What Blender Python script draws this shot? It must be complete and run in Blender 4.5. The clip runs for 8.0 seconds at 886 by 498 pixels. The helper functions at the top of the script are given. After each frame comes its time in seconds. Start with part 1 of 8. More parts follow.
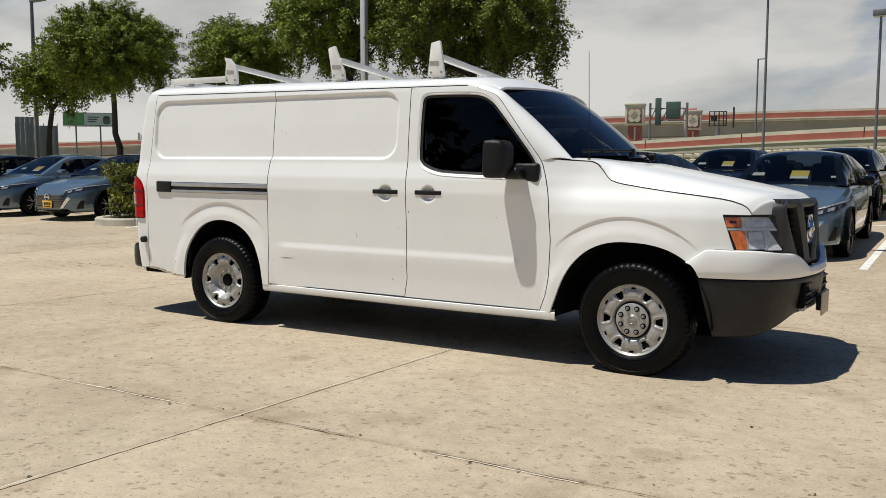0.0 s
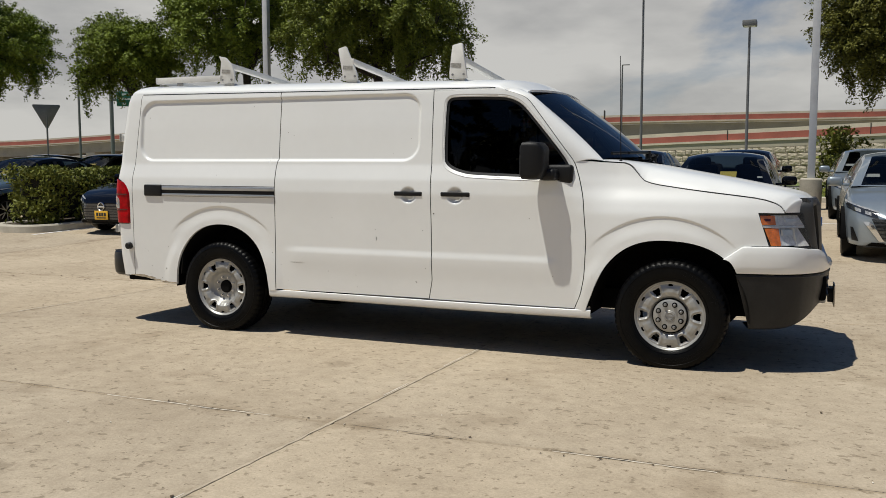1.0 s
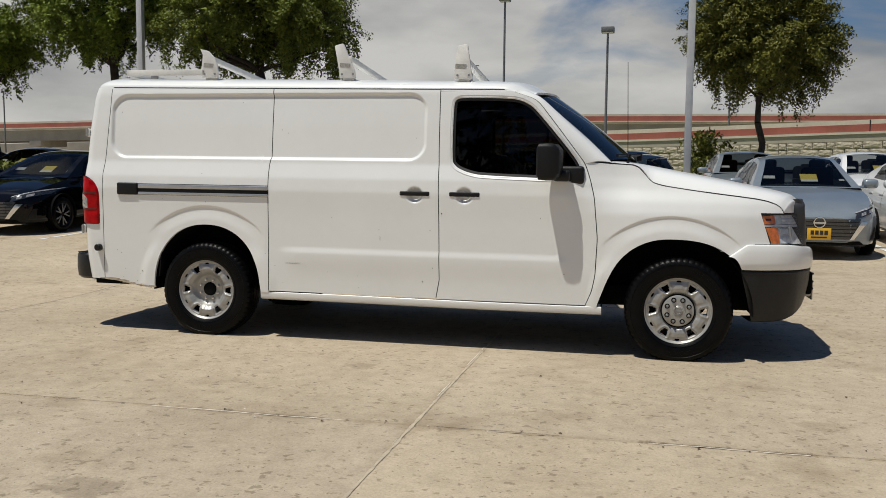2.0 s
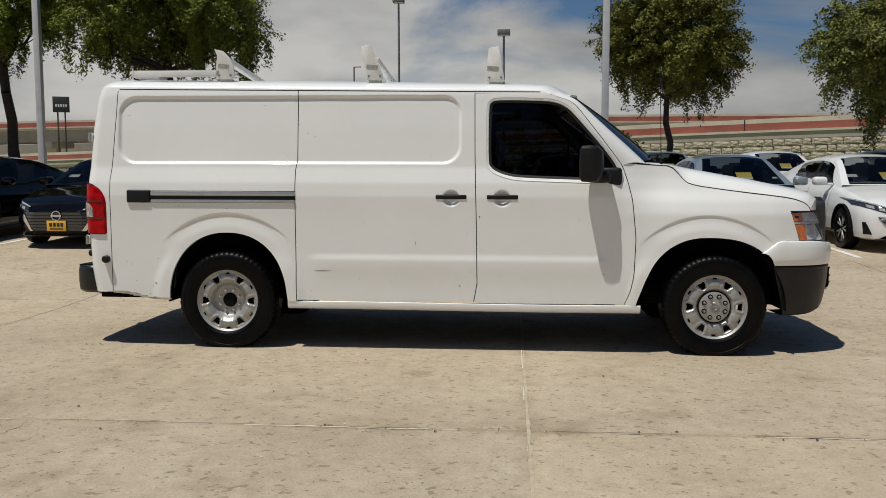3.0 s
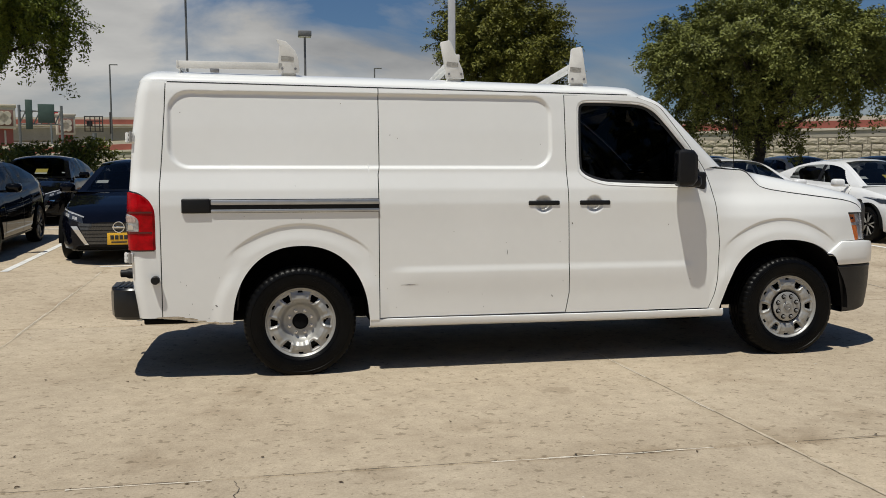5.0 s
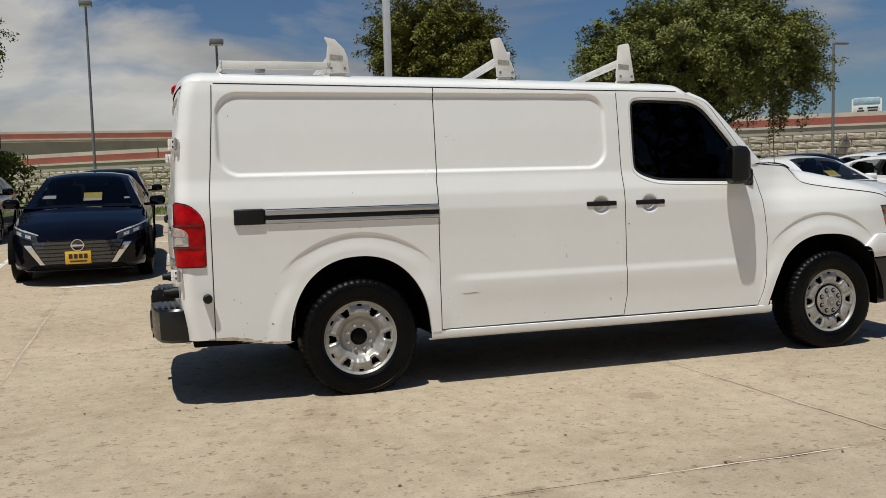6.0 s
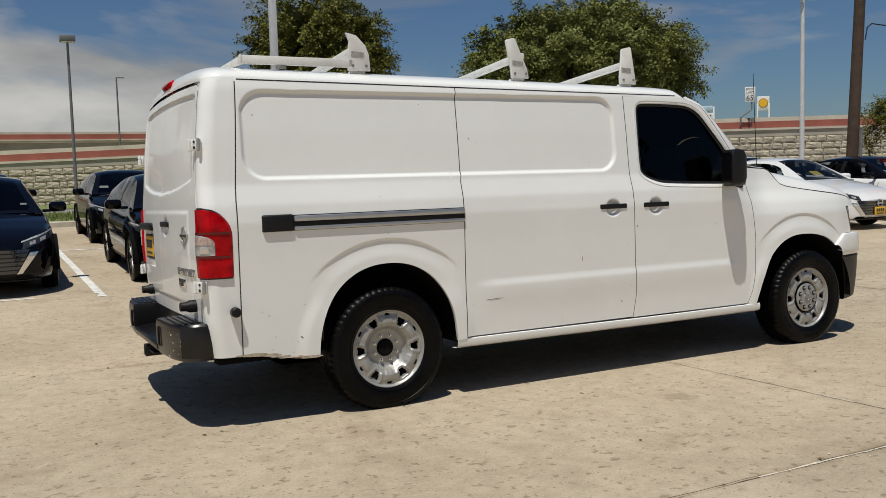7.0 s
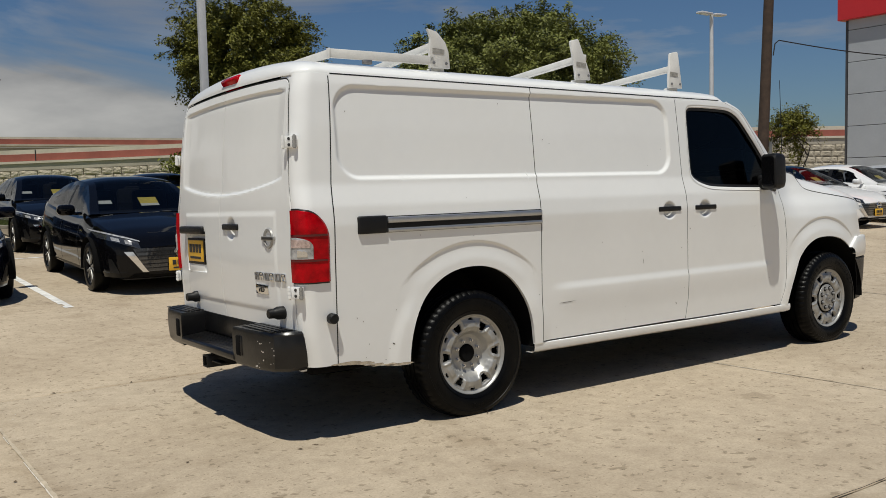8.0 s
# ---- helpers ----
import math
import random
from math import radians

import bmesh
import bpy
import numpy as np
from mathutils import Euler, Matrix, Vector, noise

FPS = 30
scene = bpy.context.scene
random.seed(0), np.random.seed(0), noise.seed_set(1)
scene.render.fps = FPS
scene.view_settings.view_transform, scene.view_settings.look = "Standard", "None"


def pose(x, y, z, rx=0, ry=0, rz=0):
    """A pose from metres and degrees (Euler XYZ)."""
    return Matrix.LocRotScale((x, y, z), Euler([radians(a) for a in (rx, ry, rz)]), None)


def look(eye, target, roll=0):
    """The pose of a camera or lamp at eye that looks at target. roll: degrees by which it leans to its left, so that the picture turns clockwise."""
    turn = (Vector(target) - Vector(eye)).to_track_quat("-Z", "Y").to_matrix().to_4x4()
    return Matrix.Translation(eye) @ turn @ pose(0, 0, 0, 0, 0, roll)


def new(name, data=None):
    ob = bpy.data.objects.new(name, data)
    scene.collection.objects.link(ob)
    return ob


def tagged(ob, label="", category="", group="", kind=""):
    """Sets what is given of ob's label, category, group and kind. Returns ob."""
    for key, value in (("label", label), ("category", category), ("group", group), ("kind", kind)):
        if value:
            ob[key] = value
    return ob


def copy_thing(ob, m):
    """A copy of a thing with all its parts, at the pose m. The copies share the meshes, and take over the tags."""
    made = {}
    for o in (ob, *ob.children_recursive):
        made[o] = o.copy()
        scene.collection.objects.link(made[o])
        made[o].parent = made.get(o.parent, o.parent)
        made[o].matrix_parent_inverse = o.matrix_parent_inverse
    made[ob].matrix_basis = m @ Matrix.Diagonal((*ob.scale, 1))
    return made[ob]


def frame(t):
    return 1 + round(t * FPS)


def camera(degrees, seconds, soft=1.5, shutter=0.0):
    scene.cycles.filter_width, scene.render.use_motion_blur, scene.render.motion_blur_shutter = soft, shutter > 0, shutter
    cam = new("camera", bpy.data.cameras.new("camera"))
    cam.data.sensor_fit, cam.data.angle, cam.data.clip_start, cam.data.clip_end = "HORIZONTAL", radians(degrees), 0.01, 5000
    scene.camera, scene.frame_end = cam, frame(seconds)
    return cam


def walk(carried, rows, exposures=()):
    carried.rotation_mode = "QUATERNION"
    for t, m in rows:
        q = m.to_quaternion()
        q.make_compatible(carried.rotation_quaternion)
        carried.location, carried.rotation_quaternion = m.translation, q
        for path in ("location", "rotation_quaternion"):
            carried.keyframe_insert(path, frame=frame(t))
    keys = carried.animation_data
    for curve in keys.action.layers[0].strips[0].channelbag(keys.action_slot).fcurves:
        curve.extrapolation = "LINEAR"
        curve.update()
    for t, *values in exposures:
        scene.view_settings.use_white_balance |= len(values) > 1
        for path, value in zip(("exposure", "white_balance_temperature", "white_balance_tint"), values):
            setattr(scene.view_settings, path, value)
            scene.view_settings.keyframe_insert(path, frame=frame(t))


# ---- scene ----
cam = camera(52.9, 8.0, soft=0.85)
PATH = [
    (0, (5.623, -6.622, 1.402), (4.603, -4.912, 1.207), 0.05),
    (0.5, (5.128, -6.906, 1.381), (4.226, -5.131, 1.191), 0.02),
    (1, (4.571, -7.161, 1.399), (3.814, -5.320, 1.209), -0.08),
    (1.5, (4.008, -7.404, 1.402), (3.399, -5.509, 1.207), 0.32),
    (1.7, (3.761, -7.471, 1.415), (3.231, -5.552, 1.221), 0.47),
    (2.8, (2.451, -7.678, 1.405), (2.244, -5.698, 1.212), -0.01),
    (3, (2.196, -7.667, 1.421), (2.043, -5.682, 1.231), -0.08),
    (3.5, (1.573, -7.638, 1.416), (1.555, -5.647, 1.223), 0.12),
    (4, (0.949, -7.515, 1.415), (1.048, -5.526, 1.230), 0.20),
    (4.5, (0.346, -7.363, 1.430), (0.608, -5.387, 1.255), 0.31),
    (4.7, (0.111, -7.272, 1.431), (0.426, -5.306, 1.252), 0.25),
    (5.8, (-1.015, -6.671, 1.413), (-0.451, -4.760, 1.240), -1.47),
    (6, (-1.209, -6.568, 1.410), (-0.604, -4.669, 1.242), -1.54),
    (6.5, (-1.705, -6.260, 1.421), (-0.954, -4.413, 1.256), -1.74),
    (7, (-2.200, -5.947, 1.430), (-1.279, -4.180, 1.263), -1.61),
    (7.5, (-2.662, -5.579, 1.424), (-1.634, -3.871, 1.268), -1.34),
    (8, (-3.144, -5.214, 1.409), (-2.007, -3.575, 1.256), -1.36),
]
walk(cam, [(t, look(eye, target, roll)) for t, eye, target, roll in PATH], exposures=((0, 0.14), (0.5, -0.08), (1.0, -0.08), (1.5, -0.08), (3.0, -0.20), (4.0, -0.18), (4.5, -0.12), (6.5, -0.09), (8.0, -0.14)))

# ---- world, sun ----
SUN_TO = Vector((-0.26, -0.25, 1.0)).normalized()
world = bpy.data.worlds.new("sky")
scene.world = world
world.use_nodes = True
wt = world.node_tree
wt.nodes.clear()
w_out = wt.nodes.new("ShaderNodeOutputWorld")
w_bg = wt.nodes.new("ShaderNodeBackground")
w_sky = wt.nodes.new("ShaderNodeTexSky")
w_sky.sky_type = "NISHITA"
w_sky.sun_disc = False
w_sky.sun_elevation = math.asin(SUN_TO.z)
w_sky.sun_rotation = math.atan2(SUN_TO.x, SUN_TO.y)
w_sky.air_density, w_sky.dust_density, w_sky.ozone_density = 1.1, 0.3, 4.0
w_co = wt.nodes.new("ShaderNodeTexCoord")
w_map = wt.nodes.new("ShaderNodeMapping")
w_map.inputs["Scale"].default_value = (1.0, 1.0, 3.0)
w_map.inputs["Location"].default_value = (0.35, 0.2, 0.1)
w_noise = wt.nodes.new("ShaderNodeTexNoise")
w_noise.inputs["Scale"].default_value = 2.3
w_noise.inputs["Detail"].default_value = 13.0
w_noise.inputs["Roughness"].default_value = 0.53
w_noise.inputs["Distortion"].default_value = 0.7
w_ramp = wt.nodes.new("ShaderNodeValToRGB")
w_ramp.color_ramp.elements[0].position, w_ramp.color_ramp.elements[0].color = 0.34, (0, 0, 0, 1)
w_ramp.color_ramp.elements[1].position, w_ramp.color_ramp.elements[1].color = 0.51, (0.92, 0.92, 0.92, 1)
w_mix = wt.nodes.new("ShaderNodeMixRGB")
w_tone = wt.nodes.new("ShaderNodeTexNoise")
w_tone.inputs["Scale"].default_value, w_tone.inputs["Detail"].default_value, w_tone.inputs["Roughness"].default_value = 3.2, 10.0, 0.52
w_tramp = wt.nodes.new("ShaderNodeValToRGB")
w_tramp.color_ramp.elements[0].position, w_tramp.color_ramp.elements[0].color = 0.32, (5.2, 5.2, 5.2, 1)
w_tramp.color_ramp.elements[1].position, w_tramp.color_ramp.elements[1].color = 0.62, (12.2, 11.9, 11.2, 1)
w_dull = wt.nodes.new("ShaderNodeMapRange")
for k, v in (("From Min", -0.05), ("From Max", 0.32), ("To Min", 0.04), ("To Max", -0.17)):
    w_dull.inputs[k].default_value = v
w_shade = wt.nodes.new("ShaderNodeMath")
w_shade.operation = "ADD"
wt.links.new(w_dull.outputs["Result"], w_shade.inputs[0])
wt.links.new(w_tone.outputs["Fac"], w_shade.inputs[1])
wt.links.new(w_shade.outputs[0], w_tramp.inputs["Fac"])
wt.links.new(w_tramp.outputs["Color"], w_mix.inputs["Color2"])
wt.links.new(w_co.outputs["Generated"], w_map.inputs["Vector"])
wt.links.new(w_map.outputs["Vector"], w_noise.inputs["Vector"])
wt.links.new(w_map.outputs["Vector"], w_tone.inputs["Vector"])
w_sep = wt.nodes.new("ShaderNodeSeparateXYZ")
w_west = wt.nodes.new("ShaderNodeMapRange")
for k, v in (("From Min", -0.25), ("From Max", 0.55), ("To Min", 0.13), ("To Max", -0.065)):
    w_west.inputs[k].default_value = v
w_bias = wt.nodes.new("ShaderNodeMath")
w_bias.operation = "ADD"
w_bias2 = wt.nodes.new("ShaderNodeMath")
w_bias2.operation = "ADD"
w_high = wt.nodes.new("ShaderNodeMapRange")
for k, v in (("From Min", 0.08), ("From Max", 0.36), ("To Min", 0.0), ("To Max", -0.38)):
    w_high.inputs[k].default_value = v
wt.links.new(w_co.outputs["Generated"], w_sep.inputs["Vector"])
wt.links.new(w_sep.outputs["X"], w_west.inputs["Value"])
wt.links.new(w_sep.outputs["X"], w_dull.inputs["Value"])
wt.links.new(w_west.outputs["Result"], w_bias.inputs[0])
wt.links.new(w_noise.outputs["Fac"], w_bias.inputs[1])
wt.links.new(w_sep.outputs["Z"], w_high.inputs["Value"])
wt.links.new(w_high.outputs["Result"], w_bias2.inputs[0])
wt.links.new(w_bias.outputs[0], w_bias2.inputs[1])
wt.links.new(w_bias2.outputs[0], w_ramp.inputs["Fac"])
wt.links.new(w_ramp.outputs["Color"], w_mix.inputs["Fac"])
w_tint = wt.nodes.new("ShaderNodeMixRGB")
w_tint.blend_type = "MULTIPLY"
w_tint.inputs["Fac"].default_value = 1.0
w_tint.inputs["Color2"].default_value = (0.66, 0.82, 1.02, 1)
wt.links.new(w_sky.outputs["Color"], w_tint.inputs["Color1"])
wt.links.new(w_tint.outputs["Color"], w_mix.inputs["Color1"])
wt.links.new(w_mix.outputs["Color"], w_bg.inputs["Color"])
wt.links.new(w_bg.outputs["Background"], w_out.inputs["Surface"])
w_bg.inputs["Strength"].default_value = 0.052
sun = bpy.data.lights.new("sun", "SUN")
sun.energy, sun.angle, sun.color = 4.15, radians(0.55), (0.985, 0.957, 0.868)
new("sun", sun).matrix_world = look(SUN_TO * 60, (0, 0, 0))
scene.view_settings.exposure = 0.0


# ---- materials ----
def mat(name, color, rough=0.6, metal=0.0, vary=0.0, scale=6.0, bump=0.0, bump_scale=60.0, coat=0.0, spec=0.5, second=None, island=0.0):
    """A surface with colour varied at two scales, fine relief and gloss."""
    m = bpy.data.materials.new(name)
    m.use_nodes = True
    nt = m.node_tree
    b = nt.nodes["Principled BSDF"]
    b.inputs["Roughness"].default_value = rough
    b.inputs["Metallic"].default_value = metal
    b.inputs["Coat Weight"].default_value = coat
    b.inputs["Coat Roughness"].default_value = 0.04
    b.inputs["Specular IOR Level"].default_value = spec
    b.inputs["Base Color"].default_value = (*color, 1)
    co = nt.nodes.new("ShaderNodeTexCoord")
    if vary > 0:
        n1 = nt.nodes.new("ShaderNodeTexNoise")
        n1.inputs["Scale"].default_value, n1.inputs["Detail"].default_value = scale, 6
        n2 = nt.nodes.new("ShaderNodeTexNoise")
        n2.inputs["Scale"].default_value, n2.inputs["Detail"].default_value = scale * 11, 3
        add = nt.nodes.new("ShaderNodeMath")
        add.operation = "MULTIPLY_ADD"
        add.inputs[1].default_value = 0.35
        nt.links.new(co.outputs["Object"], n1.inputs["Vector"])
        nt.links.new(co.outputs["Object"], n2.inputs["Vector"])
        nt.links.new(n2.outputs["Fac"], add.inputs[0])
        nt.links.new(n1.outputs["Fac"], add.inputs[2])
        last = add.outputs[0]
        if island > 0:
            geo = nt.nodes.new("ShaderNodeNewGeometry")
            more = nt.nodes.new("ShaderNodeMath")
            more.operation = "MULTIPLY_ADD"
            more.inputs[1].default_value = island
            nt.links.new(geo.outputs["Random Per Island"], more.inputs[0])
            nt.links.new(last, more.inputs[2])
            last = more.outputs[0]
        ramp = nt.nodes.new("ShaderNodeValToRGB")
        lo = tuple(max(0.0, c * (1 - vary)) for c in color)
        hi = second or tuple(min(1.0, c * (1 + vary)) for c in color)
        ramp.color_ramp.elements[0].position, ramp.color_ramp.elements[0].color = 0.45, (*lo, 1)
        ramp.color_ramp.elements[1].position, ramp.color_ramp.elements[1].color = 0.92 + island * 0.6, (*hi, 1)
        nt.links.new(last, ramp.inputs["Fac"])
        nt.links.new(ramp.outputs["Color"], b.inputs["Base Color"])
    if bump > 0:
        nb = nt.nodes.new("ShaderNodeTexNoise")
        nb.inputs["Scale"].default_value, nb.inputs["Detail"].default_value = bump_scale, 4
        bu = nt.nodes.new("ShaderNodeBump")
        bu.inputs["Strength"].default_value, bu.inputs["Distance"].default_value = bump, 0.01
        nt.links.new(co.outputs["Object"], nb.inputs["Vector"])
        nt.links.new(nb.outputs["Fac"], bu.inputs["Height"])
        nt.links.new(bu.outputs["Normal"], b.inputs["Normal"])
    return m


def glass(name, tint, rough=0.0, ior=1.5):
    """A thin tinted pane: gloss by Fresnel over tinted see-through."""
    m = bpy.data.materials.new(name)
    m.use_nodes = True
    nt = m.node_tree
    nt.nodes.clear()
    out = nt.nodes.new("ShaderNodeOutputMaterial")
    mix = nt.nodes.new("ShaderNodeMixShader")
    fr = nt.nodes.new("ShaderNodeFresnel")
    fr.inputs["IOR"].default_value = ior
    tr = nt.nodes.new("ShaderNodeBsdfTransparent")
    tr.inputs["Color"].default_value = (*tint, 1)
    gl = nt.nodes.new("ShaderNodeBsdfGlossy")
    gl.inputs["Roughness"].default_value = rough
    nt.links.new(fr.outputs["Fac"], mix.inputs["Fac"])
    nt.links.new(tr.outputs["BSDF"], mix.inputs[1])
    nt.links.new(gl.outputs["BSDF"], mix.inputs[2])
    nt.links.new(mix.outputs["Shader"], out.inputs["Surface"])
    return m


def concrete_material():
    """Sun-bleached parking-lot concrete: broad stains, mottling, small dark pits and a rough skin."""
    m = bpy.data.materials.new("concrete")
    m.use_nodes = True
    nt = m.node_tree
    b = nt.nodes["Principled BSDF"]
    b.inputs["Roughness"].default_value = 0.85
    b.inputs["Specular IOR Level"].default_value = 0.25
    geo = nt.nodes.new("ShaderNodeNewGeometry")

    def tex(scale, detail, rough=0.55):
        n = nt.nodes.new("ShaderNodeTexNoise")
        n.inputs["Scale"].default_value, n.inputs["Detail"].default_value, n.inputs["Roughness"].default_value = scale, detail, rough
        nt.links.new(geo.outputs["Position"], n.inputs["Vector"])
        return n.outputs["Fac"]

    def ramp(fac, p0, c0, p1, c1):
        r = nt.nodes.new("ShaderNodeValToRGB")
        r.color_ramp.elements[0].position, r.color_ramp.elements[0].color = p0, (*c0, 1)
        r.color_ramp.elements[1].position, r.color_ramp.elements[1].color = p1, (*c1, 1)
        nt.links.new(fac, r.inputs["Fac"])
        return r.outputs["Color"]

    def mul(a, c2, fac=1.0):
        x = nt.nodes.new("ShaderNodeMixRGB")
        x.blend_type = "MULTIPLY"
        x.inputs["Fac"].default_value = fac
        nt.links.new(a, x.inputs["Color1"])
        nt.links.new(c2, x.inputs["Color2"])
        return x.outputs["Color"]

    base = ramp(tex(0.55, 8), 0.32, (0.455, 0.372, 0.266), 0.70, (0.585, 0.492, 0.362))
    mott = ramp(tex(9.0, 8, 0.65), 0.30, (0.82, 0.81, 0.80), 0.62, (1.0, 1.0, 1.0))
    fine = ramp(tex(70.0, 4, 0.7), 0.28, (0.78, 0.775, 0.77), 0.60, (1.0, 1.0, 1.0))
    spots = ramp(tex(19.0, 3, 0.5), 0.335, (0.66, 0.645, 0.62), 0.385, (1, 1, 1))
    pits = ramp(tex(48.0, 2, 0.4), 0.27, (0.52, 0.50, 0.47), 0.31, (1, 1, 1))
    stain = ramp(tex(1.5, 5), 0.27, (0.80, 0.775, 0.745), 0.44, (1, 1, 1))
    info = nt.nodes.new("ShaderNodeObjectInfo")
    slab = ramp(info.outputs["Random"], 0.0, (0.93, 0.93, 0.94), 1.0, (1.04, 1.03, 1.02))
    obco = nt.nodes.new("ShaderNodeTexCoord")
    sep = nt.nodes.new("ShaderNodeSeparateXYZ")
    nt.links.new(obco.outputs["Object"], sep.inputs["Vector"])

    def math_(op, a, b2=None):
        n = nt.nodes.new("ShaderNodeMath")
        n.operation = op
        for k, v in enumerate((a, b2)):
            if v is None:
                continue
            if isinstance(v, (int, float)):
                n.inputs[k].default_value = v
            else:
                nt.links.new(v, n.inputs[k])
        return n.outputs[0]

    ex = math_("SUBTRACT", 4.65 / 2, math_("ABSOLUTE", sep.outputs["X"]))
    ey = math_("SUBTRACT", 4.55 / 2, math_("ABSOLUTE", sep.outputs["Y"]))
    edge = math_("MINIMUM", ex, math_("MULTIPLY", ey, 2.2))
    wob = math_("ADD", edge, math_("MULTIPLY", math_("SUBTRACT", tex(3.0, 5), 0.42), 0.55))
    dirt = ramp(wob, 0.0, (0.85, 0.83, 0.80), 0.12, (1, 1, 1))
    # dried spills with a shape of their own
    place = nt.nodes.new("ShaderNodeSeparateXYZ")
    nt.links.new(geo.outputs["Position"], place.inputs["Vector"])
    spills = None
    for cx, cy, rx, ry, tone in ((1.22, -4.42, 0.19, 0.13, 0.74), (1.58, -1.80, 0.13, 0.10, 0.80), (-4.6, -1.9, 0.22, 0.15, 0.84), (4.4, -2.6, 0.16, 0.12, 0.86)):
        dx = math_("DIVIDE", math_("SUBTRACT", place.outputs["X"], cx), rx)
        dy = math_("DIVIDE", math_("SUBTRACT", place.outputs["Y"], cy), ry)
        far = math_("SQRT", math_("ADD", math_("MULTIPLY", dx, dx), math_("MULTIPLY", dy, dy)))
        far = math_("ADD", far, math_("MULTIPLY", math_("SUBTRACT", tex(14.0, 5), 0.5), 1.6))
        one = ramp(far, 0.75, (tone, tone * 0.985, tone * 0.965), 1.0, (1, 1, 1))
        spills = one if spills is None else mul(spills, one)
    col = mul(mul(mul(mul(mul(mul(mul(mul(base, mott), fine), spots), stain), slab), dirt), pits), spills)
    nt.links.new(col, b.inputs["Base Color"])
    bu = nt.nodes.new("ShaderNodeBump")
    bu.inputs["Strength"].default_value, bu.inputs["Distance"].default_value = 0.35, 0.008
    nt.links.new(tex(90.0, 4), bu.inputs["Height"])
    nt.links.new(bu.outputs["Normal"], b.inputs["Normal"])
    return m


CONCRETE = concrete_material()
JOINT = mat("joint_filler", (0.26, 0.22, 0.16), 0.9, vary=0.35, scale=4, bump=0.4)
KERB = mat("kerb_concrete", (0.47, 0.43, 0.35), 0.85, vary=0.2, scale=3, bump=0.4)
VAN_WHITE = mat("white_van_paint", (0.845, 0.85, 0.828), 0.32, vary=0.025, scale=1.4, bump=0.012, bump_scale=5, coat=0.5)
# near-black: the shade inside hollows is put into this colour
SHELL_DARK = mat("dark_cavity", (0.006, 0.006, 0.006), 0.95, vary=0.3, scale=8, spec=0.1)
PLASTIC = mat("black_plastic", (0.007, 0.007, 0.0075), 0.46, vary=0.3, scale=5, bump=0.2, bump_scale=350, spec=0.3)
PLASTIC_GREY = mat("weathered_plastic", (0.011, 0.011, 0.012), 0.45, vary=0.5, scale=7, bump=0.2, bump_scale=300, spec=0.4)
BUMPER_GREY = mat("grey_black_bumper_plastic", (0.016, 0.0155, 0.015), 0.42, vary=0.35, scale=5, bump=0.2, bump_scale=350, spec=0.35)
GRILLE_GREY = mat("dark_grey_grille_plastic", (0.028, 0.029, 0.031), 0.5, vary=0.2, scale=6, bump=0.15, bump_scale=300)
RUBBER = mat("tyre_rubber", (0.0026, 0.0026, 0.0027), 0.36, vary=0.5, scale=14, bump=0.2, bump_scale=120, spec=0.13)
# for real rubber seals, and for strips that colour panel gaps with shade
SEAL_GAP_BLACK = mat("black_rubber_seal", (0.01, 0.01, 0.01), 0.5, vary=0.2, scale=10)
STEEL = mat("silver_wheel_paint", (0.39, 0.385, 0.365), 0.42, 0.45, vary=0.14, scale=14, bump=0.05, bump_scale=40)
STEEL_DULL = mat("dull_steel", (0.33, 0.33, 0.33), 0.5, 0.8, vary=0.25, scale=18)
ALUMINIUM = mat("aluminium_rail", (0.52, 0.53, 0.54), 0.38, 0.85, vary=0.1, scale=10)
CHROME = mat("chrome", (0.75, 0.76, 0.78), 0.1, 1.0)
# near-black in place of a mirror: the dark reflection is in the colour
DARK_MIRROR = mat("dark_mirror_glass", (0.006, 0.006, 0.007), 0.04, spec=0.6)
RACK_WHITE = mat("white_powder_coat", (0.72, 0.71, 0.67), 0.4, vary=0.1, scale=9, bump=0.05)
FADED_LABEL = mat("faded_label", (0.33, 0.32, 0.29), 0.6, vary=0.3, scale=60)
RED_LENS = mat("red_lens", (0.40, 0.002, 0.006), 0.10, vary=0.45, scale=18, coat=0.0, spec=0.14)
DARK_RED_LENS = mat("dark_red_lens", (0.10, 0.002, 0.004), 0.2, vary=0.2, scale=20, coat=0.3)
CLEAR_LENS = mat("clear_lens", (0.42, 0.42, 0.42), 0.15, 0.2, vary=0.5, scale=26, coat=0.5)
AMBER = mat("amber_lens", (0.75, 0.20, 0.03), 0.15, vary=0.25, scale=40, coat=0.8)
LAMP_BOWL = mat("lamp_reflector", (0.86, 0.86, 0.85), 0.25, 0.1, vary=0.25, scale=34, bump=0.25, bump_scale=24)
VAN_GLASS = glass("tinted_side_glass", (0.11, 0.11, 0.11), ior=1.27)
COVER_GLASS = glass("clear_lamp_cover", (0.96, 0.965, 0.97), ior=1.25)
LAMP_BLUE = mat("tinted_reflector", (0.74, 0.78, 0.86), 0.25, 0.1, vary=0.35, scale=30)
SCREEN_GLASS = glass("windscreen_glass", (0.09, 0.115, 0.155), ior=1.62)
SEAT_CLOTH = mat("dark_seat_cloth", (0.06, 0.06, 0.062), 0.85, vary=0.3, scale=30)
YELLOW = mat("yellow_plate", (0.80, 0.46, 0.035), 0.45, vary=0.06, scale=20)
INK = mat("dark_print", (0.03, 0.028, 0.026), 0.6)
PAPER = mat("paper_card", (0.78, 0.77, 0.72), 0.7, vary=0.05, scale=30)
PAPER_YELLOW = mat("yellow_card", (0.78, 0.60, 0.12), 0.7, vary=0.1, scale=30)
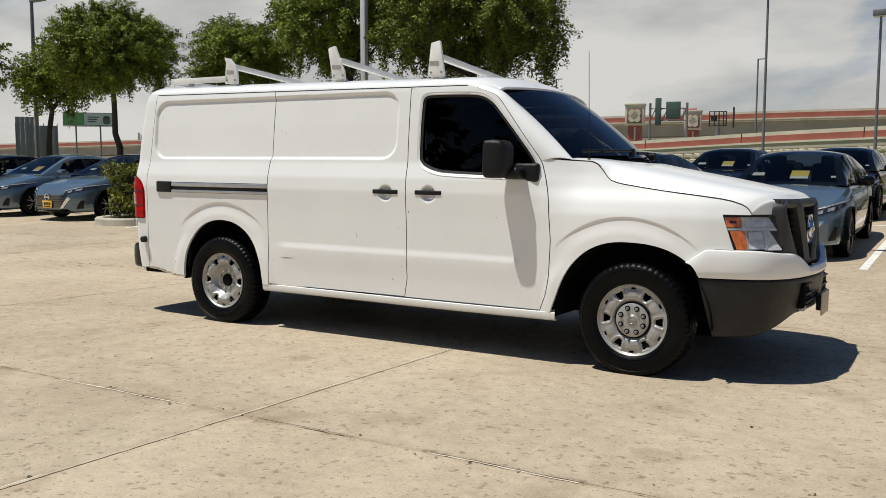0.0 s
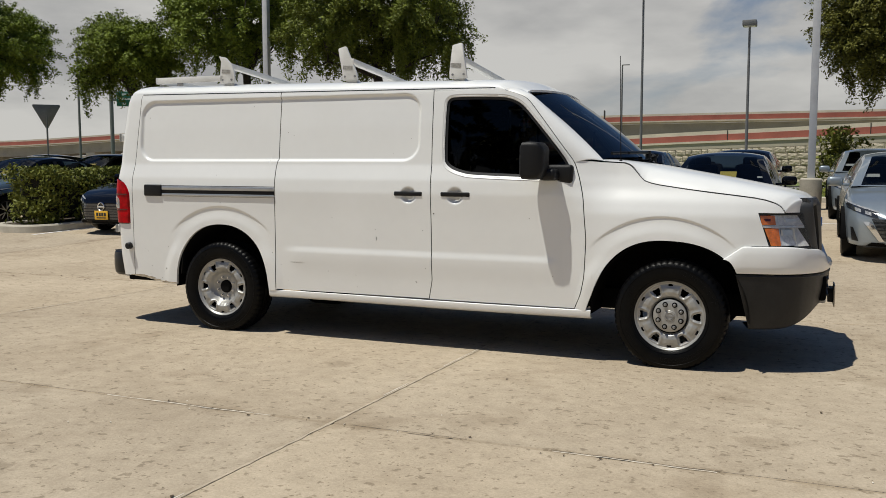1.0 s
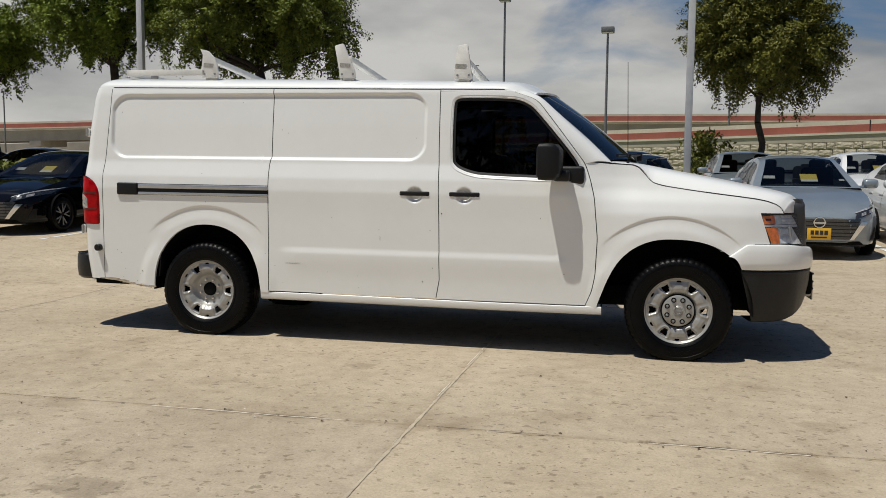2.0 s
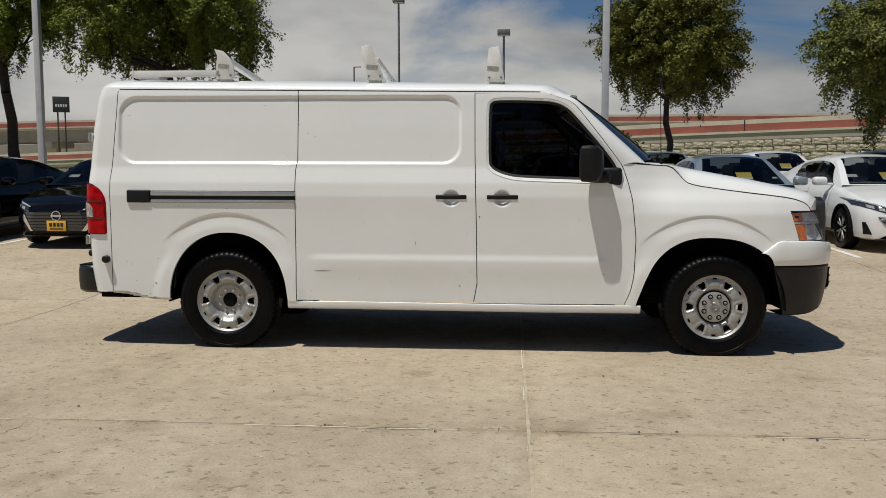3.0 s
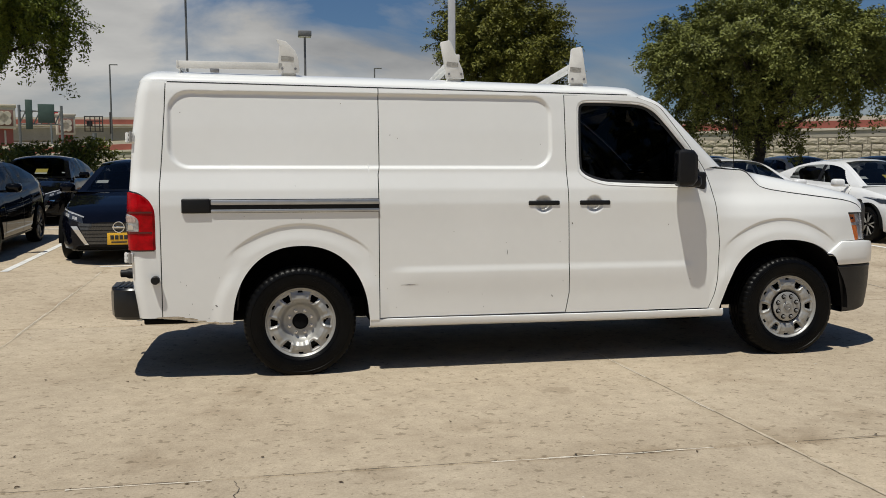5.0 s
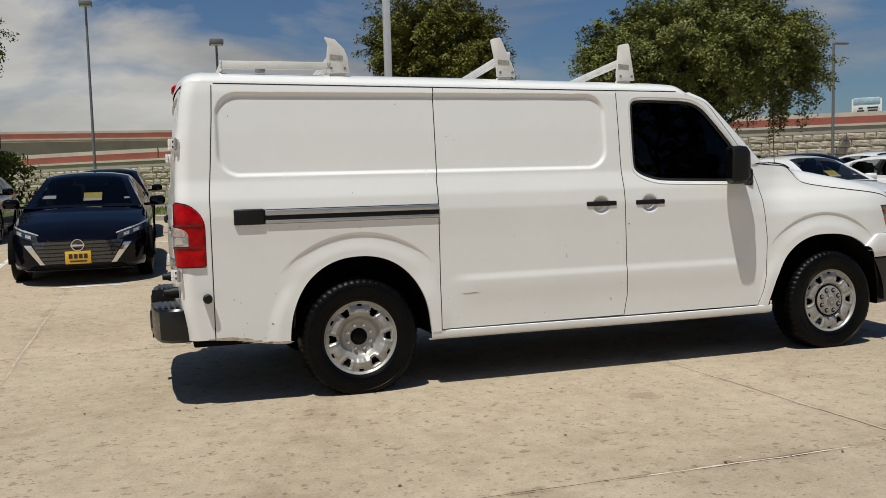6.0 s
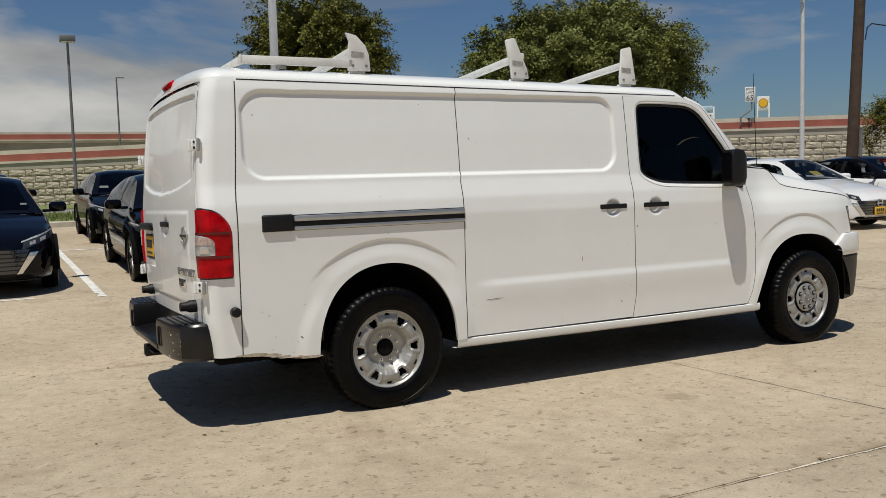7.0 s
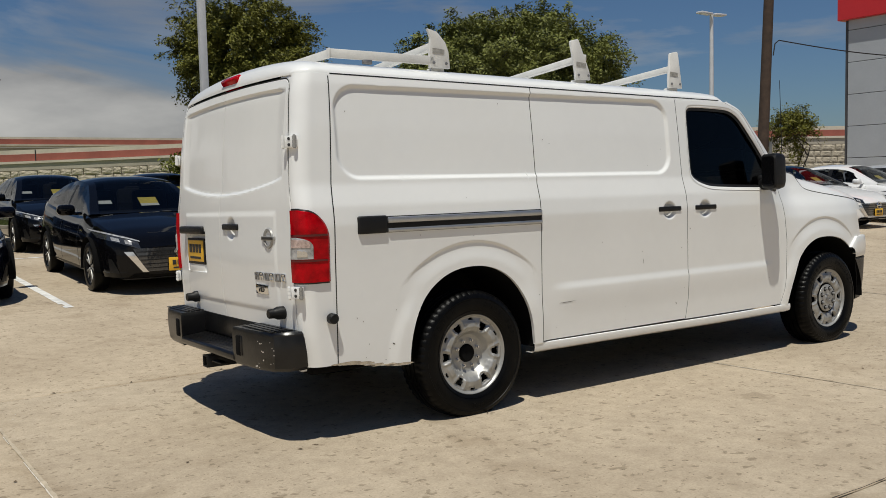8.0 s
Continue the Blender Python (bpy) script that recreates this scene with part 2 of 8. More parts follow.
LINE_WHITE = mat("worn_line_paint", (0.70, 0.69, 0.65), 0.75, vary=0.22, scale=7, bump=0.3)
SALVAGE = mat("faded_plate", (0.60, 0.50, 0.35), 0.6, vary=0.15, scale=25)


# ---- building helpers ----
def part(name, bm, material, parent=None, label="", smooth=35, shared=None):
    """Links a bmesh as one mesh object under a thing or a part."""
    me = bpy.data.meshes.new(name)
    bm.to_mesh(me)
    bm.free()
    me.materials.append(material)
    if smooth:
        for p in me.polygons:
            p.use_smooth = True
        me.set_sharp_from_angle(angle=radians(smooth))
    ob = new(name, me)
    if parent is not None:
        ob.parent = parent
    if label:
        ob["label"] = label
    return ob


def empty(name, label, category, group="", kind="", m=None):
    ob = tagged(new(name), label, category, group, kind)
    ob.empty_display_size = 0.2
    if m is not None:
        ob.matrix_basis = m
    return ob


def smoothstep(a, b, v):
    t = min(1.0, max(0.0, (v - a) / (b - a)))
    return t * t * (3 - 2 * t)


def grid(fn, us, vs, flip=False):
    """A bmesh sheet: fn(u, v) gives a place, or None for a hole."""
    bm = bmesh.new()
    rows = []
    for v in vs:
        rows.append([None if (p := fn(u, v)) is None else bm.verts.new(p) for u in us])
    for j in range(len(vs) - 1):
        for i in range(len(us) - 1):
            q = [rows[j][i], rows[j][i + 1], rows[j + 1][i + 1], rows[j + 1][i]]
            if None in q:
                continue
            bm.faces.new(q[::-1] if flip else q)
    loose = [v for v in bm.verts if not v.link_faces]
    bmesh.ops.delete(bm, geom=loose, context="VERTS")
    return bm


def skirt(bm, vec):
    """Gives a sheet a turned-in edge."""
    edges = [e for e in bm.edges if e.is_boundary]
    made = bmesh.ops.extrude_edge_only(bm, edges=edges)["geom"]
    bmesh.ops.translate(bm, verts=[g for g in made if isinstance(g, bmesh.types.BMVert)], vec=vec)
    return bm


def mirrored(bm):
    """The same sheet on the other side of the y = 0 plane."""
    other = bm.copy()
    bmesh.ops.scale(other, vec=(1, -1, 1), verts=other.verts)
    bmesh.ops.reverse_faces(other, faces=other.faces)
    return other


def lin(a, b, n):
    return [a + (b - a) * i / (n - 1) for i in range(n)]


def box(size, at=(0, 0, 0), bevel=0.0, seg=2, turn=None, bm=None):
    """A bevelled block, added to bm if given."""
    tmp = bmesh.new()
    bmesh.ops.create_cube(tmp, size=1.0)
    bmesh.ops.scale(tmp, vec=size, verts=tmp.verts)
    if bevel > 0:
        bmesh.ops.bevel(tmp, geom=list(tmp.edges), offset=bevel, segments=seg, profile=0.5, affect="EDGES")
    if turn is not None:
        bmesh.ops.transform(tmp, matrix=turn, verts=tmp.verts)
    bmesh.ops.translate(tmp, vec=at, verts=tmp.verts)
    return joined(bm, tmp)


def joined(bm, tmp):
    if bm is None:
        return tmp
    me = bpy.data.meshes.new("tmp")
    tmp.to_mesh(me)
    tmp.free()
    bm.from_mesh(me)
    bpy.data.meshes.remove(me)
    return bm


def lathe(profile, n=48, axis="y", at=(0, 0, 0), closed=False, bm=None, hole=None):
    """Turns a profile of (radius, along) round an axis. hole(k, i) leaves faces out."""
    tmp = bmesh.new()
    rings = []
    for r, a in profile:
        ring = []
        for k in range(n):
            w = 2 * math.pi * k / n
            c, s = r * math.cos(w), r * math.sin(w)
            p = {"y": (c, a, s), "x": (a, c, s), "z": (c, s, a)}[axis]
            ring.append(tmp.verts.new(p))
        rings.append(ring)
    m = len(rings)
    for i in range(m if closed else m - 1):
        for k in range(n):
            if hole and hole(k, i):
                continue
            a, b = rings[i], rings[(i + 1) % m]
            tmp.faces.new((a[k], a[(k + 1) % n], b[(k + 1) % n], b[k]))
    bmesh.ops.remove_doubles(tmp, verts=tmp.verts, dist=1e-5)
    bmesh.ops.recalc_face_normals(tmp, faces=tmp.faces)
    bmesh.ops.translate(tmp, vec=at, verts=tmp.verts)
    return joined(bm, tmp)


def rod(a, b, r0, r1=None, n=10, bm=None, caps=True):
    """A tapered round bar from a to b."""
    a, b = Vector(a), Vector(b)
    r1 = r0 if r1 is None else r1
    tmp = bmesh.new()
    bmesh.ops.create_cone(tmp, cap_ends=caps, segments=n, radius1=r0, radius2=r1, depth=(b - a).length)
    turn = (b - a).to_track_quat("Z", "Y").to_matrix().to_4x4()
    bmesh.ops.transform(tmp, matrix=Matrix.Translation((a + b) / 2) @ turn, verts=tmp.verts)
    return joined(bm, tmp)


def prism(outline, y0, y1, bevel=0.0, bm=None, axis="y"):
    """An outline of (a, b) pairs drawn out along an axis."""
    tmp = bmesh.new()
    put = {"y": lambda a, b, c: (a, c, b), "x": lambda a, b, c: (c, a, b), "z": lambda a, b, c: (a, b, c)}[axis]
    f = tmp.faces.new([tmp.verts.new(put(a, b, y0)) for a, b in outline])
    made = bmesh.ops.extrude_face_region(tmp, geom=[f])["geom"]
    d = put(0, 0, y1 - y0)
    bmesh.ops.translate(tmp, vec=d, verts=[g for g in made if isinstance(g, bmesh.types.BMVert)])
    bmesh.ops.recalc_face_normals(tmp, faces=tmp.faces)
    if bevel > 0:
        bmesh.ops.bevel(tmp, geom=list(tmp.edges), offset=bevel, segments=2, profile=0.5, affect="EDGES")
    return joined(bm, tmp)


def cut(ob, cutter_bm):
    """Cuts a shape out of an object's mesh, for good."""
    me = bpy.data.meshes.new("cutter")
    cutter_bm.to_mesh(me)
    cutter_bm.free()
    tool = new("cutter", me)
    mod = ob.modifiers.new("cut", "BOOLEAN")
    mod.object, mod.operation, mod.solver = tool, "DIFFERENCE", "EXACT"
    dg = bpy.context.evaluated_depsgraph_get()
    done = bpy.data.meshes.new_from_object(ob.evaluated_get(dg))
    ob.modifiers.clear()
    old = ob.data
    ob.data = done
    bpy.data.meshes.remove(old)
    bpy.data.objects.remove(tool)
    bpy.data.meshes.remove(me)


def rrect(cx, cz, hx, hz, r, n=6):
    """A rounded rectangle's outline."""
    pts = []
    for sx, sz, a0 in ((1, 1, 0), (-1, 1, 90), (-1, -1, 180), (1, -1, 270)):
        for k in range(n + 1):
            w = radians(a0 + 90 * k / n)
            pts.append((cx + sx * (hx - r) + r * math.cos(w), cz + sz * (hz - r) + r * math.sin(w)))
    return pts


# ---- ground ----
def ground_z(x, y):
    """The lot falls gently to a valley under the van and rises again behind it."""
    z1 = -0.024 * (max(y, -14) + 0.95) - 0.003 * max(-15.0, min(15.0, x))
    z2 = 0.1 + 0.022 * (min(y, 20.0) - 6.7)
    if y > 24:
        z2 -= 0.012 * min(y - 24, 40)
    d = z1 - z2
    return 0.5 * (z1 + z2 + math.sqrt(d * d + 0.0004))


def build_ground():
    xs = [-1500, -400, -150, -80, *range(-50, 51, 2), 80, 150, 400, 1500]
    ys = [-1500, -300, -80, -40, *lin(-20, 40, 81), 46, 52, 58, 64, 80, 120, 200, 400, 1500]
    bm = grid(lambda x, y: (x, y, ground_z(x, y) - 0.035), xs, ys)
    tagged(part("ground", bm, JOINT), "dark packed base below the concrete lot", "ground", kind="structure")


SLAB_X, SLAB_Y, SLAB_X0, SLAB_Y0 = 4.65, 4.55, 2.29, 1.39


def build_slabs():
    """Square concrete slabs with open, chipped joints."""
    lot = empty("parking_lot", "pale sun-bleached concrete parking lot of jointed slabs", "pavement", kind="structure")
    gap = 0.0035
    rng = random.Random(4)
    for i in range(-8, 10):
        for j in range(-4, 4):
            x0, y0 = SLAB_X0 + SLAB_X * i, SLAB_Y0 + SLAB_Y * j
            y1, top = y0 + SLAB_Y, 18.6
            if j == 3:
                y1 = top
            near = -8 < y0 < 6 and -9 < x0 < 9
            n = 60 if near else 10
            cx, cy = x0 + SLAB_X / 2, (y0 + y1) / 2
            seed = rng.random() * 50

            def at(u, v, x0=x0, y0=y0, y1=y1, seed=seed):
                x, y = x0 + u * SLAB_X, y0 + v * (y1 - y0)
                ex = min(u, 1 - u) * SLAB_X
                ey = min(v, 1 - v) * (y1 - y0)
                chip = 0.007 * noise.noise((x * 3.1, y * 3.1, seed)) + 0.007 * noise.noise((x * 17, y * 17, seed))
                if u == 0: x += 0.0005 + abs(chip) * 0.08
                if u == 1: x -= 0.0005 + abs(chip) * 0.08
                if v == 0: y += gap + abs(chip)
                if v == 1: y -= gap + abs(chip)
                z = ground_z(x, y)
                if ey < 0.001: z -= 0.008
                elif ex < 0.001: z -= 0.0022
                return (x - cx, y - cy, z)

            edge = 0.014 / SLAB_X
            ts = [0, edge, *lin(edge, 1 - edge, n)[1:-1], 1 - edge, 1]
            bm = skirt(grid(at, ts, ts), (0, 0, -0.03))
            ob = part("concrete_slab", bm, CONCRETE, lot, smooth=25)
            ob.location = (cx, cy, 0)


def build_litter():
    """Small dry leaf bits, grit and pale chips lying on the slabs."""
    rng = random.Random(77)
    for m, n, size, lab in ((mat("dry_leaf_bits", (0.10, 0.07, 0.04), 0.9, vary=0.4, scale=30), 260, 0.014, "small dry leaf bits scattered on the concrete"), (mat("pale_grit", (0.62, 0.58, 0.50), 0.9, vary=0.2, scale=30), 120, 0.009, "pale grit and paint flakes on the concrete")):
        bm = bmesh.new()
        for _ in range(n):
            x, y = rng.uniform(-9, 9), rng.uniform(-9.0, 5.2)
            if abs(y - 1.39) > 0.5 and rng.random() < 0.3:
                y = rng.choice((-3.16, 1.39)) + rng.gauss(0, 0.06)
            a, l, w = rng.uniform(0, 6.3), size * rng.uniform(0.4, 1.6), size * rng.uniform(0.25, 0.7)
            z = ground_z(x, y) + 0.003
            c, s = math.cos(a), math.sin(a)
            vs = [bm.verts.new((x + c * p - s * q, y + s * p + c * q, z + h)) for p, q, h in ((-l, 0, 0), (0, -w, 0.004), (l, 0, 0.001), (0, w, 0.006))]
            bm.faces.new(vs)
        tagged(part("litter", bm, m, smooth=0), lab, "litter", kind="stuff")


def build_joint_edges():
    """Crumbled pale filler and an open crack along the lot's long joints."""
    pale = mat("crumbled_joint_filler", (0.66, 0.60, 0.50), 0.9, vary=0.25, scale=30, bump=0.5)
    seal = mat("brown_joint_sealant", (0.47, 0.395, 0.29), 0.9, vary=0.2, scale=12, bump=0.1)
    dark = mat("open_joint", (0.05, 0.042, 0.033), 0.95, vary=0.3, scale=20)
    for j, y0 in enumerate((-7.71, -3.16)):
        for m, off, w, cut_, nm in ((dark, 0.0, 0.0075, 0.16, "joint_crack"), (pale, -0.013, 0.0105, 0.05, "joint_filler")):
            def at(x, v, off=off, w=w):
                mid = y0 + off + 0.010 * noise.noise((x * 2.3, y0, 1)) + 0.005 * noise.noise((x * 13, y0, 2))
                half = w * (0.25 + 1.5 * abs(noise.noise((x * 9, y0, 3 + off * 100))) * abs(noise.noise((x * 31, y0, 7 + off * 100))) * 2.2)
                y = mid + half * v
                return (x, y, ground_z(x, y) + 0.0035)
            bm = grid(at, lin(-13, 13, 900), [-1, 1])
            gone = [f for f in bm.faces if noise.noise((f.calc_center_median().x * 1.7, y0, 5 + off * 50)) > cut_]
            bmesh.ops.delete(bm, geom=gone, context="FACES")
            tagged(part(nm, bm, m, smooth=0), "crumbling filler along a slab joint", "joint", kind="structure")
    for x0 in (-2.36, 2.285, 6.94):
        for m, off, w, cut_, nm in ((dark, 0.0, 0.0007, -0.60, "joint_crack"), (seal, 0.005, 0.012, 1.0, "joint_sealant"), (pale, -0.008, 0.0045, -0.20, "joint_filler")):
            def at(u, y, x0=x0, off=off, w=w):
                mid = x0 + off + 0.002 * noise.noise((y * 1.9, x0, 1)) + 0.002 * noise.noise((y * 12, x0, 2))
                half = w * (0.5 + 0.9 * abs(noise.noise((y * 15, x0, 3 + off * 100))))
                x = mid + half * u
                return (x, y, ground_z(x, y) + (0.0040 if m is dark else 0.0032 if m is pale else 0.0024))
            bm = grid(at, [-1, 1], lin(-9, 5.2, 500))
            gone = [f for f in bm.faces if noise.noise((f.calc_center_median().y * 1.5, x0, 5 + off * 50)) > cut_ + 0.2]
            bmesh.ops.delete(bm, geom=gone, context="FACES")
            tagged(part(nm, bm, m, smooth=0), "worn brown sealant along a slab joint", "joint", kind="structure")
    # a short wandering crack
    def at(t, v):
        x = -0.38 + 0.05 * t + 0.03 * noise.noise((t * 5, 1, 0)) + 0.018 * noise.noise((t * 23, 4, 0))
        y = -3.2 - 0.95 * t
        return (x + v * (0.0009 + 0.0030 * abs(noise.noise((t * 30, 7, 0)))), y, ground_z(x, y) + 0.003)
    tagged(part("crack", grid(at, lin(0, 1, 60), [-1, 1]), dark, smooth=0), "short hairline crack in the concrete", "crack", kind="structure")


build_ground()
build_slabs()
build_joint_edges()
build_litter()

# ---- white cargo van ----
VAN = pose(0, -0.95, 0.0, -1.375, 0.17, 0) @ Matrix.Translation((0, 0.95, 0))


def table(points, width=0.018):
    """A smoothed curve through (position, value) pairs."""
    xs = np.linspace(points[0][0], points[-1][0], 900)
    ys = np.interp(xs, [p[0] for p in points], [p[1] for p in points])
    step = xs[1] - xs[0]
    k = max(1, int(width / step))
    ker = np.hanning(2 * k + 1)
    ker /= ker.sum()
    pad = np.concatenate([np.full(k, ys[0]), ys, np.full(k, ys[-1])])
    sm = np.convolve(pad, ker, "valid")
    return lambda v: float(np.interp(v, xs, sm))


W_CAB = table([(0.28, 0.955), (0.36, 0.982), (0.50, 0.989), (0.66, 0.9945), (0.75, 0.9970), (1.0, 1.004), (1.18, 1.012), (1.28, 1.003), (1.40, 0.972), (1.70, 0.950), (1.95, 0.925), (2.03, 0.906)], 0.03)
W_NOSE = table([(0.28, 0.975), (0.6, 1.0), (0.9, 1.0), (1.06, 0.992), (1.15, 0.965), (1.24, 0.915), (1.33, 0.885), (1.45, 0.865), (2.1, 0.80)], 0.05)
PLAN = table([(-1.3, 1.0), (3.4, 1.0), (3.9, 0.985), (4.15, 0.955), (4.36, 0.895), (4.55, 0.80), (4.8, 0.6)], 0.12)
REAR_X = table([(0.38, -1.065), (0.6, -1.10), (1.0, -1.118), (1.3, -1.112), (1.65, -1.09), (1.9, -1.062), (2.03, -1.03)], 0.06)
ARCHES = ((0.01, 0.362, 0.463, 0.535), (3.648, 0.352, 0.478, 0.532))
GUTTER = lambda x: 2.003 - 0.011 * (x + 0.8)


def panel_dent(x, z):
    qx, qz = abs(x - 0.478) - (1.332 - 0.14), abs(z - 1.685) - (0.259 - 0.14)
    d = math.hypot(max(qx, 0), max(qz, 0)) + min(max(qx, qz), 0) - 0.14
    f = min(1.0, max(0.0, (0.004 - d) / 0.023))
    return 0.018 * (0.55 * f + 0.45 * f * f * (3 - 2 * f))


def cup_dent(x, z):
    total = 0.0
    for cx in (1.738, 2.122):
        d = math.hypot((x - cx) / 1.0, (z - 1.168) / 0.95)
        total += 0.034 * smoothstep(0.070, 0.028, d)
    return total


def side_y(x, z):
    s = smoothstep(2.85, 3.35, x)
    w = (W_CAB(z) * (1 - s) + W_NOSE(z) * s) * PLAN(x)
    w -= panel_dent(x, z) + cup_dent(x, z)
    # pressed line low on the doors
    w += 0.009 * smoothstep(0.48, 0.69, z) * (1 - smoothstep(0.69, 0.748, z)) * smoothstep(0.58, 0.80, x) * (1 - smoothstep(2.80, 2.98, x))
    for cx, cz, a, b in ARCHES:
        dx, dz = x - cx, z - 0.37
        r = math.hypot(dx, dz)
        if r < 0.75 and dz > -0.2:
            ang = math.degrees(abs(math.atan2(dx, dz)))
            w -= 0.0085 * smoothstep(0.682, 0.664, r) * (1 - smoothstep(0.648, 0.560, r)) * (1 - smoothstep(26, 54, ang))
            w += 0.012 * smoothstep(0.62, 0.53, r) * smoothstep(40, 65, ang)
    return w


def arch_z(x, low):
    for cx, cz, a, b in ARCHES:
        k = 2.2
        if cx > 3 and x > cx:
            a, k = 0.565, 2.5
        t = abs(x - cx) / a
        if t < 1:
            return max(low, cz + b * (1 - t ** k) ** (1 / k))
    return low


def screen_at(u, v):
    """The windscreen's surface: u across, v upwards."""
    t = u * 2 - 1
    top = Vector((2.60 + 0.125 * (1 - abs(t) ** 2.5), t * 0.80, 1.935 + 0.048 * (1 - t * t)))
    low = Vector((3.195 + 0.215 * (1 - abs(t) ** 2.2), t * 0.865, 1.43 + 0.012 * (1 - t * t)))
    p = low.lerp(top, v)
    bow = 0.016 * math.sin(math.pi * v)
    return (p.x + bow * 0.6, p.y, p.z + bow)


def seam_line(points):
    zs, xs = [p[1] for p in points], [p[0] for p in points]
    order = np.argsort(zs)
    zs, xs = np.array(zs)[order], np.array(xs)[order]
    return lambda z: float(np.interp(z, zs, xs))


SEAM_REAR = seam_line([(-0.911, 0.40), (-0.911, 1.30), (-0.895, 1.5), (-0.875, 1.8), (-0.863, 2.06)])
SEAM_MID = seam_line([(0.548, 0.36), (0.545, 1.38), (0.556, 1.44), (0.557, 2.06)])
SEAM_DOOR = seam_line([(1.908, 0.36), (1.922, 0.44), (1.937, 0.525), (1.93, 0.95), (1.915, 1.5), (1.910, 2.0)])
SEAM_FRONT = table([(0.30, 3.02), (0.374, 3.04), (0.48, 3.085), (0.60, 3.108), (0.873, 3.118), (1.168, 3.088), (1.30, 3.055), (1.421, 3.013), (1.66, 2.83), (1.86, 2.672), (1.90, 2.63), (1.93, 2.56), (1.95, 2.42)], 0.06)
GAP = 0.0034


def side_sheet(xl, xr, zb, zt, nu, nv, cols=None):
    """A piece of the body side between two seams and a lower and upper edge."""
    us = cols or lin(0, 1, nu)
    xm0, xm1 = xl(0.9) + GAP, xr(0.9) - GAP

    def at(u, v):
        x0 = xm0 + (xm1 - xm0) * u
        z = zb(x0) + v * (zt(x0) - zb(x0))
        x = x0 + (xl(z) + GAP - xm0) * (1 - u) ** 12 + (xr(z) - GAP - xm1) * u ** 12
        return (x, -side_y(x, z), z)

    return skirt(grid(at, us, lin(0, 1, nv)), (0, 0.022, 0))


def pair(name, bm, material, parent, label=""):
    """The same part on both sides of the van."""
    other = mirrored(bm)
    return part(name, bm, material, parent, label), part(name, other, material, parent, label)


def arch_cols(x0, x1, cx, a, n):
    """Column places, close together at the ends of a wheel arch."""
    keep = set(lin(0, 1, n))
    for sgn in (-1, 1):
        e = cx + sgn * a
        for k in range(14):
            keep.add(((e - sgn * 0.0005) - sgn * 0.12 * (k / 13) ** 2 - x0) / (x1 - x0))
        keep.add((e + sgn * 0.001 - x0) / (x1 - x0))
    return sorted(u for u in keep if 0 <= u <= 1)


def wheel_face(deep):
    """The pressed disc of a steel wheel: six windows, six slots, raised spokes."""
    n = 240
    radii = [0.2415, 0.2395, 0.236, *lin(0.232, 0.118, 40), 0.114, 0.10, 0.085, 0.07, 0.056]
    base = table([(0.05, -0.072 + deep * 2), (0.112, -0.074 + deep * 2), (0.122, -0.080 + deep * 1.6), (0.138, -0.094 + deep), (0.165, -0.101), (0.195, -0.097), (0.212, -0.092), (0.224, -0.090), (0.230, -0.098), (0.237, -0.110), (0.2415, -0.108), (0.245, -0.10)], 0.006)

    def window(r, w):
        """Below zero inside a window: a trapezium with round corners, wide at the rim."""
        half = 0.0135 + (r - 0.152) * 0.30
        qx, qr = abs(r * math.sin(w)) - (half - 0.008), abs(r * math.cos(w) - 0.180) - (0.0240 - 0.008)
        return math.hypot(max(qx, 0), max(qr, 0)) + min(max(qx, qr), 0) - 0.008

    def slot(r, w):
        qx, qr = abs(r * math.sin(w)) - 0.012, abs(r * math.cos(w) - 0.2125) - 0.002
        return math.hypot(max(qx, 0), max(qr, 0)) + min(max(qx, qr), 0) - 0.0045

    def fold(k):
        w = (k * 360 / n) % 60 - 30
        v = (k * 360 / n + 30) % 60 - 30
        return radians(v), radians(w)

    bm = bmesh.new()
    rings = []
    for r in radii:
        ring = []
        for k in range(n):
            wv, ws = fold(k)
            y = base(r)
            d = window(r, wv)
            y += 0.007 * smoothstep(0.012, 0.001, d) - 0.0035 * smoothstep(0.026, 0.015, d) * smoothstep(0.008, 0.014, d)
            if 0.125 < r < 0.20:
                y -= 0.0045 * smoothstep(radians(13), radians(5), abs(ws)) * smoothstep(0.125, 0.145, r) * smoothstep(0.205, 0.19, r)
            t = 2 * math.pi * k / n
            ring.append(bm.verts.new((r * math.cos(t), y, r * math.sin(t))))
        rings.append(ring)
    for i in range(len(radii) - 1):
        rm = (radii[i] + radii[i + 1]) / 2
        for k in range(n):
            wv, ws = fold(k + 0.5)
            if window(rm, wv) < 0 or slot(rm, ws) < 0:
                continue
            a, b = rings[i], rings[i + 1]
            bm.faces.new((a[k], a[(k + 1) % n], b[(k + 1) % n], b[k]))
    bmesh.ops.delete(bm, geom=[v for v in bm.verts if not v.link_faces], context="VERTS")
    return skirt(bm, (0, 0.012, 0))


HOOD_SEAM = table([(2.95, 1.46), (3.13, 1.436), (3.24, 1.425), (3.36, 1.418), (3.40, 1.402), (3.434, 1.366), (3.47, 1.322), (3.502, 1.292), (3.55, 1.276), (3.602, 1.265), (3.765, 1.241), (3.95, 1.217), (4.1, 1.200), (4.227, 1.184), (4.30, 1.170), (4.36, 1.150), (4.385, 1.136), (4.402, 1.120), (4.415, 1.100), (4.423, 1.084), (4.45, 1.07)], 0.014)


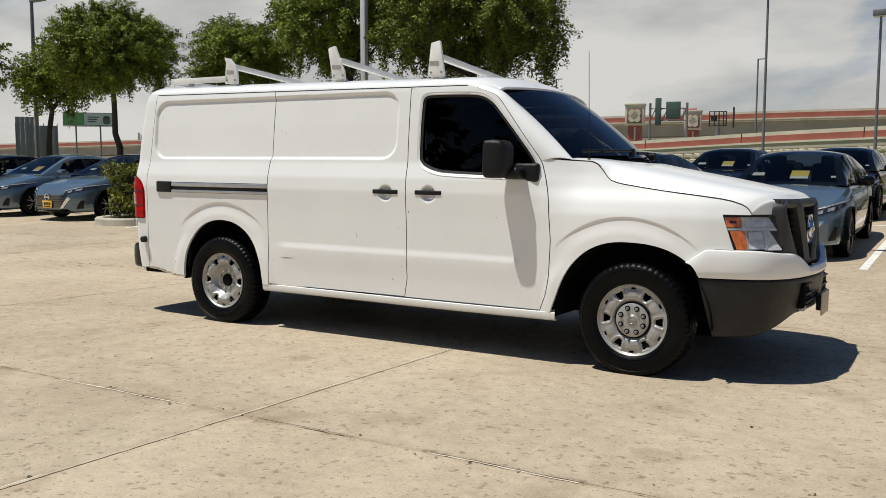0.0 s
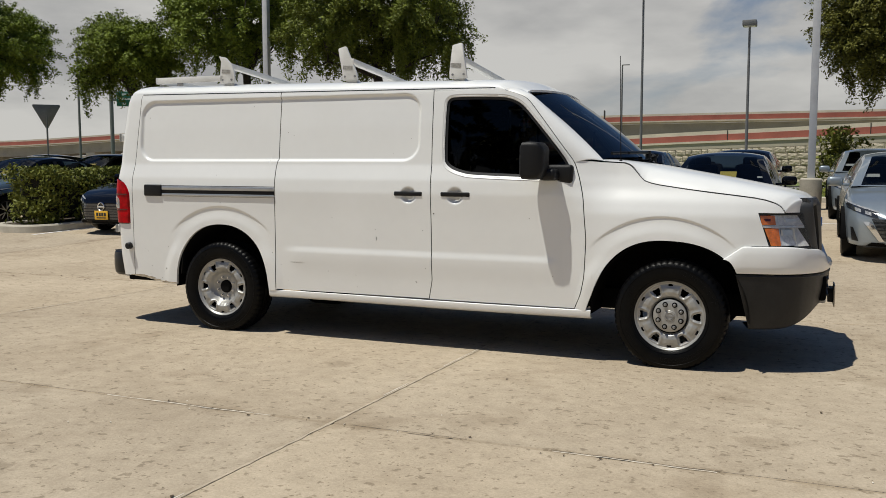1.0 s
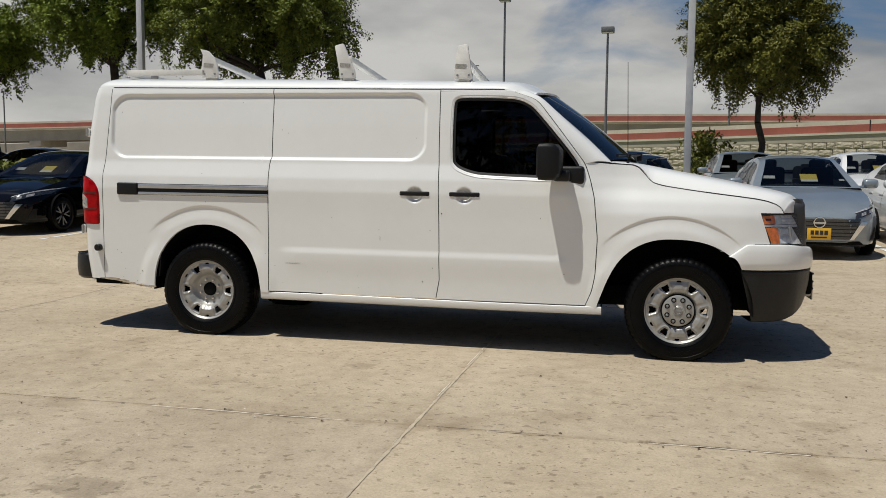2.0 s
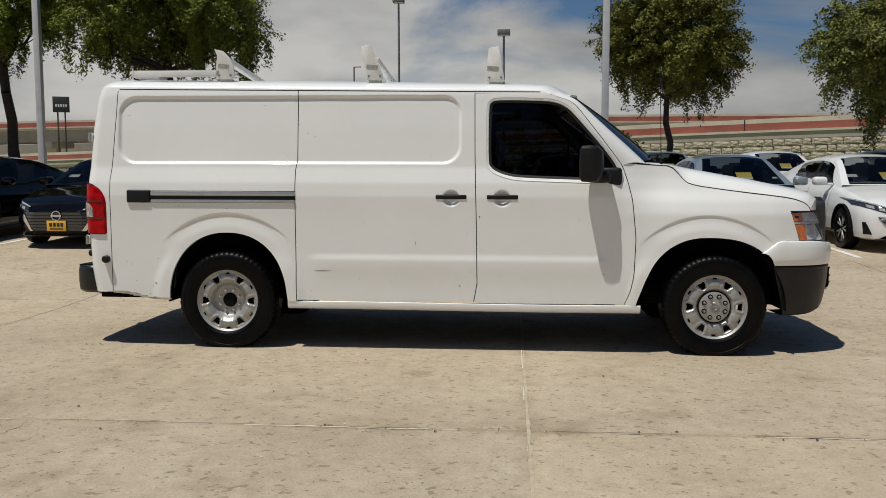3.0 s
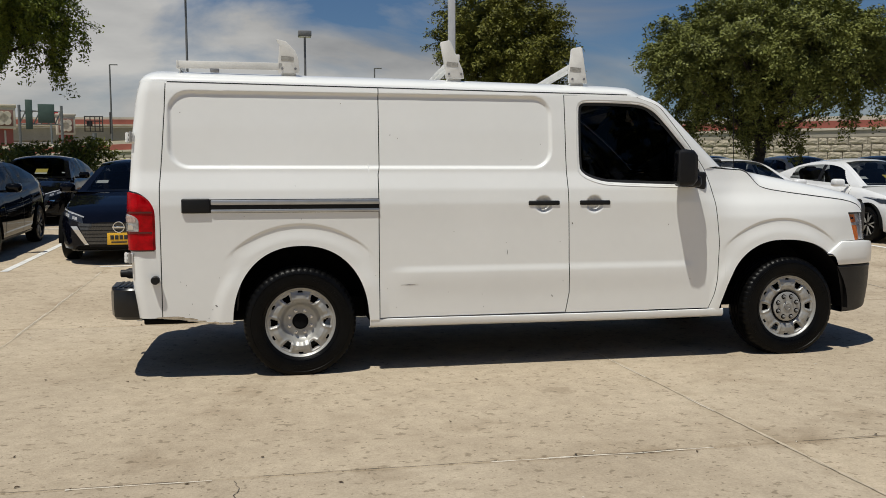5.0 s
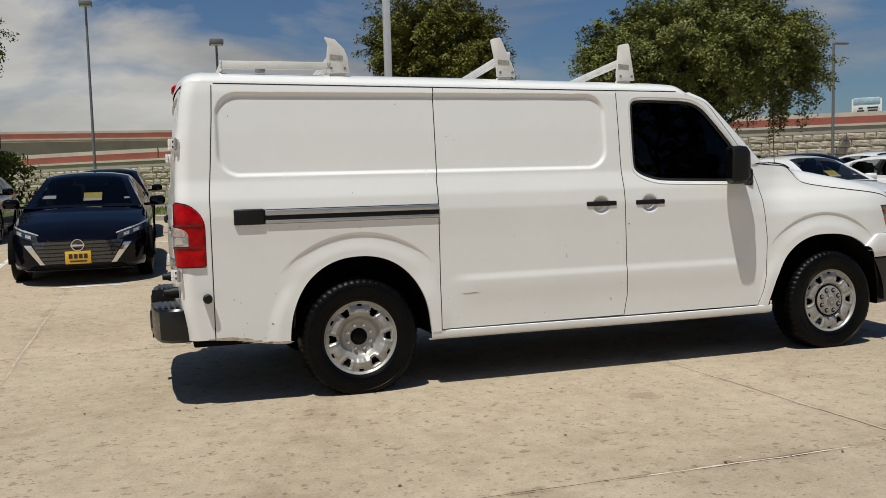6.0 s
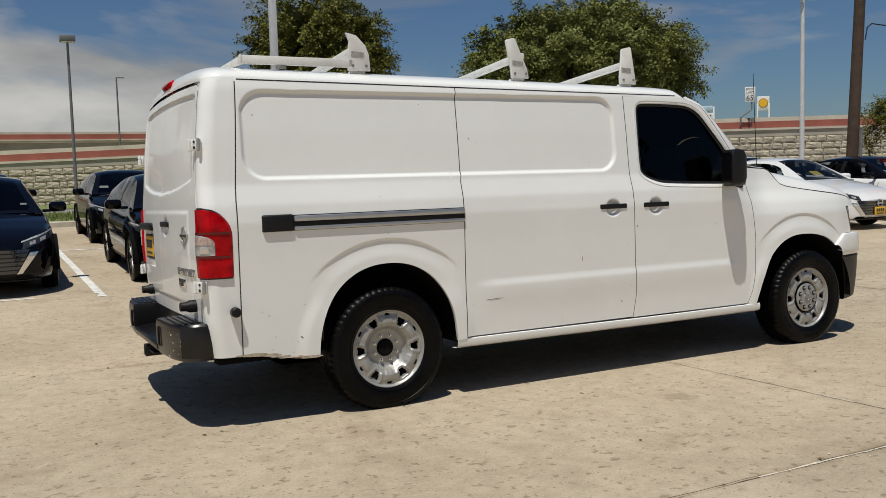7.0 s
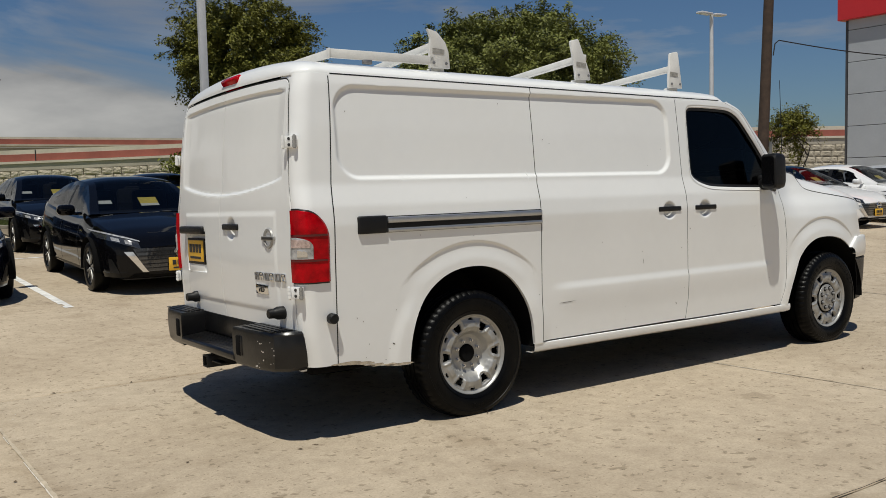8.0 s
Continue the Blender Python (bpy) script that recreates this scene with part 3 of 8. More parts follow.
def build_wheel(van, at, rear):
    """A steel wheel with six windows, lug nuts and a treaded tyre. Built facing -y."""
    wheel = empty("wheel", "", "")
    wheel.parent = van
    wheel.location = at
    n = 216
    prof = [(0.236, -0.09), (0.243, -0.112), (0.252, -0.1185), (0.262, -0.1235), (0.2635, -0.1205), (0.275, -0.1255), (0.30, -0.1285), (0.325, -0.1265), (0.327, -0.1295), (0.336, -0.1265), (0.347, -0.121), (0.357, -0.108), (0.362, -0.097), (0.366, -0.072), (0.367, -0.052), (0.359, -0.050), (0.359, -0.040), (0.367, -0.038), (0.367, -0.007), (0.359, -0.005), (0.359, 0.005), (0.367, 0.007), (0.367, 0.038), (0.359, 0.040), (0.359, 0.050), (0.366, 0.052), (0.362, 0.10), (0.345, 0.12), (0.29, 0.13), (0.236, 0.10)]
    bm = lathe(prof, n)
    for v in bm.verts:
        r = math.hypot(v.co.x, v.co.z)
        k = round(math.degrees(math.atan2(v.co.z, v.co.x)) * n / 360)
        if 0.334 < r < 0.3675 and abs(v.co.y) > 0.053 and k % 4 == 0:
            f = (r - (0.0045 if r > 0.35 else 0.0015)) / r
            v.co.x *= f
            v.co.z *= f
            v.co.y *= 0.99
    for v in bm.verts:
        r = math.hypot(v.co.x, v.co.z)
        if r > 0.262:
            f = (0.262 + (r - 0.262) * 1.19) / r
            v.co.x *= f
            v.co.z *= f
        if v.co.z < -0.366:
            v.co.y *= 1 + 1.6 * (-0.366 - v.co.z)
            v.co.z = -0.366
    tyre = part("tyre", bm, RUBBER, wheel, "black treaded light-truck tyre", smooth=28)
    # raised sidewall print, as plain blocks
    for start, count, step, hgt in ((20, 8, 7.4, 0.024), (118, 5, 8.5, 0.024), (205, 4, 6.0, 0.012), (262, 12, 5.2, 0.024)):
        bm = bmesh.new()
        for k in range(count):
            w = radians(start + k * step)
            turn = Matrix.Rotation(-w + math.pi / 2, 4, "Y")
            for q in ((-0.008, 0), (0.008, 0), (0, 0.5), (0, -0.5))[: 3 + k % 2]:
                size = (0.0045, 0.004, hgt) if q[0] else (0.016, 0.004, 0.0045)
                place = Matrix.Translation((0.308 * math.cos(w), -0.1285, 0.308 * math.sin(w))) @ turn
                box(size, tuple(place @ Vector((q[0], 0, q[1] * hgt))), 0, turn=turn, bm=bm)
        part("sidewall_print", bm, TYRE_PRINT, tyre, smooth=0)
    deep = 0.016 if rear else 0.0
    part("rim", wheel_face(deep), STEEL, wheel, "silver painted steel rim", smooth=40)
    # barrel and drum near-black: shade behind the rim's windows put in as colour
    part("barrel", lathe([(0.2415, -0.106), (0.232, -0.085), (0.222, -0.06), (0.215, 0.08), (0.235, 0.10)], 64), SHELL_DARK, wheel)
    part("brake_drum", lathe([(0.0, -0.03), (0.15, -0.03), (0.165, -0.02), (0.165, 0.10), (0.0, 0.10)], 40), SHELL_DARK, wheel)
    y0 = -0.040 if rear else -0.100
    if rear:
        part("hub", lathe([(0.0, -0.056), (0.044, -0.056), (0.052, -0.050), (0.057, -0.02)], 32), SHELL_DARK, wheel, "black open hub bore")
    else:
        part("cap_groove", lathe([(0.112, -0.076), (0.116, -0.094), (0.121, -0.094), (0.124, -0.078)], 48), SHELL_DARK, wheel)
        hub = part("hub", lathe([(0.0, -0.106), (0.034, -0.106), (0.038, -0.102), (0.060, -0.101), (0.104, -0.100), (0.112, -0.096), (0.116, -0.086), (0.116, -0.07)], 64), STEEL, wheel, "silver centre cap with round emblem")
        ring = lathe([(0.020, -0.1065), (0.022, -0.109), (0.026, -0.109), (0.028, -0.1065)], 24)
        box((0.062, 0.004, 0.009), (0, -0.108, 0), bm=ring)
        part("emblem", ring, STEEL_DULL, hub)
    for k in range(8):
        w = radians(45 * k + 22.5)
        r = 0.083 if not rear else 0.080
        c = (r * math.cos(w), y0, r * math.sin(w))
        if not rear:
            part("lug_recess", lathe([(0.0, y0 - 0.002), (0.0155, y0 - 0.002), (0.0175, y0 - 0.0035), (0.019, y0)], 16, at=(c[0], 0, c[2])), SHELL_DARK, wheel)
        bm = rod((c[0], y0 + 0.004, c[2]), (c[0], y0 - 0.014, c[2]), 0.012, 0.011, 6)
        rod((c[0], y0 - 0.013, c[2]), (c[0], y0 - 0.024, c[2]), 0.009, 0.005, 8, bm=bm)
        part("lug_nut", bm, CHROME if rear else STEEL_DULL, wheel)
    return wheel


TYRE_PRINT = mat("raised_tyre_print", (0.004, 0.004, 0.004), 0.42, vary=0.3, scale=40, spec=0.12)


def seam_strip(van, at, n, half, inward, side=True):
    """A thin dark strip lying in a panel gap, its shade put in as colour: at(v) gives the gap's middle and the way
    across.
    """
    def pt(u, v):
        p, q = at(v)
        p, q = Vector(p), Vector(q)
        return p + q * (u * half) + Vector(inward)
    bm = grid(pt, [-1, 1], lin(0, 1, n))
    bmesh.ops.recalc_face_normals(bm, faces=bm.faces)
    if side:
        return pair("panel_seal", bm, SEAL_GAP_BLACK, van)
    return part("panel_seal", bm, SEAL_GAP_BLACK, van)


def build_van():
    van = empty("cargo_van", "white long cargo van with a roof ladder rack on concrete", "van", m=VAN)
    # side panels
    x0, x1 = -0.91, 0.548
    zb = lambda x: arch_z(x, 0.42 - 0.05 * smoothstep(-0.9, -0.5, x))
    quarter = side_sheet(SEAM_REAR, SEAM_MID, zb, lambda x: GUTTER(x), 0, 280, arch_cols(x0, x1, 0.01, 0.463, 160))
    pair("rear_quarter_panel", quarter, VAN_WHITE, van)
    door = side_sheet(SEAM_MID, SEAM_DOOR, lambda x: 0.383, lambda x: GUTTER(x), 180, 270)
    slide, _ = pair("sliding_door", door, VAN_WHITE, van)
    # front door with a window opening
    def dz(v):
        return 0.379 + (1.955 - 0.379) * v

    def door_at(u, v):
        z = dz(v)
        a, b = SEAM_DOOR(z) + GAP, SEAM_FRONT(z) - GAP
        x = a + (b - a) * u
        return (x, -side_y(x, z), z)

    bm = skirt(grid(door_at, lin(0, 1, 140), lin(0, 1, 180)), (0, 0.022, 0))
    inner = grid(lambda u, v: (lambda p: (p[0], p[1] + 0.022, p[2]))(door_at(u, v)), lin(0, 1, 60), lin(0, 1, 70), flip=True)
    bm = joined(bm, inner)
    WINDOW = [(2.012, 1.44), (2.03, 1.40), (2.075, 1.365), (2.16, 1.335), (2.26, 1.318), (2.985, 1.298), (3.0, 1.31), (2.985, 1.40), (2.90, 1.52), (2.66, 1.80), (2.60, 1.855), (2.52, 1.893), (2.42, 1.905), (2.08, 1.912), (2.03, 1.895), (2.012, 1.85)]
    for _ in range(2):
        WINDOW = [q for i in range(len(WINDOW)) for q in (
            (WINDOW[i - 1][0] * 0.25 + WINDOW[i][0] * 0.75, WINDOW[i - 1][1] * 0.25 + WINDOW[i][1] * 0.75),
            (WINDOW[i][0] * 0.75 + WINDOW[(i + 1) % len(WINDOW)][0] * 0.25, WINDOW[i][1] * 0.75 + WINDOW[(i + 1) % len(WINDOW)][1] * 0.25))]
    # the opening is left out of the sheet face by face, then framed
    kill = [f for f in bm.faces if any(inside(WINDOW, v.co.x, v.co.z) for v in f.verts)]
    bmesh.ops.delete(bm, geom=kill, context="FACES")
    fdoor, fdoor_l = pair("front_door", bm, VAN_WHITE, van)
    # window frame: body-coloured lip, black seal, tinted pane
    def ring(outline, grow0, grow1, off0, off1):
        n = len(outline)
        cx = sum(p[0] for p in outline) / n
        cz = sum(p[1] for p in outline) / n
        rb = bmesh.new()
        loops = []
        for g, off in ((grow0, off0), (grow1, off1)):
            loop = []
            for i, (x, z) in enumerate(outline):
                px, pz = outline[i - 1]
                nx, nz = outline[(i + 1) % n]
                tx, tz = nx - px, nz - pz
                l = math.hypot(tx, tz)
                ox, oz = tz / l, -tx / l
                X, Z = x + ox * g, z + oz * g
                loop.append(rb.verts.new((X, -side_y(X, Z) - off, Z)))
            loops.append(loop)
        for i in range(n):
            rb.faces.new((loops[0][i], loops[0][(i + 1) % n], loops[1][(i + 1) % n], loops[1][i]))
        bmesh.ops.recalc_face_normals(rb, faces=rb.faces)
        return rb

    fine = dense(WINDOW, 0.02)
    for d, sgn in ((fdoor, 1), (fdoor_l, -1)):
        for nm, args, m in (("window_lip", (fine, 0.017, -0.004, 0.0035, -0.005), VAN_WHITE), ("window_seal", (fine, 0.000, -0.024, -0.010, -0.014), SEAL_GAP_BLACK)):
            rb = ring(*args)
            if sgn < 0:
                bmesh.ops.scale(rb, vec=(1, -1, 1), verts=rb.verts)
                bmesh.ops.reverse_faces(rb, faces=rb.faces)
            part(nm, rb, m, d)
        pane = bmesh.new()
        pane.faces.new([pane.verts.new((x, -(side_y(x, z) - 0.028) * sgn, z)) for x, z in fine])
        bmesh.ops.recalc_face_normals(pane, faces=pane.faces)
        part("window_pane", pane, VAN_GLASS, d, "dark tinted side window", smooth=0)
        bm = prism([(2.72, 1.745), (2.735, 1.745), (2.735, 1.30), (2.72, 1.30)], -0.915 * sgn, -0.905 * sgn)
        part("window_divider", bm, SEAL_GAP_BLACK, d)
    # pull handles
    for host, cx in ((slide, 1.738), (fdoor, 2.124)):
        bm = box((0.234, 0.020, 0.034), (cx, -1.0085, 1.178), 0.009, 3)
        part("door_handle", bm, PLASTIC, host, "black plastic pull handle")
    # sliding door track
    track = part("slide_track", box((1.32, 0.010, 0.092), (-0.113, -1.0085, 1.172), 0.004), PLASTIC, van, "slide track with aluminium rails and black end cap")
    part("end_cap", box((0.185, 0.03, 0.098), (-0.680, -1.012, 1.174), 0.012, 3), PLASTIC, track)
    for z, h in ((1.196, 0.034), (1.139, 0.022)):
        part("rail", box((1.13, 0.02, h), (-0.018, -1.0125, z), 0.006), ALUMINIUM, track)
    # dark strips in the panel gaps, in place of their shade
    for S, z0, z1 in ((SEAM_REAR, 0.43, 1.99), (SEAM_MID, 0.385, 1.985), (SEAM_DOOR, 0.385, 1.955), (SEAM_FRONT, 0.38, 1.95)):
        def along(v, S=S, z0=z0, z1=z1):
            z = z0 + (z1 - z0) * v
            return (S(z), -side_y(S(z), z), z), (1, 0, 0)
        seam_strip(van, along, 120, 0.006, (0, 0.0022, 0))
    # rocker panels
    us = lin(0.478, 3.16, 60)
    prof = [(0.372, 0.987), (0.368, 0.992), (0.345, 0.993), (0.322, 0.986), (0.310, 0.965), (0.308, 0.90)]
    bm = grid(lambda x, k: (x, -prof[int(k)][1] + 0.004 * smoothstep(0.9, 0.478, x), prof[int(k)][0] + 0.003 * math.sin(x * 2)), us, range(len(prof)))
    bmesh.ops.recalc_face_normals(bm, faces=bm.faces)
    pair("rocker_panel", bm, VAN_WHITE, van, "white rocker panel with scuffs")
    # front fender, with a tongue over the headlamp
    def fender_low(x):
        if x > 4.258:
            return 1.086
        if x > 4.06:
            return min(0.864, 0.78 + (x - 4.06) * 0.72)
        return arch_z(x, 0.315) if x > 3.17 else 0.315

    xs0 = [x for x in (3.118 + 1.30 * u for u in arch_cols(3.118, 4.418, 3.648, 0.478, 110)) if x < 4.25]
    xs0 = sorted(set(xs0 + [4.2575] + lin(4.03, 4.2, 24)))

    def fender_at(x0, v):
        lo = fender_low(x0)
        z = lo + v * (HOOD_SEAM(x0) - 0.004 - lo)
        x = x0 + max(0.0, 1.08 - z) * 0.333 * smoothstep(4.05, 4.2575, x0)
        u = (x0 - 3.118) / 1.3
        x += (SEAM_FRONT(z) + GAP - 3.118) * (1 - u) ** 12
        return (x, -side_y(x, z), z)

    def tongue_at(x, v):
        lo, hi = 1.0855, HOOD_SEAM(x) - 0.004
        z = lo + (hi - lo) * v
        return (x, -side_y(x, z), z)
    fender = joined(grid(fender_at, xs0, lin(0, 1, 120)), grid(tongue_at, lin(4.2575, 4.4175, 40), lin(0, 1, 24)))
    bmesh.ops.remove_doubles(fender, verts=[v for v in fender.verts if abs(v.co.x - 4.2575) < 1e-4], dist=0.0012)
    fender = skirt(fender, (0, 0.022, 0))
    pair("front_fender", fender, VAN_WHITE, van)

    def along(v):
        x = 3.33 + (4.421 - 3.33) * (1 - (1 - v) ** 2)
        z = HOOD_SEAM(x)
        s = (HOOD_SEAM(x + 0.004) - HOOD_SEAM(x - 0.004)) / 0.008
        l = math.hypot(1, s)
        return (x, -side_y(x, z), z), (s / l, 0, -1 / l)
    seam_strip(van, along, 160, 0.0062, (0, 0.004, -0.0015))
    # A-pillar between door seam and windscreen
    def pillar_at(u, v):
        z = 1.42 + (1.955 - 1.42) * v
        x = SEAM_FRONT(z) + GAP
        a = Vector((x, -side_y(x, z), z))
        b = Vector(screen_at(0.012, min(1.0, max(0.0, (z - 1.43) / 0.505))))
        p = a.lerp(b, u)
        p += Vector((0.020, -0.014, 0.018)) * math.sin(math.pi * u ** 0.8)
        return p
    pair("windscreen_pillar", skirt(grid(pillar_at, lin(0, 1, 12), lin(0, 1, 60)), (0, 0.02, -0.005)), VAN_WHITE, van)
    # rear corners
    R = 0.088

    def corner_at(s, z):
        w, xr = side_y(-0.93, z) - 0.002, REAR_X(z)
        xs = SEAM_REAR(z) - GAP
        straight = xs - (xr + R)
        total = straight + R * math.pi / 2
        d = s * total
        if d < straight:
            return (xs - d, -w, z)
        a = (d - straight) / R
        return (xr + R - R * math.sin(a), -w + R - R * math.cos(a), z)

    def corner_sheet(s0, s1, z0, z1, nu, nv, off=0.0, top_round=0.0):
        def at(u, v):
            z = z0 + v * (z1 - z0)
            s = s0 + u * (s1 - s0)
            if top_round:
                k = max(0.0, (z - (z1 - top_round)) / top_round)
                s = max(s, s0 + (s1 - s0) * 0.75 * (1 - math.sqrt(max(0.0, 1 - k * k))))
            p, q = Vector(corner_at(s, z)), Vector(corner_at(min(1.0, s + 0.02), z))
            r = Vector(corner_at(max(0.0, s - 0.02), z))
            t = (q - r).normalized()
            nrm = Vector((-t.y, t.x, 0))
            if nrm.dot(p - Vector((-0.8, 0, z))) < 0:
                nrm = -nrm
            return p + nrm * off
        return grid(at, lin(0, 1, nu), lin(0, 1, nv), flip=True)

    bm = corner_sheet(0, 1, 0.425, GUTTER(-0.95) - 0.003, 34, 80)
    pair("rear_corner_panel", skirt(bm, (0.02, 0.012, 0)), VAN_WHITE, van)
    # tail lamps
    for sgn in (1, -1):
        bm = skirt(corner_sheet(0.17, 1.0, 0.885, 1.268, 26, 40, 0.014, 0.16), (0.02, 0.02, 0))
        if sgn < 0:
            bm = mirrored_own(bm)
        lamp = part("tail_lamp", bm, RED_LENS, van, "red tail lamp with clear reversing band")
        fields = ((0.52, 0.97, 1.010, 1.125, CLEAR_LENS, 0.055, 0.019), (0.57, 0.95, 1.070, 1.115, PINK_LENS, 0.02, 0.0215), (0.62, 0.80, 1.022, 1.058, CHROME, 0.02, 0.0225), (0.2, 0.975, 1.128, 1.140, DARK_RED_LENS, 0, 0.0175), (0.2, 0.975, 0.995, 1.006, DARK_RED_LENS, 0, 0.0175))
        for s0, s1, z0, z1, m, tr, off in fields:
            bm = skirt(corner_sheet(s0, s1, z0, z1, 16, 14, off, tr), (0.006, 0.006, 0))
            if sgn < 0:
                bm = mirrored_own(bm)
            part("lens_field", bm, m, lamp)
        rim_ = corner_sheet(0.145, 1.0, 0.876, 1.277, 26, 40, 0.005, 0.165)
        part("lamp_seal", rim_ if sgn > 0 else mirrored_own(rim_), SEAL_GAP_BLACK, lamp)
    # roof
    def roof_at(u, v):
        t = v * 2 - 1
        xf = 2.60 + 0.127 * (1 - abs(t) ** 2.5)
        x0 = -1.040 - 0.034 * (1 - t * t)
        x = x0 + (xf - x0) * u
        half = 0.905 + 0.010 * smoothstep(2.2, 2.5, x)
        kr = min(1.0, max(0.0, (-0.925 - x) / 0.125))
        half -= 0.125 * (1 - math.sqrt(1 - kr * kr))
        y = t * half
        lift = 0.062 * math.sqrt(max(0.0, 1 - abs(t) ** 9)) + 0.048 * (1 - t * t)
        lift *= 1 - 0.10 * smoothstep(0.5, 2.5, x)
        kd = min(1.0, max(0.0, (-0.90 - x) / (-0.90 - x0)))
        lift *= 0.14 + 0.86 * math.sqrt(1 - kd * kd)
        z = GUTTER(x) + lift * 1.16 + 0.002
        z -= 0.014 * smoothstep(2.25, 2.6, x)
        z += (1.944 + 0.048 * (1 - t * t) - 0.034 * smoothstep(0.86, 1.0, abs(t)) - z) * smoothstep(0.945, 1.0, u)
        return (x, y, z)

    tv = [0.5 - 0.5 * math.cos(math.pi * k / 60) for k in range(61)]
    tu = [*lin(0, 0.06, 14), *lin(0.06, 0.9, 50)[1:], *lin(0.9, 1, 16)[1:]]
    part("roof", skirt(grid(roof_at, tu, tv), (0, 0, -0.016)), VAN_WHITE, van)
    for sgn in (-1, 1):
        bm = grid(lambda x, k: (x, sgn * (side_y(x, GUTTER(x) - 0.004) + 0.0012), GUTTER(x) + 0.002 - 0.007 * k), lin(-0.855, 2.40, 60), [0, 1])
        part("roof_gutter", bm, SEAL_GAP_BLACK, van)
    # rear doors
    def rear_x(y, z):
        x = REAR_X(z) - 0.030 * (1 - (y / 0.90) ** 2)
        zl = 1.368 + 0.075 * (y / 0.80) ** 2
        d = max(abs(y) - 0.80, zl - z, z - (1.944 - 0.02 * (y / 0.8) ** 4))
        x += 0.016 * smoothstep(0.004, -0.014, d) * (0.25 + 0.75 * smoothstep(0.82, 0.70, abs(y)))
        d = max(abs(y) - 0.74, z - 1.27, 0.70 - z)
        x -= 0.006 * smoothstep(0.0, -0.03, d)
        d = max(abs(y - 0.52) - 0.20, z - 1.145, 0.885 - z)
        x += 0.030 * smoothstep(0.004, -0.012, d)
        d = math.hypot(y + 0.135, z - 1.168)
        x += 0.030 * smoothstep(0.072, 0.03, d)
        return x

    SPLIT = 0.05
    door_half = lambda z: side_y(-0.93, z) - 0.002 - R - 0.007

    def door_top(y):
        top = 1.977 + 0.018 * (1 - (y / 0.86) ** 2)
        k = max(0.0, abs(y) - (door_half(1.93) - 0.07)) / 0.07
        return top - 0.07 * (1 - math.sqrt(max(0.0, 1 - min(1.0, k) ** 2)))

    def rear_sheet(side, nu):
        def at(u, v):
            half = door_half(0.62 + 1.37 * v)
            a = -half if side < 0 else SPLIT + 0.0022
            b = SPLIT - 0.0022 if side < 0 else half
            y = a + (b - a) * u
            z = 0.625 + (door_top(y) - 0.625) * v
            return (rear_x(y, z), y, z)
        us = sorted(set(lin(0, 1, nu) + ([0.1 * (k / 14) ** 2 for k in range(15)] if side < 0 else [1 - 0.1 * (k / 14) ** 2 for k in range(15)])))
        return skirt(grid(at, us, lin(0, 1, 150), flip=True), (0.022, 0, 0))

    rd = part("rear_door", rear_sheet(-1, 110), VAN_WHITE, van)
    ld = part("rear_door", rear_sheet(1, 100), VAN_WHITE, van)
    # body behind the doors' upper corners, and the dark gap strip round the doors
    for sgn in (-1, 1):
        bm = grid(lambda y, z: (rear_x(y, z) + 0.008, y, z), lin(sgn * 0.70, sgn * (door_half(1.95) + 0.012), 20), lin(1.86, 2.012, 20), flip=sgn < 0)
        part("door_surround", bm, VAN_WHITE, van)

        def along(v, sgn=sgn):
            if v < 0.6:
                z = 0.64 + (1.93 - 0.64) * v / 0.6
                y = door_half(z) + 0.0035
                return (rear_x(y, z), sgn * y, z), (0, 1, 0)
            h = door_half(1.95)
            y = h - 0.072 + 0.072 * math.cos((v - 0.6) / 0.2 * math.pi / 2) if v < 0.8 else (h - 0.072) * (1 - (v - 0.8) / 0.2)
            z = door_top(y) + GAP
            w = min(1.0, (v - 0.6) / 0.2) * math.pi / 2
            if v < 0.8:
                z = door_top(h - 0.072) + GAP - 0.070 * (1 - math.sin(w))
                y += GAP
            return (rear_x(y, z), sgn * y, z), (0, sgn * math.cos(w), math.sin(w))
        seam_strip(van, along, 160, 0.0045, (0.0028, 0, 0), side=False)
    part("door_handle", box((0.022, 0.234, 0.036), (-1.152, -0.135, 1.178), 0.009, 3), PLASTIC, rd, "black plastic pull handle")

    def on_door(bm, lift=0.0):
        """Presses a small badge onto the curved door skin: x counts outwards from it."""
        for v in bm.verts:
            v.co.x = rear_x(v.co.y, v.co.z) - v.co.x - lift
        bmesh.ops.reverse_faces(bm, faces=bm.faces)
        return bm

    bm = lathe([(0.040, 0.0), (0.042, 0.008), (0.053, 0.008), (0.058, 0.0)], 40, "x", (0, -0.652, 1.118))
    box((0.012, 0.150, 0.024), (0.004, -0.652, 1.118), 0.003, bm=bm)
    part("emblem", on_door(bm), STEEL, rd, "round chrome emblem with a bar")
    part("emblem_bar", on_door(box((0.002, 0.13, 0.013), (0.0115, -0.652, 1.118))), INK, rd)
    # model lettering: strokes only
    for k in range(6):
        y = -0.487 - 0.0625 * k
        bm = bmesh.new()
        for dy, dz, wy, wz in ((-0.018, 0, 0.011, 0.044), (0.018, 0, 0.011, 0.044), (0, 0.018, 0.036, 0.009), (0, -0.018 if k > 1 else 0.002, 0.036, 0.009)):
            box((0.008, wy, wz), (0.004, y + dy, 0.903 + dz), 0.0015, bm=bm)
        part("lettering_bar", on_door(bm), CHROME if k % 2 else STEEL_DULL, rd, "chrome model lettering")
    tablet = part("tablet", on_door(box((0.006, 0.155, 0.054), (0.003, -0.540, 0.830), 0.002)), CHROME, rd, "chrome tablet with two dark letters")
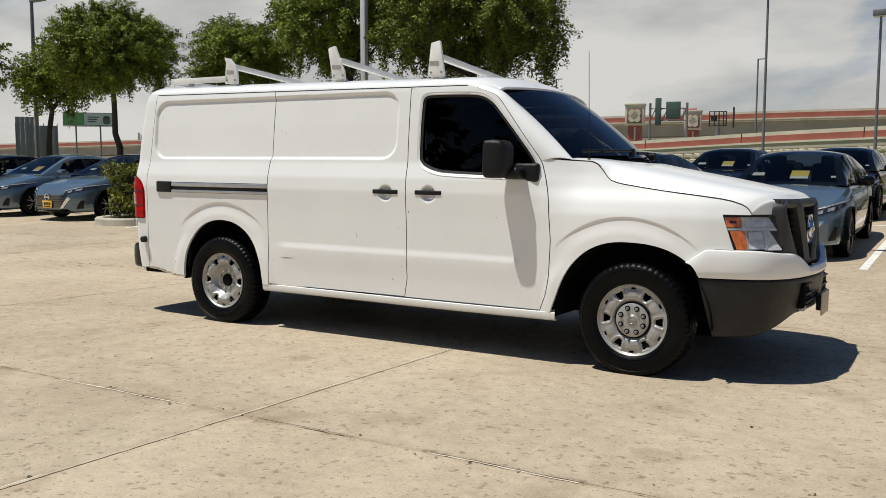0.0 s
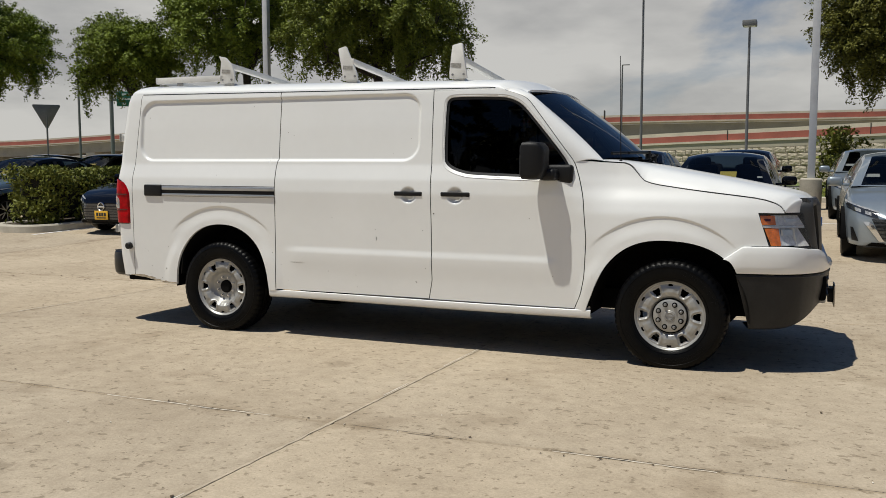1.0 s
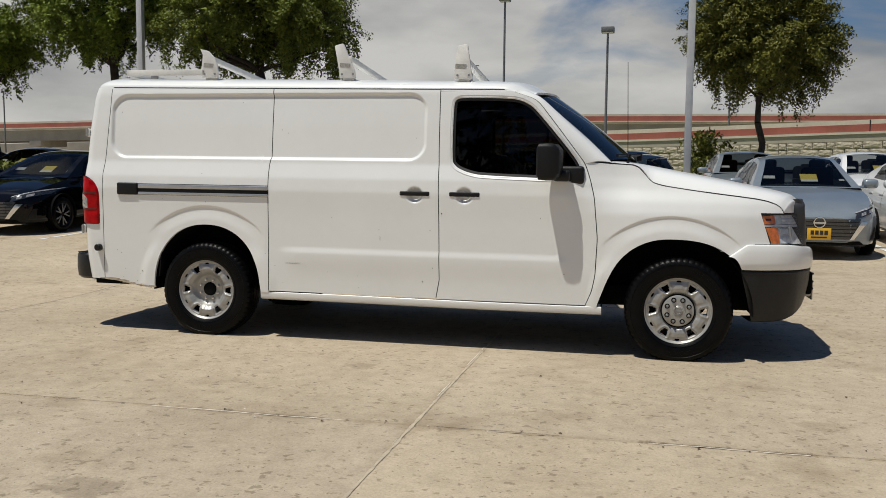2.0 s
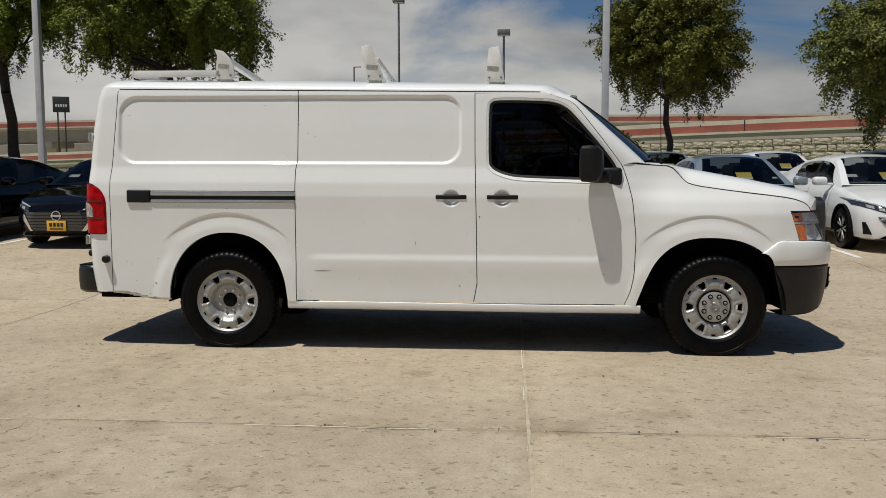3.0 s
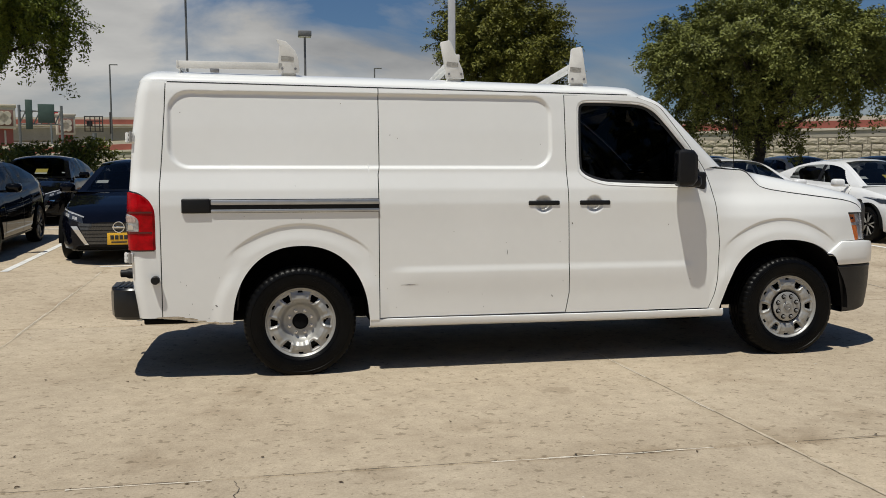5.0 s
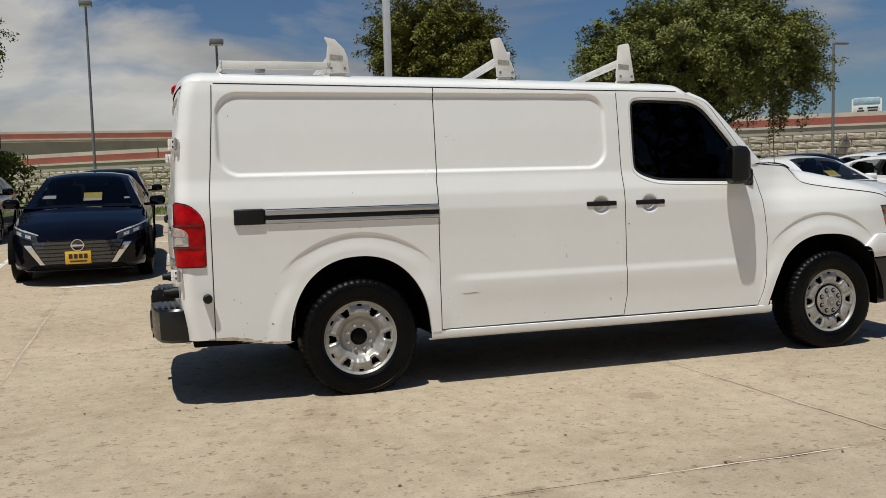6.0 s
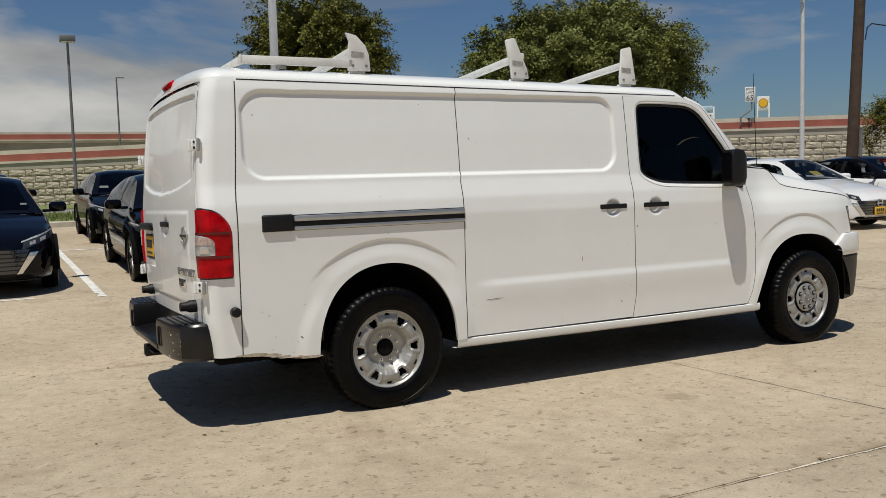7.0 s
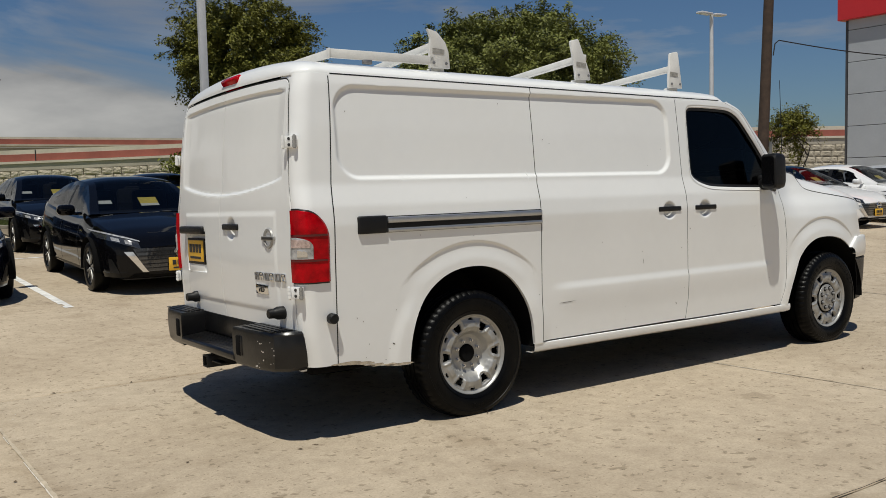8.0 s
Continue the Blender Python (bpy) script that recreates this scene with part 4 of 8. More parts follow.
    letters("HD", 0.050, INK, tablet, (rear_x(-0.54, 0.83) - 0.0075, -0.498, 0.813), (90, 0, -90))
    frame_ = part("plate_frame", box((0.012, 0.315, 0.172), (-1.132, 0.525, 1.016), 0.004), PLASTIC, ld, "yellow dealer plate in a black frame")
    part("dealer_plate", box((0.006, 0.285, 0.140), (-1.140, 0.525, 1.018), 0.003), YELLOW, frame_)
    for k in range(4):
        part("print_bar", box((0.004, 0.044, 0.056), (-1.1435, 0.525 + 0.087 - 0.058 * k, 1.034), 0.001), INK, frame_)
    part("print_bar", box((0.004, 0.20, 0.016), (-1.1435, 0.525, 0.973), 0.002), INK, frame_)
    part("garnish", box((0.05, 0.42, 0.050), (-1.146, 0.545, 1.155), 0.014, 3), PLASTIC, ld, "black plate-lamp garnish")
    part("reflector_pad", box((0.03, 0.30, 0.075), (-1.120, 0.53, 0.905), 0.012, 3), VAN_WHITE, ld)
    for sgn in (-1, 1):
        for z in (1.632, 0.832):
            w = side_y(-0.93, z)
            turn = Matrix.Rotation(radians(-24 * sgn), 4, "Z")
            at = Vector((REAR_X(z) - 0.004, sgn * (w - 0.052), z))
            bm = box((0.022, 0.072, 0.066), tuple(at), 0.004, turn=turn)
            hinge = part("hinge", bm, VAN_WHITE, van, "exposed white door hinge")
            for k in (-1, 1):
                hole = at + turn @ Vector((-0.011, -sgn * 0.004, 0.016 * k))
                part("hinge_bolt", rod(tuple(hole), tuple(hole + turn @ Vector((-0.003, 0, 0))), 0.0085, n=10), INK, hinge)
            for dy in (-0.047, 0.034):
                bm = None
                for k in (-1, 0, 1):
                    p = at + turn @ Vector((-0.012, sgn * dy, 0.021 * k))
                    bm = rod((p.x, p.y, p.z - 0.009), (p.x, p.y, p.z + 0.009), 0.0115, n=12, bm=bm)
                p = at + turn @ Vector((-0.012, sgn * dy, 0))
                bm = rod((p.x, p.y, p.z - 0.036), (p.x, p.y, p.z + 0.036), 0.007, n=8, bm=bm)
                part("hinge_barrel", bm, STEEL if dy > 0 else VAN_WHITE, hinge)
        y = -0.757 if sgn < 0 else 0.56
        part("bump_stop", lathe([(0.0, -1.205), (0.022, -1.205), (0.026, -1.200), (0.027, -1.17), (0.036, -1.15), (0.036, -1.09)], 24, "x", (0, y, 0.712)), PLASTIC, van, "round black rubber bump stop")
    part("high_stop_lamp", box((0.052, 0.24, 0.082), (-1.045, -0.03, 2.048), 0.014, 3, pose(0, 0, 0, 0, -35, 0)), RED_LENS, van, "red high-level stop lamp")
    # closing panel under the rear doors
    bm = grid(lambda y, z: (REAR_X(0.6) + 0.012, y, z), lin(-0.9, 0.9, 12), [0.40, 0.64], flip=True)
    part("rear_sill", skirt(bm, (0.03, 0, 0)), VAN_WHITE, van)
    part("corner_sensor", lathe([(0.0, -1.040), (0.022, -1.040), (0.028, -1.034), (0.029, -1.0)], 24, "y", (-0.949, 0, 0.684)), PLASTIC, van, "round black side cap")
    # rear step bumper
    bumper = empty("rear_bumper", "glossy black moulded step bumper, scuffed", "")
    bumper.parent = van
    for sgn in (-1, 1):
        plan_ = [(-1.04, 0.935), (-1.10, 0.95), (-1.17, 0.938), (-1.235, 0.885), (-1.27, 0.76), (-1.29, 0.44), (-1.08, 0.44)]
        bm = bmesh.new()
        levels = ((0.412, 0.90, 0.03), (0.432, 0.97, 0.008), (0.50, 1.0, 0.0), (0.588, 1.0, 0.0), (0.600, 0.985, 0.004), (0.612, 0.985, 0.004), (0.624, 0.955, 0.014))
        lv = [[bm.verts.new((x * k + (1 - k) * -1.12, sgn * (y - (g if y > 0.5 else -g * 0.4)), z)) for x, y in plan_] for z, k, g in levels]
        for a, b in zip(lv, lv[1:]):
            for i in range(len(plan_)):
                bm.faces.new((a[i], a[(i + 1) % len(plan_)], b[(i + 1) % len(plan_)], b[i]))
        bm.faces.new(lv[0])
        bm.faces.new(lv[-1])
        bmesh.ops.recalc_face_normals(bm, faces=bm.faces)
        end = part("bumper_end", bm, BUMPER_BLACK, bumper, smooth=32)
        for k in range(4):
            part("tread_rib", box((0.022, 0.40, 0.006), (-1.125 - 0.035 * k, sgn * 0.67, 0.627), 0.002), BUMPER_BLACK, end)
        # near-black block set flush: the slot's shade as colour
        part("bumper_slot", box((0.03, 0.062, 0.118), (-1.279, sgn * 0.515, 0.525), 0.012), SHELL_DARK, end)
        part("slot_lip", box((0.03, 0.014, 0.112), (-1.274, sgn * 0.552, 0.525), 0.006), BUMPER_BLACK, end)
        rng = random.Random(11)
        for k in range(16):
            y = 0.72 + 0.17 * rng.random()
            z = rng.uniform(0.43, 0.585)
            x = float(np.interp(y, [0.44, 0.76, 0.885], [-1.29, -1.27, -1.235])) - 0.0015
            w = rng.uniform(0.003, 0.008)
            bm = bmesh.new()
            bm.faces.new([bm.verts.new((x + 0.28 * w * math.cos(t), sgn * (y + w * math.cos(t) * rng.uniform(0.5, 1)), z + w * math.sin(t) * rng.uniform(0.3, 0.8))) for t in lin(0, 5.3, 7)])
            part("scuff", bm, SCUFF, end, smooth=0)
    part("step", prism([(-1.08, 0.445), (-1.255, 0.418), (-1.282, 0.425), (-1.292, 0.44), (-1.292, 0.462), (-1.28, 0.474), (-1.08, 0.495)], -0.442, 0.442, 0.004), BUMPER_BLACK, bumper)
    for k in range(5):
        part("tread_rib", box((0.014, 0.80, 0.006), (-1.13 - 0.032 * k, 0, 0.4905 - 0.004 * k), 0.002, turn=pose(0, 0, 0, 0, -5, 0)), BUMPER_BLACK, bumper)
    part("step_riser", prism([(-1.10, 0.49), (-1.135, 0.50), (-1.125, 0.622), (-1.10, 0.63)], -0.442, 0.442, 0.004), BUMPER_BLACK, bumper)
    bm = None
    for y, z, sy, sz in ((0.0, 0.398, 0.075, 0.008), (0.0, 0.332, 0.075, 0.008), (-0.034, 0.365, 0.008, 0.072), (0.034, 0.365, 0.008, 0.072)):
        bm = box((0.20, sy, sz), (-1.19, y + 0.03, z), 0.002, bm=bm)
    hitch = part("hitch_receiver", bm, PLASTIC, van, "black tow hitch receiver under the bumper")
    part("hitch_crossbar", box((0.07, 1.1, 0.06), (-1.07, 0, 0.385), 0.01), SHELL_DARK, hitch)
    part("chain_loop", box((0.05, 0.15, 0.012), (-1.25, -0.12, 0.375), 0.005), PLASTIC, hitch)
    part("mud_flap", box((0.012, 0.22, 0.20), (-0.415, -0.86, 0.56), 0.004, turn=pose(0, 0, 0, 0, 6, 0)), PLASTIC, van, "black rubber flap in the wheel arch")
    # inner shell, floor, wheel wells: shade put in as near-black, so that seams and openings show a dark hollow
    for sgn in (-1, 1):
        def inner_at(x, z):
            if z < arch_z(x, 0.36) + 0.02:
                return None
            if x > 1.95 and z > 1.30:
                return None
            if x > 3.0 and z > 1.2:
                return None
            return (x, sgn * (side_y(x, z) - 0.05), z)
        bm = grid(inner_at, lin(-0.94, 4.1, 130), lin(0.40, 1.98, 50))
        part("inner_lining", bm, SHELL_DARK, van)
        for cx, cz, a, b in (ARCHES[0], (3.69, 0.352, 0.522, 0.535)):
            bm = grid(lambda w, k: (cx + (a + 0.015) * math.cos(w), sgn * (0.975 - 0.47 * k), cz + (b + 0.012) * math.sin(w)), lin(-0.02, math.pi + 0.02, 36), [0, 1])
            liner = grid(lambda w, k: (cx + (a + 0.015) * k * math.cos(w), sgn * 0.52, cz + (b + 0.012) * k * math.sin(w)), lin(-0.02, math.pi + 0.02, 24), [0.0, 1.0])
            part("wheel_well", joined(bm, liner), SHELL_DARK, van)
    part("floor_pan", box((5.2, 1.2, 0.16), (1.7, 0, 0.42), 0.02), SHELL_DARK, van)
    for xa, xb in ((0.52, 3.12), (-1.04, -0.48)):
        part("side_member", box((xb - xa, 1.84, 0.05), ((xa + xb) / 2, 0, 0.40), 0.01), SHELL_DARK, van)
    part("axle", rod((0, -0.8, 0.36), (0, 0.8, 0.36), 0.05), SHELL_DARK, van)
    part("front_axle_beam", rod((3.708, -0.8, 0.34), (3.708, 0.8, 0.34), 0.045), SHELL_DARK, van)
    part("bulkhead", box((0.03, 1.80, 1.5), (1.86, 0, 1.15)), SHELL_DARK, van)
    part("dashboard", box((0.45, 1.66, 0.5), (3.0, 0, 1.05), 0.06), SEAT_CLOTH, van)
    for y in (-0.45, 0.45):
        seat = part("seat", box((0.5, 0.52, 0.2), (2.35, y, 0.9), 0.06, 3), SEAT_CLOTH, van, "dark cloth front seat")
        part("backrest", box((0.14, 0.5, 0.66), (2.10, y, 1.22), 0.06, 3, pose(0, 0, 0, 0, -10, 0)), SEAT_CLOTH, seat)
        part("headrest", box((0.10, 0.28, 0.20), (2.02, y, 1.60), 0.05, 3), SEAT_CLOTH, seat)
    bm = lathe([(0.185, -0.016), (0.20, 0.0), (0.185, 0.016), (0.17, 0.0)], 32, "x", closed=True)
    bmesh.ops.transform(bm, matrix=pose(2.72, 0.45, 1.22, 0, -25, 0), verts=bm.verts)
    part("steering_wheel", bm, PLASTIC, van)
    build_front(van)
    build_mirrors(van)
    build_rack(van)
    # wheels
    for x, rear in ((0.0, True), (3.708, False)):
        build_wheel(van, (x, -0.872, 0.366), rear)
        w = build_wheel(van, (x, 0.872, 0.366), rear)
        w.rotation_euler = (0, 0, math.pi)
    # grime along the lower edges
    rng = random.Random(3)
    for k in range(26):
        x = rng.uniform(-0.90, -0.46)
        w, h = rng.uniform(0.02, 0.09), rng.uniform(0.003, 0.010)
        z = (0.424 - 0.05 * smoothstep(-0.9, -0.5, x) if x < 0 else 0.384) + h * 0.6
        bm = bmesh.new()
        vs = [bm.verts.new((x + w * math.cos(t), -side_y(x + w * math.cos(t), z) - 0.0014, z + h * math.sin(t) * rng.uniform(0.4, 1))) for t in lin(0, 5.6, 10)]
        bm.faces.new(vs[::-1])
        part("grime", bm, GRIME, van, smooth=0)
    # wear: small dark chips and a scrape on the doors
    rng = random.Random(8)
    spots = [(0.756, 0.612, 0.16, 0.004, 2), (1.806, 0.505, 0.028, 0.007, -55), (1.952, 1.03, 0.012, 0.016, 20), (1.467, 0.83, 0.004, 0.05, 0), (-0.56, 0.50, 0.02, 0.008, -40)]
    spots += [(rng.uniform(-0.8, 2.9), rng.choice([rng.uniform(0.4, 0.72), rng.uniform(0.8, 1.9)]), rng.uniform(0.004, 0.009), rng.uniform(0.003, 0.007), rng.uniform(0, 90)) for _ in range(34)]
    for x, z, w, h, a in spots:
        if math.hypot(x - 0.01, z - 0.37) < 0.56 or x > 2.0 and z > 1.28:
            continue
        c, s = math.cos(radians(a)), math.sin(radians(a))
        bm = bmesh.new()
        vs = []
        for k in range(8):
            t = 2 * math.pi * k / 8
            r = 0.6 + 0.4 * rng.random()
            px, pz = w / 2 * math.cos(t) * r, h / 2 * math.sin(t) * r
            X, Z = x + px * c - pz * s, z + px * s + pz * c
            vs.append(bm.verts.new((X, -side_y(X, Z) - 0.0016, Z)))
        bm.faces.new(vs[::-1])
        part("paint_chip", bm, CHIP, van, smooth=0)
    return van


PINK_LENS = mat("pale_reflector", (0.55, 0.42, 0.38), 0.25, 0.3, vary=0.4, scale=60, coat=0.5)
BUMPER_BLACK = mat("glossy_black_bumper", (0.005, 0.005, 0.0055), 0.30, vary=0.6, scale=9, bump=0.10, bump_scale=30, spec=0.5)
SCUFF = mat("pale_scuff", (0.45, 0.42, 0.38), 0.8, vary=0.3, scale=50)
GRIME = mat("brown_grime", (0.46, 0.39, 0.29), 0.9, vary=0.4, scale=40)
LAMP_BAR = mat("lamp_silver_trim", (0.70, 0.71, 0.72), 0.25, 0.35, vary=0.15, scale=30)
CHIP = mat("bare_chip", (0.10, 0.085, 0.07), 0.8, vary=0.4, scale=50)


def mirrored_own(bm):
    other = mirrored(bm)
    bm.free()
    return other


def inside(poly, x, z):
    hit = False
    for i in range(len(poly)):
        (x0, z0), (x1, z1) = poly[i - 1], poly[i]
        if (z0 > z) != (z1 > z) and x < (x1 - x0) * (z - z0) / (z1 - z0) + x0:
            hit = not hit
    return hit


def dense(poly, step):
    out = []
    for i in range(len(poly)):
        (x0, z0), (x1, z1) = poly[i], poly[(i + 1) % len(poly)]
        n = max(1, int(math.hypot(x1 - x0, z1 - z0) / step))
        out += [(x0 + (x1 - x0) * k / n, z0 + (z1 - z0) * k / n) for k in range(n)]
    return out


def tube(points, r, n=8):
    """One round bar bent through the points."""
    bm = bmesh.new()
    rings = []
    for i, p in enumerate(points):
        t = (points[min(i + 1, len(points) - 1)] - points[max(i - 1, 0)]).normalized()
        a = t.cross(Vector((0, 0, 1))).normalized()
        b = t.cross(a)
        rings.append([bm.verts.new(p + (a * math.cos(w) + b * math.sin(w)) * r) for w in (2 * math.pi * k / n for k in range(n))])
    for a, b in zip(rings, rings[1:]):
        for k in range(n):
            bm.faces.new((a[k], a[(k + 1) % n], b[(k + 1) % n], b[k]))
    bm.faces.new(rings[0])
    bm.faces.new(rings[-1])
    bmesh.ops.recalc_face_normals(bm, faces=bm.faces)
    return bm


def letters(text, size, material, parent, at, turn, name="lettering", spacing=1.0):
    """Flat lettering in the built-in font, turned into a mesh."""
    cu = bpy.data.curves.new(name, "FONT")
    cu.body, cu.size, cu.extrude, cu.space_character, cu.resolution_u = text, size, 0.001, spacing, 3
    tmp = bpy.data.objects.new(name, cu)
    scene.collection.objects.link(tmp)
    me = bpy.data.meshes.new_from_object(tmp.evaluated_get(bpy.context.evaluated_depsgraph_get()))
    bpy.data.objects.remove(tmp)
    bpy.data.curves.remove(cu)
    me.materials.clear()
    me.materials.append(material)
    ob = new(name, me)
    ob.parent = parent
    ob.matrix_basis = pose(*at, *turn)
    return ob


def build_front(van):
    """Hood, lamps, grille, bumper and windscreen."""
    ZC = table([(3.16, 1.452), (3.3, 1.448), (3.5, 1.425), (4.06, 1.325), (4.43, 1.252), (4.52, 1.230), (4.57, 1.210), (4.60, 1.19)], 0.05)
    NOSE = table([(0.0, 4.598), (0.2, 4.597), (0.45, 4.592), (0.60, 4.583), (0.66, 4.572), (0.72, 4.53), (0.80, 4.455), (0.87, 4.355), (0.90, 4.29), (0.95, 4.22)], 0.05)

    def hood_at(u, t):
        a = abs(t)
        over, u = max(0.0, u - 1.0) / 0.04, min(u, 1.0)
        xe = 3.20 + (4.420 - 3.20) * u
        xc = 3.20 + (4.590 - 3.20) * u
        ze = HOOD_SEAM(xe) + 0.004
        ye = side_y(xe, ze) - 0.002
        zc = ZC(xc) - 0.010 * smoothstep(0.97, 1.0, u)
        z = zc - (zc - ze) * (0.16 * a ** 2.6 + 0.84 * a ** 13)
        x = xc + (xe - xc) * a ** 3.25
        # the lip turns down to the lamp and the grille
        low = 1.178 - 0.089 * smoothstep(0.74, 0.80, a)
        if over:
            x += 0.012 * math.sin(math.pi / 2 * over) * (1 - a ** 12)
            z += (min(low, z) - z) * (1 - math.cos(math.pi / 2 * over))
        return (x, t * ye, z)

    tv = [math.sin(math.pi / 2 * k / 44) for k in range(-44, 45)]
    us = sorted(set(lin(0, 1, 70) + lin(0.12, 0.28, 30) + lin(0.93, 1, 30) + lin(1, 1.04, 8)))
    part("hood", skirt(grid(hood_at, us, tv, flip=False), (0, 0, -0.0006)), VAN_WHITE, van, "white hood with a long side seam")

    def nose_patch(y0, y1, z0, z1, off, nu=16, nv=10, z0b=None, z1b=None, lean=0.18, rake=0.0):
        """A patch on the curved nose between two half widths; z0b and z1b are the heights at y1; rake slants the outer edge."""
        z0b, z1b = z0 if z0b is None else z0b, z1 if z1b is None else z1b

        def at(u, v):
            lo, hi = z0 + (z0b - z0) * u, z1 + (z1b - z1) * u
            z = lo + (hi - lo) * v
            y = y0 + (y1 - y0) * u - rake * (1 - u) * max(0.0, 1.08 - z)
            return (NOSE(abs(y)) + off - lean * (z - 0.96), -y, z)
        return grid(at, lin(0, 1, nu), lin(0, 1, nv))

    for sgn in (1, -1):
        def put(name, bm, m, parent, label=""):
            bmesh.ops.recalc_face_normals(bm, faces=bm.faces)
            if sgn < 0:
                bm = mirrored_own(bm)
            return part(name, bm, m, parent, label)
        lamp = put("headlamp", skirt(nose_patch(0.908, 0.640, 0.842, 1.081, -0.100, 22, 14, rake=0.12), (-0.05, 0, 0)), SEAL_GAP_BLACK, van, "clear headlamp with amber side marker")
        # bowls and dividers behind the clear cover
        put("bowl", skirt(nose_patch(0.838, 0.665, 1.005, 1.070, 0.0, lean=0.45), (-0.02, 0, 0)), LAMP_BOWL, lamp)
        put("bowl", skirt(nose_patch(0.835, 0.760, 0.868, 0.985, -0.034, lean=0.45), (-0.02, 0, 0)), LAMP_BLUE, lamp)
        put("bowl", skirt(nose_patch(0.756, 0.655, 0.862, 0.985, -0.036, lean=0.45), (-0.02, 0, 0)), LAMP_BOWL, lamp)
        put("bulb_shield", skirt(nose_patch(0.822, 0.765, 0.935, 0.975, -0.014), (-0.01, 0, 0)), LAMP_BAR, lamp)
        put("bulb_shield", skirt(nose_patch(0.800, 0.700, 1.022, 1.046, -0.014), (-0.01, 0, 0)), LAMP_BAR, lamp)
        put("divider", skirt(nose_patch(0.905, 0.655, 0.986, 1.003, -0.010, rake=0.11), (-0.015, 0, 0)), LAMP_BAR, lamp)
        put("divider", skirt(nose_patch(0.760, 0.753, 0.862, 0.986, -0.008), (-0.015, 0, 0)), LAMP_BAR, lamp)
        put("divider", skirt(nose_patch(0.846, 0.837, 0.865, 1.070, -0.008, rake=0.02), (-0.015, 0, 0)), LAMP_BAR, lamp)
        put("amber_marker", skirt(nose_patch(0.906, 0.850, 1.006, 1.068, -0.006, rake=0.10), (-0.01, 0, 0)), AMBER, lamp)
        put("amber_inset", skirt(nose_patch(0.893, 0.868, 1.030, 1.046, -0.0045, rake=0.10), (-0.004, 0, 0)), DARK_RED_LENS, lamp)
        put("amber_marker", skirt(nose_patch(0.900, 0.842, 0.866, 0.982, -0.006, rake=0.12), (-0.01, 0, 0)), AMBER, lamp)
        for a0, a1, z0, z1, rk in ((0.906, 0.64, 1.074, 1.083, 0.12), (0.916, 0.64, 0.842, 0.853, 0.12), (0.912, 0.905, 0.842, 1.079, 0.12), (0.655, 0.640, 0.842, 1.083, 0.0)):
            put("lamp_seal", skirt(nose_patch(a0, a1, z0, z1, 0.001, rake=rk), (-0.02, 0, 0)), SEAL_GAP_BLACK, lamp)
        cover = put("clear_cover", nose_patch(0.909, 0.652, 0.850, 1.076, 0.0, 22, 14, rake=0.12), COVER_GLASS, lamp)
        cover.visible_shadow = False
    # grille: frame, two struts, dark back and emblem
    face = lambda y, z: NOSE(min(0.66, abs(y))) - 1.6 * max(0.0, abs(y) - 0.66) + 0.042 - 0.034 * smoothstep(0.30, 0.66, abs(y)) - 0.06 * (z - 0.96)
    grille = part("grille", grid(lambda y, z: (NOSE(abs(y)) - 0.02, y, z), lin(-0.66, 0.66, 20), [0.74, 1.18]), SHELL_DARK, van, "dark grey plastic grille with chrome round emblem")
    edge_out = table([(0.727, 0.30), (0.765, 0.45), (0.80, 0.565), (0.835, 0.645), (0.87, 0.672), (0.948, 0.688), (1.08, 0.704), (1.12, 0.697), (1.155, 0.668), (1.187, 0.60)], 0.02)
    edge_in = table([(0.727, 0.22), (0.777, 0.36), (0.83, 0.43), (1.127, 0.615), (1.155, 0.60), (1.187, 0.50)], 0.02)
    mid = lambda z: 0.14 + (0.335 - 0.14) * (z - 0.777) / 0.35
    for sgn in (1, -1):
        for k in range(2):
            def at(u, v):
                z = 0.727 + (1.187 - 0.727) * v
                if k == 0:
                    y = edge_out(z) + (edge_in(z) - edge_out(z)) * u
                    bulge = 0.028 * math.sin(math.pi * min(1, u * 1.2 + 0.0)) - 0.018 * (1 - u) ** 3
                else:
                    y = mid(z) + 0.085 * (1 - 2 * u)
                    bulge = 0.018 * math.sin(math.pi * u)
                bulge -= 0.020 * smoothstep(0.90, 1.0, v) + 0.02 * smoothstep(0.08, 0.0, v)
                return (face(y, z) + bulge, -sgn * y, z)
            bm = skirt(grid(at, lin(0, 1, 12), lin(0, 1, 30)), (-0.055, 0, 0))
            bmesh.ops.recalc_face_normals(bm, faces=bm.faces)
            part("grille_strut", bm, GRILLE_GREY, grille)
    for z0, z1, half in ((1.127, 1.187, 0.655), (0.727, 0.777, 0.36)):
        def at(u, v):
            y = -half + 2 * half * u
            z = z0 + (z1 - z0) * v
            return (face(y, z) + 0.004 - 0.018 * abs(2 * v - 1) ** 3, y, z)
        bm = skirt(grid(at, lin(0, 1, 30), lin(0, 1, 8)), (-0.055, 0, 0))
        bmesh.ops.recalc_face_normals(bm, faces=bm.faces)
        part("grille_bar", bm, GRILLE_GREY, grille)
    for k in range(7):
        bm = box((0.02, 1.0, 0.010), (4.588, 0, 0.82 + 0.045 * k), 0.003)
        part("grille_slat", bm, SHELL_DARK, grille)
    bm = lathe([(0.046, 4.650), (0.050, 4.662), (0.063, 4.662), (0.070, 4.648)], 36, "x", (0, 0, 0.975))
    box((0.014, 0.165, 0.030), (4.656, 0, 0.975), 0.004, bm=bm)
    box((0.02, 0.20, 0.20), (4.632, 0, 0.975), 0.02, bm=bm)
